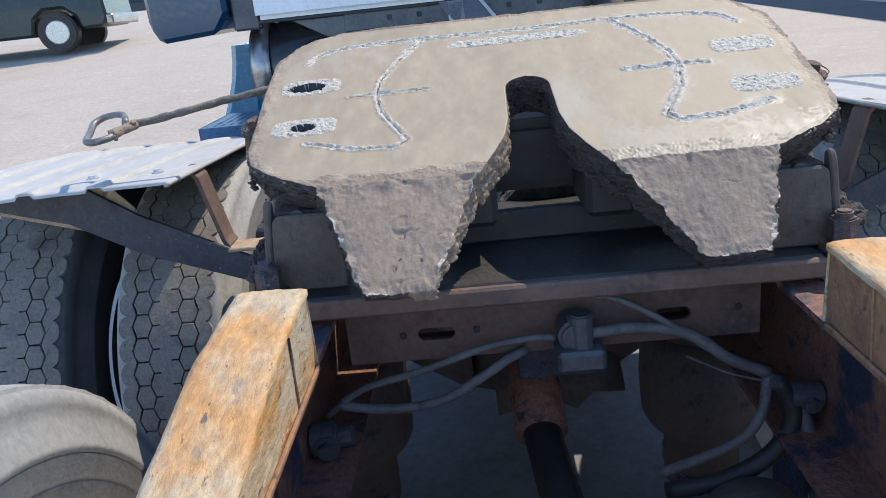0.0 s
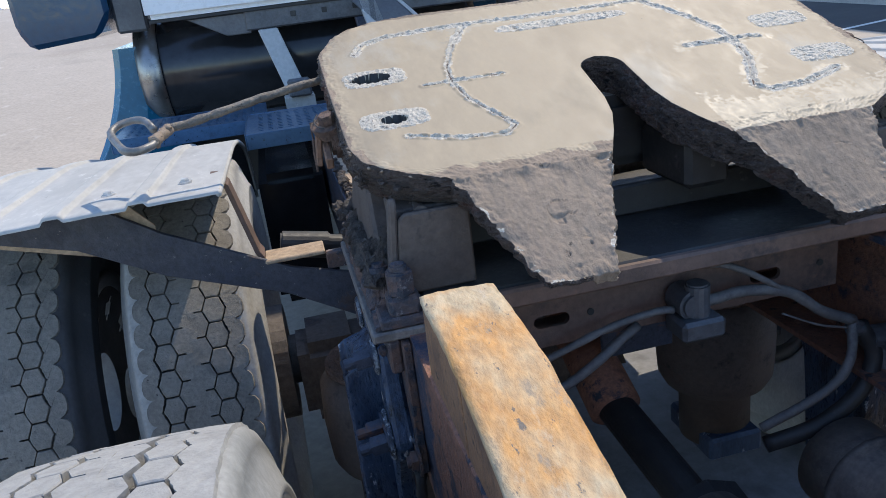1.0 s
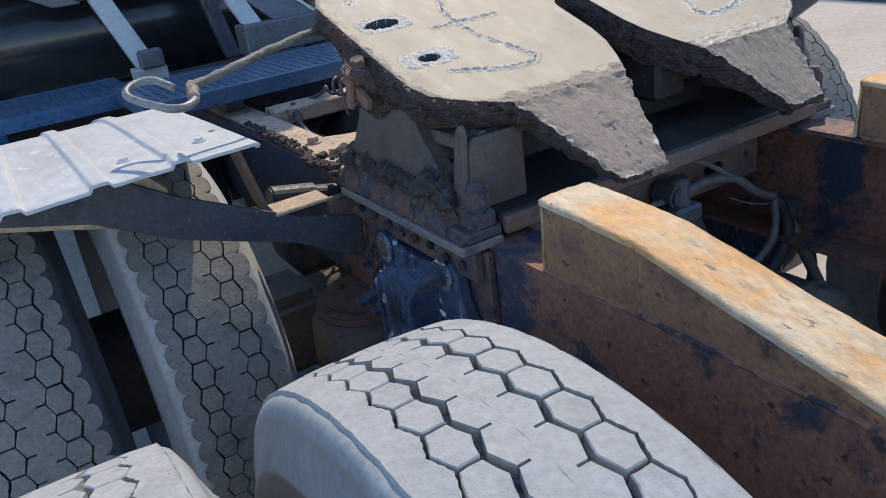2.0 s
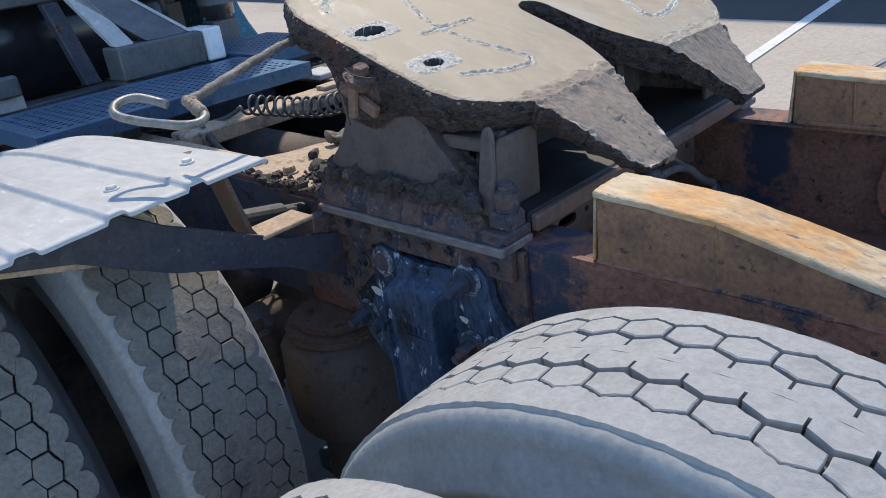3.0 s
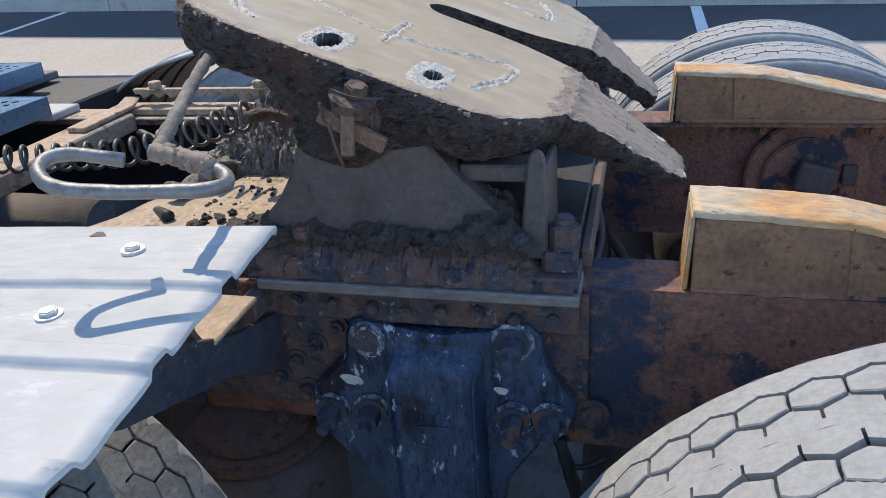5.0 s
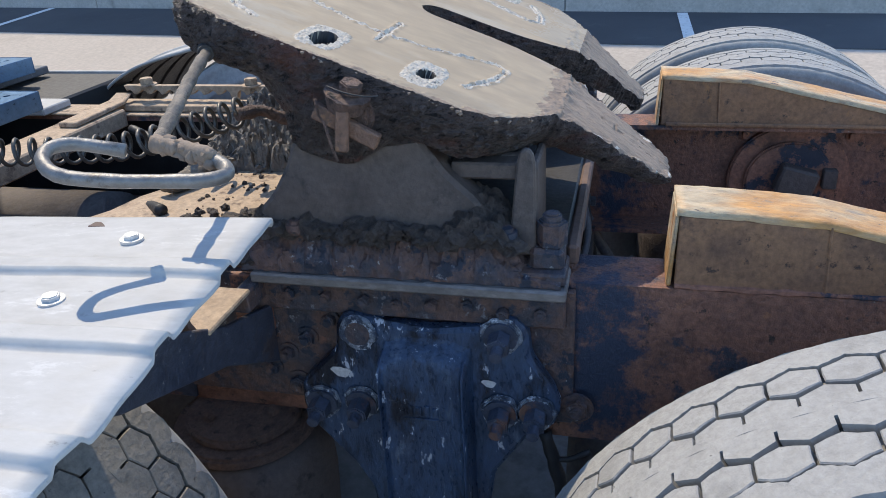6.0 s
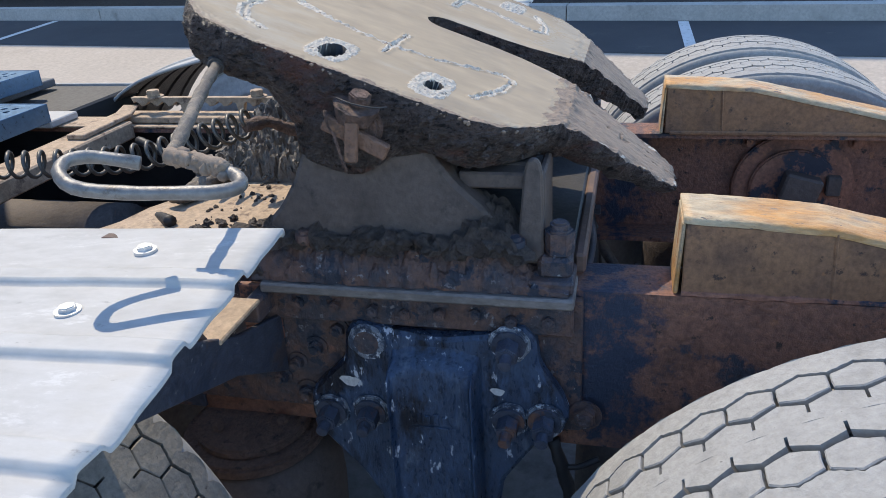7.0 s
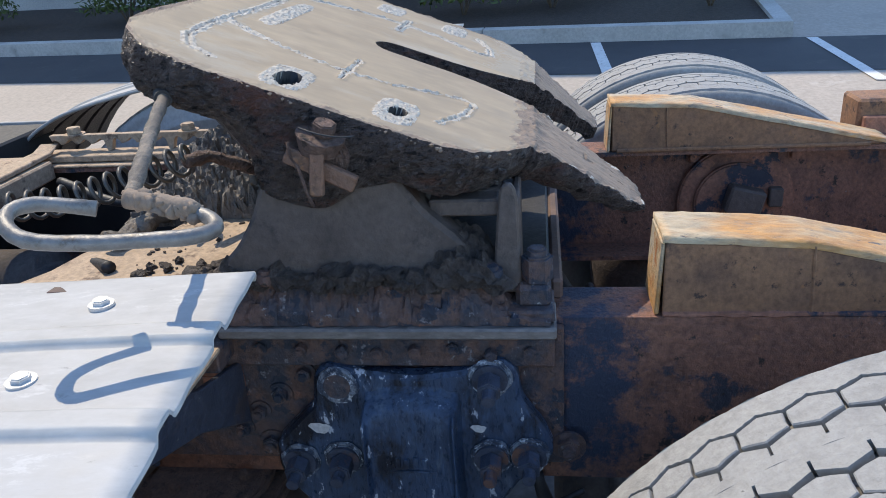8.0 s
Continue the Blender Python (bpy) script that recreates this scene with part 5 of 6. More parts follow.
part("loop", bm, M["loopbar"], handle, "squared open loop of worn bar", True)
# Solid black sleeve in place of the shade inside the rod's hole.
bm = bmesh.new()
tube(bm, [(-0.44, 0.23, 1.284), (-0.468, 0.215, 1.2825)], 0.0105, 14, 0.002, 5.0, 0.005)
part("rod_hole", bm, M["trim"], handle, "black sleeve for the shaded hole round the rod")


# ---- frame ramps ----
def frame_ramp(s):
    ob = thing("frame_ramp", "rusty welded frame ramp on the rail behind the coupling", "frame ramp", (0, 0, 0), "frame ramps")
    a, b = 0.336, 0.426
    def lay(name, pts, m, lo, hi, label=""):
        return part(name, prism(bmesh.new(), pts, 0, min(s * lo, s * hi), max(s * lo, s * hi), 0.002), m, ob, label)
    side = [(-0.39, 0.965), (-0.39, 1.068), (-0.565, 1.058), (-0.93, 0.975), (-0.96, 0.965)]
    lay("outer_side", side, M["rampside"], b - 0.008, b + 0.001, "brown rust-scaled side plate")
    # Sun and shade are put into the rust: paler left plate, darker right.
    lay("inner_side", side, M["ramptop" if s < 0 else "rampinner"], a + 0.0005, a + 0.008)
    cap = [(-0.386, 1.0685), (-0.386, 1.077), (-0.565, 1.0665), (-0.97, 0.975), (-0.97, 0.966), (-0.565, 1.0585)]
    bm = bmesh.new()
    n = 46
    ys = [-0.386 - 0.584 * k / n for k in range(n + 1)]
    def top_z(y):
        return 1.0775 - 0.0105 * min(1, (-0.386 - y) / 0.18) if y > -0.566 else 1.067 - 0.092 * ((-0.566 - y) / 0.404)
    rows = []
    for y in ys:
        row = []
        for k in range(13):
            x = a - 0.002 + (b - a + 0.004) * k / 12
            e = 0.0018 * noise.noise(Vector((x * 40 * s, y * 12, 1))) + 0.0012 * noise.noise(Vector((x * 140, y * 60, s)))
            row.append(bm.verts.new((s * (x + (0.002 * noise.noise(Vector((0, y * 30, k))) if k in (0, 12) else 0)), y, top_z(y) + e - (0.002 if k in (0, 12) else 0))))
        rows.append(row)
    for p, q in zip(rows, rows[1:]):
        for k in range(12):
            bm.faces.new((p[k], p[k + 1], q[k + 1], q[k]))
    es = [e for e in bm.edges if e.is_boundary]
    res = bmesh.ops.extrude_edge_only(bm, edges=es)
    bmesh.ops.translate(bm, vec=(0, 0, -0.008), verts=[g for g in res["geom"] if isinstance(g, bmesh.types.BMVert)])
    part("top_plate", bm, M["ramptop"], ob, "scraped orange rust on the top plate", True)
    lay("front_plate", [(-0.3855, 0.964), (-0.379, 0.964), (-0.385, 1.0675), (-0.3895, 1.0675)], M["ramptop"], a, b, "orange rusty front plate")
    part("weld_seam", tube(bmesh.new(), [(s * (b + 0.0), -0.575, 0.968), (s * (b + 0.001), -0.57, 1.06)], 0.0025, 6, 0.0015, s), M["rampside"], ob)
    part("weld_seam", tube(bmesh.new(), [(s * (b + 0.001), -0.39, 0.966), (s * (b + 0.001), -0.7, 0.966), (s * (b + 0.001), -0.95, 0.966)], 0.004, 6, 0.003, s + 2), M["rust"], ob)
    part("weld_seam", tube(bmesh.new(), [(s * a, -0.51, 0.968), (s * (a - 0.001), -0.505, 1.06)], 0.0022, 6, 0.0015, s + 4), M["rampside"], ob)
    part("inner_foot", box(bmesh.new(), min(s * 0.3295, s * 0.3355), max(s * 0.3295, s * 0.3355), -0.93, -0.4, 0.9635, 0.972, 0.002), M["rampinner"], ob)
    return ob


frame_ramp(-1)
frame_ramp(1)


# ---- fenders ----
def fender_z(y):
    return 1.148 - 0.045 * max(0, y - 0.05) - 0.22 * max(0, y - 0.55) ** 2 - 4.0 * max(0, y - 1.05) ** 3


def rib_height(x, high):
    return max(high * max(0, min(1, (0.0165 - abs(x - r)) / 0.005)) for r in (0.803, 0.93, 1.055, 1.18))


def rear_edge(x):
    """The sheet is cut a little askew: the outer corner reaches further back."""
    return 0.05 - 0.037 * min(1, (x - 0.672) / 0.36)


def fender(s):
    ob = thing("fender", "ribbed weathered aluminium fender sheet over the drive wheels", "fender", (0, 0, 0), "fenders")
    x0, x1 = 0.672, 1.262
    bm = bmesh.new()
    nx, ny = 236, 60
    rows = []
    for j in range(ny + 1):
        v = j / ny
        row = []
        for k in range(nx + 1):
            x = x0 + (x1 - x0) * k / nx
            h = rib_height(x, 0.0075)
            y0 = rear_edge(x) + 0.003 * noise.noise(Vector((x * 20, 1, s)))
            y = y0 + (1.372 - y0) * v
            w = 0.002 * noise.noise(Vector((x * 5 * s, y * 4, 2.0))) + 0.0007 * noise.noise(Vector((x * 22, y * 18, 2.0)))
            row.append(bm.verts.new((s * x, y, fender_z(y) + h + w)))
        rows.append(row)
    for p, q in zip(rows, rows[1:]):
        for k in range(nx):
            bm.faces.new((p[k], p[k + 1], q[k + 1], q[k]))
    es = [e for e in bm.edges if e.is_boundary]
    r1 = bmesh.ops.extrude_edge_only(bm, edges=es)
    vs = [g for g in r1["geom"] if isinstance(g, bmesh.types.BMVert)]
    bmesh.ops.translate(bm, vec=(0, 0, -0.005), verts=vs)
    part("sheet", bm, M["alu"], ob, "ribbed aluminium sheet", True)
    # Extra dark sheet below: its colour stands for the shade under the fender.
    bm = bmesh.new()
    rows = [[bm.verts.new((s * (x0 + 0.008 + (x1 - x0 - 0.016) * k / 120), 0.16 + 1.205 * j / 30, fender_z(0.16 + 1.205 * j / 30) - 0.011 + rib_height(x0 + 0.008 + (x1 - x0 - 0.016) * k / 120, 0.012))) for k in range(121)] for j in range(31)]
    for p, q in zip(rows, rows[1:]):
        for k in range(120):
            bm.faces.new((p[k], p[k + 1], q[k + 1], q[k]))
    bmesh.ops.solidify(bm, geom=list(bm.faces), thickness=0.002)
    part("underside", bm, M["barpaint"], ob, "dark sheet under the ribs, toned for shade")
    # rolled inner edge
    part("rolled_edge", tube(bmesh.new(), [(s * 0.6735, 0.051 + 0.1 * k, fender_z(0.051 + 0.1 * k) - 0.006) for k in range(14)], 0.005, 8), M["alu"], ob, smooth=True)
    for x, y in ((0.738, 0.179), (0.87, 0.173), (1.13, 0.175)):
        part("bolt", hexbolt(bmesh.new(), (s * x, y, fender_z(y) + 0.0008), (0, 0, 1), 0.0083, 0.0045, True), M["bolt"], ob, "zinc hex bolt with washer")
    # sloping support bar from the rail to the outer edge
    bm = bmesh.new()
    out = [(s * 0.4565, 0.908), (s * 0.4565, 0.808), (s * 0.6, 0.893), (s * 0.81, 0.972), (s * 0.95, 1.05), (s * 1.2, 1.12), (s * 1.2, 1.137), (s * 0.9, 1.122), (s * 0.8, 1.055), (s * 0.58, 0.944)]
    prism(bm, out, 1, 0.186, 0.196, 0.0015)
    part("support_bar", bm, M["barpaint"], ob, "dark flat support bar, worn paint")
    bm = bmesh.new()
    prism(bm, [(s * 0.82, 1.0), (s * 1.2, 1.11), (s * 1.2, 1.137), (s * 0.86, 1.128), (s * 0.81, 1.07)], 1, 0.1965, 0.2005, 0.001)
    part("clip_plate", bm, M["tan"], ob)
    # bent strap to the rail
    bm = bmesh.new()
    prism(bm, [(s * 0.70, 1.139), (s * 0.685, 1.138), (s * 0.668, 1.12), (s * 0.637, 0.982), (s * 0.629, 0.9685), (s * 0.636, 0.961), (s * 0.646, 0.98), (s * 0.677, 1.118), (s * 0.69, 1.13), (s * 0.70, 1.131)], 1, 0.2015, 0.262, 0.001)
    strap = part("strap", bm, M["brownsteel"], ob, "broad bent strap, grimy brown")
    bm = bmesh.new()
    box(bm, min(s * 0.515, s * 0.63), max(s * 0.515, s * 0.63), 0.183, 0.25, 0.959, 0.967, 0.002)
    part("strap_foot", bm, M["tan"], strap, "dusty tan foot of the strap")
    # Rest of the foot, given a darker colour where it lies in shadow.
    part("foot_bracket", box(bmesh.new(), min(s * 0.4445, s * 0.5145), max(s * 0.4445, s * 0.5145), 0.19, 0.215, 0.925, 0.957, 0.002), M["mottled"], strap, "end of the strap foot, toned darker for shade")
    bm = bmesh.new()
    cyl(bm, (s * 0.5, 0.31, 0.935), (s * 0.6, 0.31, 0.955), 0.028, n=20, bev=0.004)
    cyl(bm, (s * 0.45, 0.31, 0.925), (s * 0.5, 0.31, 0.935), 0.022, n=20)
    part("rubber_mount", bm, M["black"], ob, "black rubber mount")
    return ob


fender(-1)
fender(1)


# ---- drive wheels ----
R, HALF = 0.541, 0.105
PITCH_N = 66
PITCH = 2 * math.pi * R / PITCH_N


def wrap(x, s, r):
    a = s / R
    return Vector((x, r * math.sin(a), r * math.cos(a)))


def crown(x):
    return -0.0035 * (abs(x) / HALF) ** 2.2


def block(bm, outline, top, low, chamfer=0.0018):
    """A raised tread block with slanting sides."""
    cx = sum(p[0] for p in outline) / len(outline)
    cs = sum(p[1] for p in outline) / len(outline)
    lowv = [bm.verts.new(wrap(x, s, low + crown(x))) for x, s in outline]
    midv = [bm.verts.new(wrap(x, s, top - chamfer + crown(x))) for x, s in outline]
    topv = []
    for x, s in outline:
        d = math.hypot(x - cx, s - cs)
        k = (d - chamfer) / d
        topv.append(bm.verts.new(wrap(cx + (x - cx) * k, cs + (s - cs) * k, top + crown(x))))
    n = len(outline)
    bm.faces.new(topv)
    for a, b in ((lowv, midv), (midv, topv)):
        for k in range(n):
            bm.faces.new((a[k], a[(k + 1) % n], b[(k + 1) % n], b[k]))


def make_tyre_meshes(scallop, wide):
    low = R - 0.015
    bm = bmesh.new()
    W1, W2, COL, G = 0.0235, 0.0135, 0.0335, 0.0037
    rnd = random.Random(5)
    for col in (-1.5, -0.5, 0.5, 1.5):
        for k in range(PITCH_N):
            s = (k + (0.5 if col in (-0.5, 1.5) else 0)) * PITCH
            h = PITCH / 2
            g = G * 0.42
            out = []
            gp, gn = (wide * G if col < 0 else 0.45 * G), (wide * G if col > 0 else 0.45 * G)
            pts = [(W1 - gp, 0), (W2 - 0.7 * gp, h - g), (-W2 + 0.7 * gn, h - g), (-W1 + gn, 0), (-W2 + 0.7 * gn, -h + g), (W2 - 0.7 * gp, -h + g)]
            full = []
            for (xa, sa), (xb, sb) in zip(pts, pts[1:] + pts[:1]):
                full.append((xa, sa))
                t = rnd.uniform(0.42, 0.58)
                full.append((xa + (xb - xa) * t + rnd.uniform(-0.0016, 0.0016), sa + (sb - sa) * t + rnd.uniform(-0.0009, 0.0009)))
            if abs(col) < 1:
                # half of the solid centre rib, cut by short sipes from its zigzag edge
                q = -1 if col < 0 else 1
                cut, mid = 0.0016, -q * COL / 2
                full = [(q * (W1 - (wide + 0.2) * G), 0), (q * (W2 - (wide + 0.2) * G), h - cut), (-q * 0.35 * W2, h - cut), (-q * 0.35 * W2, h), (mid, h), (mid, -h), (-q * 0.35 * W2, -h), (-q * 0.35 * W2, -h + cut), (q * (W2 - (wide + 0.2) * G), -h + cut)]
            block(bm, [(col * COL + x, s + q) for x, q in full], R + (rnd.uniform(-0.0012, 0.0006) if abs(col) > 1 else 0), low, 0.0014 if abs(col) > 1 else 0.00002)
    blocks = bm
    bm = blocks
    for sgn in (-1, 1):
        for k in range(PITCH_N):
            s = k * PITCH + (0.5 * PITCH if sgn > 0 else 0)
            h = PITCH / 2
            e1, e2 = 1.5 * COL + W1 + 0.55 * G, 1.5 * COL + W2 + 0.55 * G
            # outer edge of the shoulder rib: worn in shallow bays, each a little different
            deep = rnd.uniform(0.6, 1.25)
            d = (e2 - e1) / 3
            zig = [(e2, -h), (e2 - 0.7 * d, -0.8 * h), (e2 - 0.9 * d, -0.62 * h), (e2 - 1.7 * d, -0.46 * h), (e1 + 0.9 * d, -0.2 * h), (e1, 0), (e1 + 0.9 * d, 0.2 * h), (e2 - 1.7 * d, 0.46 * h), (e2 - 0.9 * d, 0.62 * h), (e2 - 0.7 * d, 0.8 * h), (e2, h)]
            bay = [(q, HALF - scallop * ((1 - deep) * 0.4 if abs(q) < h else 1.0) - scallop * 0.75 * abs(q / h) ** 3 * (abs(q) < h)) for q in (h, 0.8 * h, 0.45 * h, 0, -0.45 * h, -0.8 * h, -h)]
            tv = [bm.verts.new(wrap(sgn * x, s + q, R + crown(x) - (0.001 if q and abs(x) > 0.085 else 0))) for x, q in zig + [(x, q) for q, x in bay]]
            bm.faces.new(tv)
            lv = [bm.verts.new(wrap(sgn * x, s + q, low + crown(x))) for x, q in zig]
            for i in range(len(zig) - 1):
                bm.faces.new((tv[i], tv[i + 1], lv[i + 1], lv[i]))
            ed = [bm.verts.new(wrap(sgn * (x + 0.002), s + q, R - 0.012)) for q, x in bay]
            for i in range(6):
                bm.faces.new((tv[11 + i], tv[12 + i], ed[i + 1], ed[i]))
    bmesh.ops.remove_doubles(bm, verts=bm.verts, dist=0.00005)
    bmesh.ops.recalc_face_normals(bm, faces=bm.faces)
    tread = bpy.data.meshes.new("tread")
    bm.to_mesh(tread)
    bm.free()
    tread.materials.append(M["tyre"])
    bm = bmesh.new()
    prof = [(-0.086, low - 0.001)] + [(x / 10 * 0.086, low - 0.0005 + crown(x / 10 * 0.086)) for x in range(-9, 10)] + [(0.086, low - 0.001)]
    lathe(bm, prof, n=129)
    bmesh.ops.recalc_face_normals(bm, faces=bm.faces)
    groove = bpy.data.meshes.new("groove_floor")
    bm.to_mesh(groove)
    bm.free()
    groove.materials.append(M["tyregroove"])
    groove.shade_smooth()
    bm = bmesh.new()
    half = [(HALF - scallop - 0.012, R - 0.009), (HALF, R - 0.0095), (0.136, R - 0.014), (0.1395, R - 0.03), (0.137, R - 0.034), (0.141, R - 0.05), (0.146, R - 0.075), (0.1495, R - 0.08), (0.1495, R - 0.086), (0.146, R - 0.09), (0.147, R - 0.12), (0.1445, R - 0.124), (0.143, R - 0.15), (0.134, R - 0.185), (0.128, R - 0.19), (0.118, R - 0.222), (0.108, R - 0.236)]
    half = [(x - 0.026, r) if x > HALF + 0.001 else (x, r) for x, r in half]
    half = [(x + 0.02 * max(0.0, math.sin(math.pi * (R - r) / 0.24)) ** 1.0, r) for x, r in half]
    lathe(bm, half, n=96)
    lathe(bm, [(-x, r) for x, r in half], n=96)
    bmesh.ops.recalc_face_normals(bm, faces=bm.faces)
    wall = bpy.data.meshes.new("sidewall")
    bm.to_mesh(wall)
    bm.free()
    wall.materials.append(M["sidewall"])
    wall.shade_smooth()
    bm = bmesh.new()
    lathe(bm, [(-0.09, 0.292), (-0.093, 0.308), (-0.08, 0.304), (-0.075, 0.285), (-0.04, 0.272), (0.04, 0.272), (0.075, 0.285), (0.08, 0.304), (0.093, 0.308), (0.09, 0.292), (0.07, 0.275), (0.04, 0.264), (-0.04, 0.264), (-0.07, 0.275)], n=60, closed=True)
    # disc with ten hand holes
    n, rings = 120, [0.266, 0.24, 0.225, 0.21, 0.195, 0.18, 0.14, 0.1]
    vs = [[bm.verts.new((0.09 - 0.05 * (0.266 - r) / 0.166 if r < 0.24 else 0.085, r * math.cos(2 * math.pi * i / n), r * math.sin(2 * math.pi * i / n))) for i in range(n)] for r in rings]
    for j, (p, q) in enumerate(zip(vs, vs[1:])):
        for i in range(n):
            if 1 <= j <= 4 and i % 12 < (4 if j in (2, 3) else 2) + 0 and not (j in (1, 4) and i % 12 == 0 and False):
                if j in (2, 3) or i % 12 in (1, 2):
                    continue
            bm.faces.new((p[i], p[(i + 1) % n], q[(i + 1) % n], q[i]))
    bmesh.ops.recalc_face_normals(bm, faces=bm.faces)
    rim = bpy.data.meshes.new("rim")
    bm.to_mesh(rim)
    bm.free()
    rim.materials.append(M["wheel"])
    rim.shade_smooth()
    return tread, groove, wall, rim


TREAD, GROOVE, WALL, RIM = make_tyre_meshes(0.017, 0.7)
REAR = make_tyre_meshes(0.0015, 1.45)


DUSTY = []
WALL.materials.clear()
WALL.materials.append(M["sidewall_pale"])
for me, key in ((REAR[0], "tyre_dusty"), (REAR[2], "sidewall_dusty"), (REAR[1], "groove_dusty")):
    me.materials.clear()
    me.materials.append(M[key])
    DUSTY.append(me)


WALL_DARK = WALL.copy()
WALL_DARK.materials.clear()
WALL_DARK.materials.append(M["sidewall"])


def drive_wheel(x, y, turn, label):
    k = 1.0 if x < 0 or y > 0 else 0.955
    ob = thing("drive_wheel", label, "truck wheel", (x, y, R * k), "dual drive wheels")
    ob.scale = (1, k, k)
    ob.rotation_euler = (turn, 0, 0 if x < 0 else math.pi)
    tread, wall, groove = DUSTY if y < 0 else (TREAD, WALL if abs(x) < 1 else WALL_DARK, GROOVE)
    tyre = new("tyre", wall)
    tyre.parent = ob
    tagged(tyre, "worn rubber tyre with hexagon tread blocks")
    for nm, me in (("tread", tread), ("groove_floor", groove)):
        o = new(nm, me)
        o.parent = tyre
    o = new("rim", RIM)
    o.parent = ob
    return ob


for s in (-1, 1):
    for y in (-0.733, 0.655):
        drive_wheel(s * (0.763 if y < 0 else 0.8), y + (0.07 if s > 0 > y else 0), 0.3 + y, "dusty truck tyre with hexagon tread on the inner dual wheel")
        drive_wheel(s * (1.106 if y < 0 else 1.143), y + (0.07 if s > 0 > y else 0), 1.1 + y, "dusty truck tyre with hexagon tread on the outer dual wheel")
for s in (-1, 1):
    for y in (-0.733, 0.655):
        bm = bmesh.new()
        cyl(bm, (s * 0.64, y, 0.525), (s * 1.0, y, 0.525), 0.15, n=32)
        part("brake_drum", bm, M["grime"], chassis, "dark brake drum")

# air springs beside the rails
for s in (-1, 1):
    for y in (0.235, -0.5):
        ob = thing("air_spring", "black air spring under a rusty round plate", "air spring", ((-0.44 if s < 0 else 0.372) if y > 0 else s * 0.56, y + (0.04 if y > 0 else 0), -0.045 if y > 0 else 0.0), "air springs")
        bm = bmesh.new()
        prof = [(0.32, 0.085), (0.455, 0.085), (0.462, 0.1), (0.475, 0.122), (0.5, 0.135), (0.55, 0.138), (0.6, 0.14), (0.68, 0.135), (0.705, 0.115)]
        rings = [[bm.verts.new((r * math.cos(2 * math.pi * i / 40), r * math.sin(2 * math.pi * i / 40), z)) for i in range(40)] for z, r in prof]
        for a, b in zip(rings, rings[1:]):
            for i in range(40):
                bm.faces.new((a[i], a[(i + 1) % 40], b[(i + 1) % 40], b[i]))
        bm.faces.new(rings[0][::-1]), bm.faces.new(rings[-1])
        part("bellows", bm, M["dust"], ob, smooth=True)
        bm = bmesh.new()
        cyl(bm, (0, 0, 0.706), (0, 0, 0.728), 0.118, n=40, bev=0.005)
        cyl(bm, (0, 0, 0.728), (0, 0, 0.745), 0.095, n=40, bev=0.004)
        plate = part("top_plate", bm, M["rustclay"], ob, "dark rusty round plate")
        for a in (0.4, 2.4, 4.5):
            part("nut", hexbolt(bmesh.new(), (0.06 * math.cos(a), 0.06 * math.sin(a), 0.745), (0, 0, 1), 0.01, 0.01, False, 0.006), M["rustclay"], plate)
        bm = bmesh.new()
        box(bm, -0.07, 0.07, -0.1, 0.1, 0.3, 0.36, 0.008)
        part("pedestal", bm, M["cast"], ob)


# ---- caked grease on the brackets ----
rnd = random.Random(11)
def crumbs(name, label, spots):
    """Small crumbs of grease scattered over boxes (x0, x1, y0, y1, z, size, count)."""
    bm = bmesh.new()
    for x0, x1, y0, y1, z, size, n in spots:
        for k in range(n):
            r = size * rnd.uniform(0.35, 1.0) ** 2
            lump(bm, (rnd.uniform(x0, x1), rnd.uniform(y0, y1), z + rnd.uniform(-0.2, 0.5) * r), r, rnd.random() * 50, 0.8, 2 if r > 0.006 else 1)
    tagged(part(name, bm, M["grease"], None, smooth=False), label, "grease", kind="stuff")


crumbs("grease_crumbs", "dark crumbs of caked grease on the mounting brackets", [(s * 0.41, s * 0.47, -0.2, 0.22, 1.03, 0.017, 150) for s in (-1, 1)] + [(s * 0.44, s * 0.468, -0.19, 0.24, 1.036, 0.02, 60) for s in (-1, 1)] + [(s * 0.44, s * 0.466, 0.2, 0.42, 0.982, 0.014, 40) for s in (-1, 1)] + [(-0.42, -0.05, 0.3, 0.42, 0.977, 0.006, 60), (-0.42, -0.26, 0.25, 0.4, 0.977, 0.012, 70), (0.34, 0.43, 0.24, 0.6, 0.977, 0.012, 60), (0.0, 0.36, 0.26, 0.45, 0.995, 0.02, 120)] + [(-0.432, -0.418, 0.42 + 0.03 * k, 0.434 + 0.03 * k, 0.975, 0.0125, 5) for k in range(18)])
for s in (-1, 1):
    # thick lump between cheek and rear post
    bm = caked(bmesh.new(), s * 0.4, s * 0.468, -0.185, -0.07, lambda u, v: 1.03 + 0.05 * math.sin(math.pi * v) ** 1.2 * (0.4 + 0.6 * (1 - u)), 0.003, 12 + s, 1.5)
    tagged(part("grease_lump", bm, M["grease"], None), "thick crumbly lump of grease on the mounting bracket", "grease", "lumps of grease")
def heap(u, v):
    """Crumbled heap against the base plate, highest beside the coil's end."""
    side = max(0, min(1, u / 0.34, (1 - u) / 0.1))
    front = max(0, min(1, (1 - v) / 0.34))
    return 0.972 + (0.125 - 0.05 * u) * (side * front) ** 0.7 * (0.8 + 0.2 * math.sin(9 * u + 4 * v))


bm = caked(bmesh.new(), -0.07, 0.36, 0.225, 0.55, heap, 0.004, 21.0, 2.6)
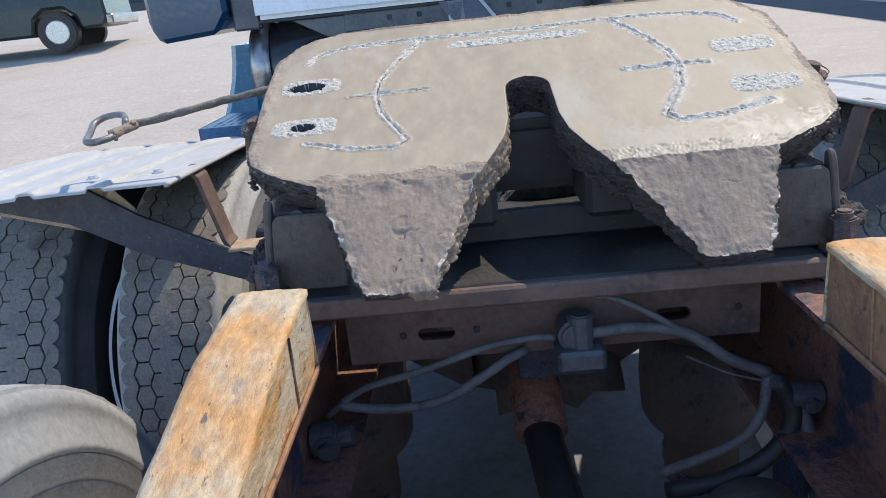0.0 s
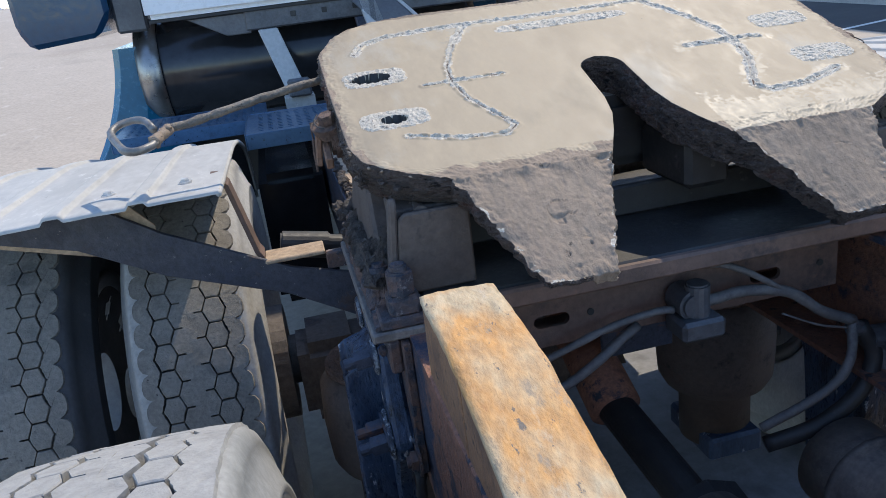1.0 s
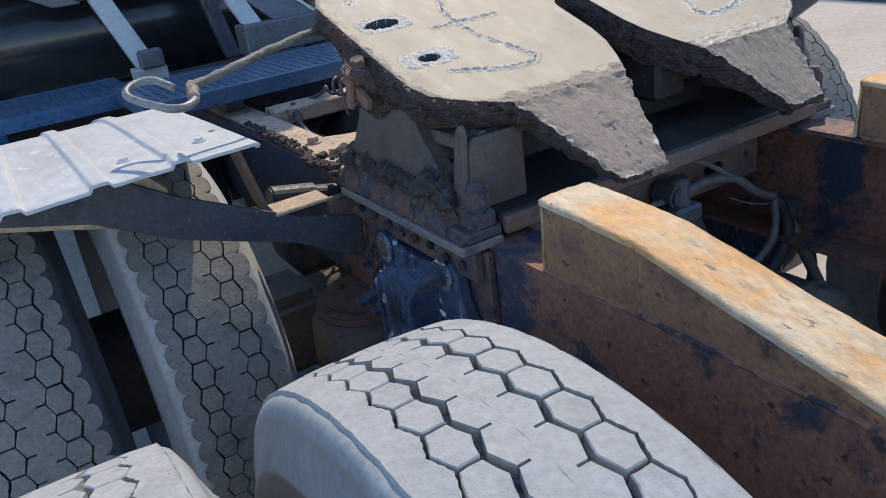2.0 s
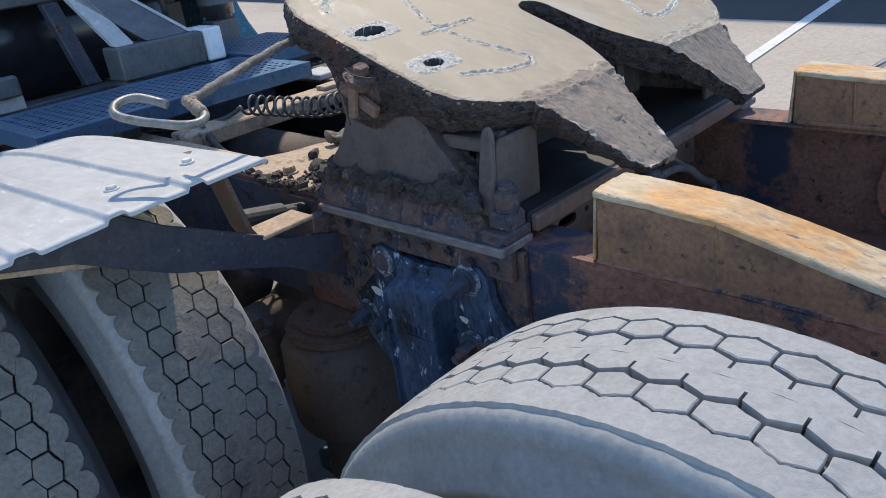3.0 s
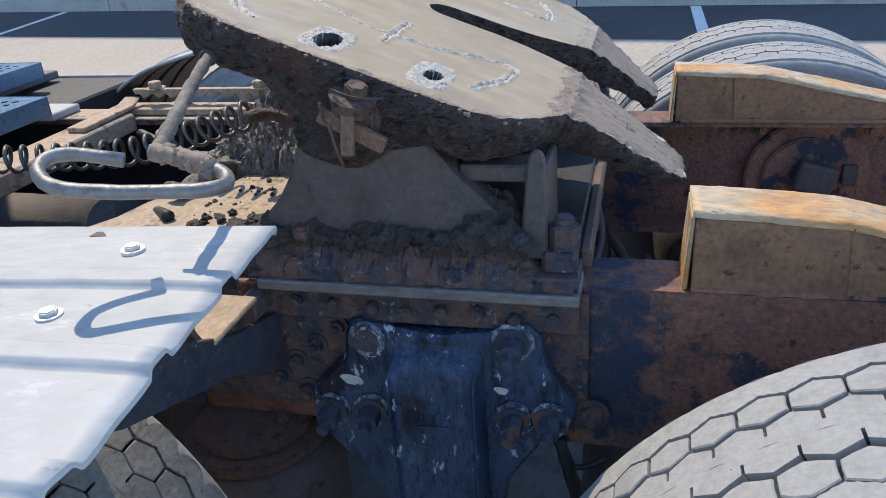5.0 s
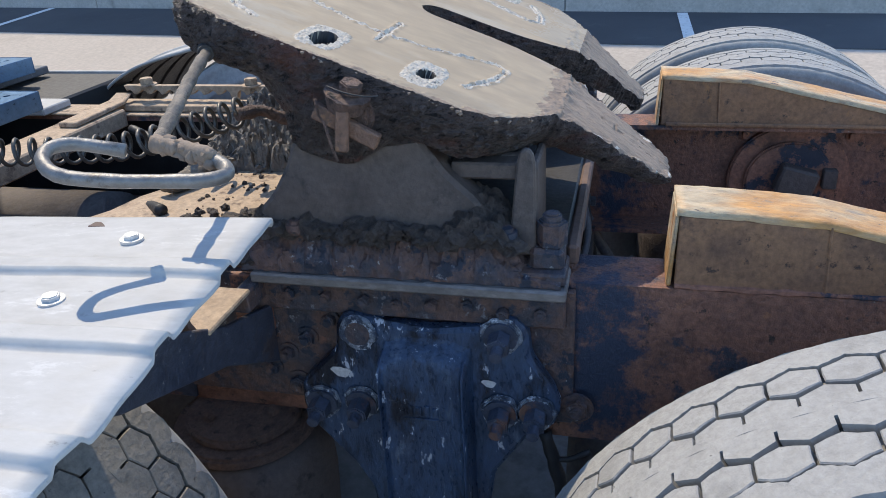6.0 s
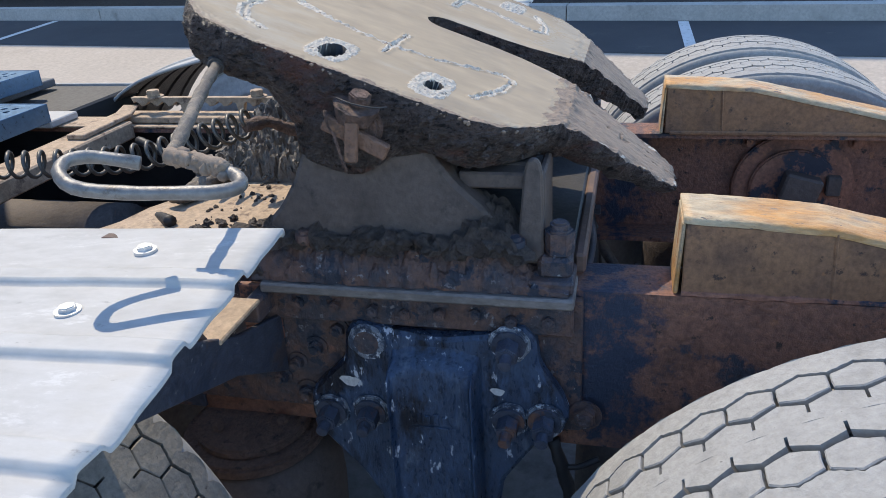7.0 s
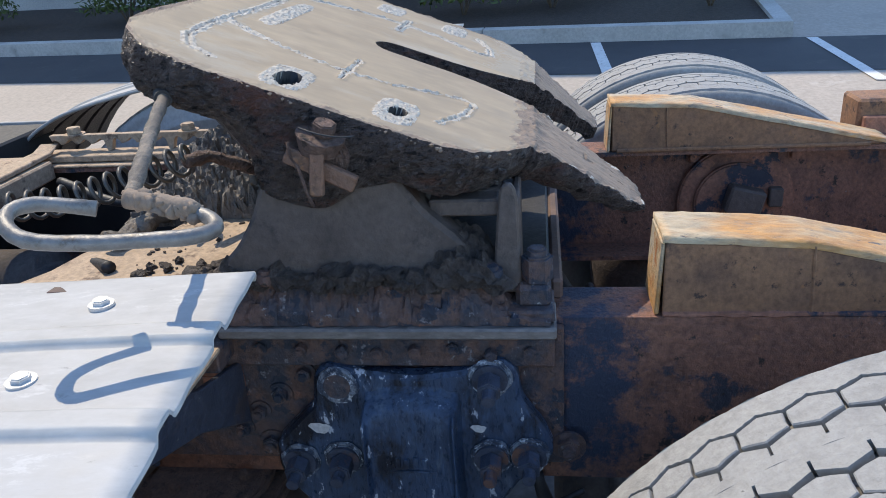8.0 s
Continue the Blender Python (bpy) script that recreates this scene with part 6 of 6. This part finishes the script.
for k in range(230):
    u, v = rnd.random(), rnd.uniform(0.15, 1)
    r = rnd.uniform(0.006, 0.02)
    lump(bm, (-0.07 + 0.43 * u, 0.225 + 0.325 * v, heap(u, v) + 0.25 * r), r, rnd.random() * 50, 0.75, 2)
tagged(part("grease_lump", bm, M["rod"], None), "broad crumbly heap of grease ahead of the base plate", "grease", "lumps of grease")


# ---- behind the cab: deck, coil line, rail teeth ----
def deck_plate(x0, x1, y0, y1, z, group="deck plates"):
    ob = thing("deck_plate", "perforated bright metal deck plate behind the cab", "deck plate", (0, 0, 0), group)
    bm = bmesh.new()
    pitch = 0.03
    nx, ny = max(2, int((x1 - x0) / pitch)), max(2, int((y1 - y0) / pitch))
    px, py = (x1 - x0) / nx, (y1 - y0) / ny
    verts = {}
    def V(a, b, zz):
        key = (round(a, 5), round(b, 5), round(zz, 5))
        if key not in verts:
            verts[key] = bm.verts.new((a, b, zz))
        return verts[key]
    for i in range(nx):
        for j in range(ny):
            cx, cy = x0 + (i + 0.5) * px, y0 + (j + 0.5) * py
            c = [(cx - px / 2, cy - py / 2), (cx, cy - py / 2), (cx + px / 2, cy - py / 2), (cx + px / 2, cy), (cx + px / 2, cy + py / 2), (cx, cy + py / 2), (cx - px / 2, cy + py / 2), (cx - px / 2, cy)]
            rim = (i in (0, nx - 1)) or (j in (0, ny - 1))
            if rim:
                bm.faces.new([V(a, b, z) for a, b in c])
                continue
            ell = [(cx + 0.3 * px * k1, cy + 0.26 * py * k2) for k1, k2 in ((-0.7, -0.7), (0, -1), (0.7, -0.7), (1, 0), (0.7, 0.7), (0, 1), (-0.7, 0.7), (-1, 0))]
            for k in range(8):
                k2 = (k + 1) % 8
                bm.faces.new((V(*c[k], z), V(*c[k2], z), V(*ell[k2], z), V(*ell[k], z)))
                bm.faces.new((V(*ell[k], z), V(*ell[k2], z), V(*ell[k2], z - 0.006), V(*ell[k], z - 0.006)))
    part("tread_sheet", bm, M["deck"], ob, "sheet with rows of oval holes")
    bm = bmesh.new()
    t = 0.004
    box(bm, x0, x1, y0 - t, y0 - 0.0005, z - 0.045, z + 0.001, 0.001)
    box(bm, x0, x1, y1 + 0.0005, y1 + t, z - 0.045, z + 0.001, 0.001)
    box(bm, x1 + 0.0005, x1 + t, y0 - t, y1 + t, z - 0.045, z + 0.001, 0.001)
    box(bm, x0 - t, x0 - 0.0005, y0 - t, y1 + t, z - 0.045, z + 0.001, 0.001)
    part("folded_edge", bm, M["deck"], ob, "folded edge")
    bm = bmesh.new()
    for y in (y0 + 0.06, y1 - 0.06):
        box(bm, x0 + 0.02, x1 - 0.02, y - 0.015, y + 0.015, z - 0.05, z - 0.0075, 0.002)
    part("bearer", bm, M["steel"], ob)
    return ob


deck_plate(-0.66, 0.21, 1.09, 1.5, 1.06)
deck_plate(0.25, 0.62, 1.445, 1.9, 1.06)
deck_plate(-1.12, -0.6, 1.52, 1.92, 1.04)
# bearers down to the rails
for s in (-1, 1):
    for y in (1.2, 1.53):
        flat = s > 0 and y < 1.4
        tagged(part("deck_bearer", box(bmesh.new(), s * 0.385 - (0.08 if flat else 0.03), s * 0.385 + 0.03, y - 0.03, y + (0.1 if flat else 0.03), RAIL_TOP + 0.0075, 0.99 if flat else 1.009, 0.003), M["alu" if flat else "steel"]), "short steel bearer under the deck plate", "bearer", "deck bearers")
tagged(part("deck_bearer", box(bmesh.new(), -1.1, -0.345, 1.68, 1.76, 0.9705, 0.9895, 0.003), M["steel"]), "short steel bearer under the deck plate", "bearer", "deck bearers")
tagged(part("deck_bearer", box(bmesh.new(), 0.24, 0.75, 1.5, 1.58, 0.985, 1.0095, 0.003), M["steel"]), "short steel bearer under the deck plate", "bearer", "deck bearers")

# coiled air line
coil = thing("coiled_air_line", "dark coiled air line hanging between cab and coupling", "coiled hose", (0, 0, 0))
pts = []
line = smooth_path([(-0.16, 0.91, 1.03), (-0.13, 0.8, 1.026), (-0.11, 0.65, 1.032), (-0.1, 0.55, 1.052), (-0.1, 0.46, 1.08), (-0.1, 0.375, 1.105)], 0.004)
turns = 17
for k in range(turns * 14 + 1):
    t = k / (turns * 14)
    i = min(len(line) - 2, int(t * (len(line) - 1)))
    p = line[i].lerp(line[i + 1], t * (len(line) - 1) - i)
    ax = (line[min(i + 3, len(line) - 1)] - line[max(i - 3, 0)]).normalized()
    u = ax.cross(Vector((0, 0, 1))).normalized()
    w = ax.cross(u)
    a = 2 * math.pi * turns * t
    pts.append(p + (u * math.cos(a) + w * math.sin(a)) * 0.0255)
part("coil", tube(bmesh.new(), pts, 0.0042, 7, smooth=False), M["spring"], coil, smooth=True)
part("end_line", tube(bmesh.new(), [pts[0], (-0.18, 0.97, 1.0), (-0.22, 1.1, 0.96), (-0.26, 1.35, 0.93)], 0.006, 8), M["spring"], coil, smooth=True)
part("end_fitting", tube(bmesh.new(), [pts[-1], (-0.08, 0.345, 1.1), (-0.05, 0.31, 1.075), (-0.02, 0.28, 1.05)], 0.0115, 10, 0.006), M["rustclay"], coil, smooth=True)

# toothed bar on the far rail
rack = thing("toothed_bar", "rusty toothed bar lying along the rail top", "toothed bar")
bm = bmesh.new()
box(bm, 0.36, 0.43, 0.32, 1.0, 0.972, 0.988, 0.002)
part("bar", bm, M["tan"], rack)
# a strip held up on lugs, notched along its lower edge
pts = [(0.335, 1.03)]
for k in range(16):
    y = 0.335 + k * 0.0405
    pts += [(y + 0.004, 1.008 if k % 4 else 0.9885), (y + 0.015, 1.006 if k % 4 else 0.9885), (y + 0.02, 1.014), (y + 0.03, 1.019), (y + 0.036, 1.014)]
pts.append((0.985, 1.03))
part("scalloped_strip", prism(bmesh.new(), pts, 0, 0.402, 0.42, 0.001), M["tan"], rack, "rusty strip with a notched edge")
part("flat_block", box(bmesh.new(), 0.37, 0.395, 0.5, 0.56, 0.9865, 1.0, 0.002), M["tan"], rack)
for y in (0.62, 0.92):
    part("bolt", hexbolt(bmesh.new(), (0.411, y, 1.0295), (0, 0, 1), 0.018, 0.016, True), M["tan"], rack)
shoe = thing("clamp_strip", "bent tan clamp strip on the cross beam", "clamp strip")
bm = bmesh.new()
prism(bm, [(0.16, 0.9855), (0.36, 0.99), (0.4, 1.012), (0.36, 1.0), (0.16, 0.998)], 1, 0.96, 1.01, 0.002)
part("strip", bm, M["tan"], shoe)

# loose linkage on the near rail
link = thing("linkage_rod", "grease-caked linkage rod lying on the gusset plate", "linkage")
part("rod", tube(bmesh.new(), [(-0.215, 0.489, 0.993), (-0.121, 0.47, 0.994), (-0.029, 0.447, 0.996), (0.053, 0.426, 0.996)], 0.0155, 18, 0.013, 4, 0.004), M["rod"], link, smooth=True)
for x, y in ((-0.39, 0.42), (-0.4, 0.26), (-0.385, 0.56)):
    tagged(part("rail_bolt", hexbolt(bmesh.new(), (x, y, 0.9765 if y < 0.6 else 0.971), (0, 0, 1), 0.014, 0.012, True), M["tan"]), "tan dusty hex bolt on the rail top", "bolt", "rail top bolts")
for k, pts in enumerate(([(-0.3, 0.45, 0.985), (-0.2, 0.55, 0.95), (-0.05, 0.62, 0.88), (0.1, 0.6, 0.8)], [(-0.26, 1.0, 0.98), (-0.3, 0.8, 0.93), (-0.2, 0.6, 0.85), (-0.1, 0.3, 0.8)], [(0.28, 0.9, 0.95), (0.2, 0.7, 0.92), (0.22, 0.45, 0.93), (0.1, 0.3, 0.98)])):
    part("air_hose", tube(bmesh.new(), pts, 0.011, 10, 0.002, k), M["black"], chassis, "black air hose between the rails", True)


# ---- cab rear ----
cab = thing("truck_cab", "blue truck cab with a white rear wall, seen from behind", "truck cab")
part("rear_wall", box(bmesh.new(), -1.0, 1.15, 2.12, 2.2, 1.40, 3.7, 0.02, 2), M["cabwhite"], cab, "white lower rear wall")
part("cab_body", box(bmesh.new(), -1.14, 1.14, 2.77, 4.9, 1.2, 3.7, 0.08, 3), M["bluepaint"], cab, "blue cab shell")
part("underbody", box(bmesh.new(), -1.05, 0.85, 2.95, 4.8, 0.45, 1.19, 0.03, 2), M["trim"], cab, "black underside of the cab")
part("rear_skin", box(bmesh.new(), -1.0, 1.0, 2.3, 2.768, 1.40, 3.69, 0.02), M["cabwhite"], cab)
sill = part("rear_sill", box(bmesh.new(), -0.62, 0.9, 2.15, 2.19, 1.31, 1.398, 0.006), M["steel"], cab, "grey pressed sill with holes")
part("sill_lip", box(bmesh.new(), -0.99, 0.9, 2.14, 2.148, 1.385, 1.399, 0.002), M["trim"], sill)
for k in range(9):
    x = -0.42 + k * 0.13
    part("sill_hole", box(bmesh.new(), x - 0.011, x + 0.011, 2.147, 2.1495, 1.345, 1.366, 0.004), M["black"], sill)
bm = bmesh.new()
prism(bm, [(-0.85, 1.384), (-0.6, 1.384), (-0.6, 1.3), (-0.7, 1.3)], 1, 2.16, 2.18, 0.003)
part("sill_gusset", bm, M["steel"], sill)
for s in (-1, 1):
    bm = bmesh.new()
    prism(bm, [(s * 1.46, 1.34), (s * 1.5, 1.42), (s * 1.56, 3.7), (s * 1.14, 3.7), (s * 1.14, 1.44), (s * 1.2, 1.36)], 1, 2.2 if s < 0 else 2.95, 2.75 if s < 0 else 3.5, 0.02)
    part("side_fairing", bm, M["bluepaint"], cab, "glossy dark blue side fairing")
    part("side_bracket", box(bmesh.new(), min(s * 1.01, s * 1.135), max(s * 1.01, s * 1.135), 2.25, 2.3, 1.36, 3.0, 0.01), M["steel"], cab)
    bm = bmesh.new()
    pr = [(1.30, 1.13), (1.22, 1.14), (1.14, 1.158), (1.06, 1.185), (0.98, 1.22), (0.9, 1.265), (0.82, 1.315), (0.72, 1.375)]
    rows = []
    for z, x in pr:
        back = 0.0 if s < 0 else 0.7
        rows.append([bm.verts.new((s * q, y + back, z)) for q, y in ((1.0, 2.35), (1.0 + 0.4 * (x + 0.06 - 1.0), 2.31), (x + 0.03, 2.31), (x + 0.06, 2.345), (x + 0.065, 2.9), (1.0, 2.9))])
    for a, b in zip(rows, rows[1:]):
        for k in range(6):
            bm.faces.new((a[k], a[(k + 1) % 6], b[(k + 1) % 6], b[k]))
    bm.faces.new(rows[0][::-1]), bm.faces.new(rows[-1])
    part("side_step_panel", bm, M["steppaint"], cab, "curved blue step panel")
tank = thing("round_tank", "dark polished round tank across the frame behind the cab", "tank", (0, 0, 0))
bm = bmesh.new()
prof = [(-1.09, 0.13), (-1.08, 0.2), (-1.05, 0.225), (0.35, 0.225), (0.4, 0.2), (0.42, 0.13)]
lathe(bm, prof, n=56)
bmesh.ops.holes_fill(bm, edges=[e for e in bm.edges if e.is_boundary])
for v in bm.verts:
    v.co += Vector((0, 2.48, 1.17))
part("shell", bm, M["darktank"], tank, smooth=True)
bm = bmesh.new()
lathe(bm, [(-1.11, 0.1), (-1.1, 0.205), (-1.06, 0.232), (-1.0, 0.232), (-1.0, 0.227), (-1.06, 0.227)], n=56)
for v in bm.verts:
    v.co += Vector((0, 2.48, 1.17))
part("end_cap", bm, M["chrome"], tank, "bright end cap", True)
# cab support: cross beam and inclined posts
sup = thing("cab_support", "grey steel cab support beam with inclined posts", "support frame")
part("beam", box(bmesh.new(), -0.16, 0.16, 1.62, 1.74, 1.05, 1.16, 0.005), M["steel"], sup)
part("end_bracket", box(bmesh.new(), 0.165, 0.235, 1.61, 1.75, 1.05, 1.165, 0.006), M["cabwhite"], sup, "pale worn end bracket")
def post(pts, y0, y1, lean, m, label=""):
    bm = bmesh.new()
    prism(bm, pts, 1, y0, y1, 0.004)
    zb = min(v.co.z for v in bm.verts)
    for v in bm.verts:
        v.co.y += (v.co.z - zb) * lean
    return part("post", bm, m, sup, label)
post([(0.13, 1.161), (-0.03, 1.161), (-0.2, 1.396), (-0.04, 1.396)], 1.66, 1.71, 1.5, M["steel"], "broad grey inclined post")
# Pale strip: light caught by the broad post's right edge, put into colour.
post([(0.15, 1.161), (0.132, 1.161), (-0.038, 1.396), (-0.02, 1.396)], 1.655, 1.715, 1.5, M["alu"])
post([(-0.075, 1.161), (-0.145, 1.161), (-0.165, 1.396), (-0.095, 1.396)], 1.66, 1.7, 1.5, M["alu"], "pale narrow post")
post([(-0.42, 1.05), (-0.5, 1.05), (-0.575, 1.309), (-0.495, 1.309)], 1.94, 1.99, 0.7, M["alu"], "pale inclined post")
post([(-0.06, 1.0), (-0.12, 1.0), (-0.17, 1.309), (-0.11, 1.309)], 2.05, 2.1, 0.2, M["railpaint"])
part("post_foot", box(bmesh.new(), -0.52, -0.4, 1.9, 2.0, 1.0, 1.049, 0.004), M["alu"], sup)
part("foot_box", box(bmesh.new(), -0.5, -0.41, 1.86, 1.9, 1.05, 1.12, 0.008), M["steel"], sup)
for s in (-1, 1):
    part("foot", box(bmesh.new(), s * 0.12 - 0.03, s * 0.12 + 0.03, 1.64, 1.72, 0.9655, 1.0495, 0.004), M["steel"], sup)
part("lower_beam", box(bmesh.new(), -0.418, 0.418, 1.63, 1.73, 0.86, 0.965, 0.004), M["railpaint"], sup)
part("lower_beam", box(bmesh.new(), -0.7, 0.7, 1.95, 2.05, 0.971, 0.999, 0.004), M["steel"], sup)
stack = thing("air_cleaner", "polished upright canister behind the cab", "canister", (0.5, 2.05, 0))
bm = bmesh.new()
cyl(bm, (0, 0, 1.14), (0, 0, 2.02), 0.07, n=40, bev=0.015)
part("shell", bm, M["chrome"], stack, smooth=True)
part("clamp_band", cyl(bmesh.new(), (0, 0, 1.2), (0, 0, 1.225), 0.075, n=40, bev=0.003), M["steel"], stack)
part("foot", box(bmesh.new(), -0.06, 0.06, -0.045, 0.045, 0.9995, 1.139, 0.006), M["steel"], stack)

# axle bracket on the inner face of the far rail
br = thing("rail_bracket", "round bolted bracket on the inside of the rail", "bracket", (0.419, 0, 0))
bm = bmesh.new()
cyl(bm, (0, -0.68, 0.82), (-0.02, -0.68, 0.82), 0.13, n=40, bev=0.004)
cyl(bm, (-0.02, -0.68, 0.82), (-0.034, -0.68, 0.82), 0.095, n=40, bev=0.004)
part("flange", bm, M["rust"], br)
part("hub_nut", box(bmesh.new(), -0.074, -0.034, -0.04, 0.04, -0.032, 0.032, 0.005, 1, Matrix.Translation((0, -0.69, 0.832)) @ Euler((radians(14), 0, 0)).to_matrix().to_4x4()), M["dust"], br, "large dusty square nut")
part("side_lug", box(bmesh.new(), -0.055, -0.034, -0.775, -0.745, 0.815, 0.86, 0.003), M["dust"], br)
for y in (-0.583, -0.639, -0.701, -0.756, -0.805):
    part("bolt", hexbolt(bmesh.new(), (0, y, 0.925), (-1, 0, 0), 0.011, 0.012, True), M["rust"], br)
blk = thing("rail_end_block", "weathered brown block at the end of the frame rail", "block", (0.5, -0.99, 0))
bm = bmesh.new()
box(bm, -0.05, 0.05, -0.05, 0.05, 0.93, 1.035, 0.006)
part("block", bm, M["rampside"], blk)
part("arm", box(bmesh.new(), -0.069, -0.0505, -0.04, 0.04, 0.9, 1.0, 0.003), M["rust"], blk)
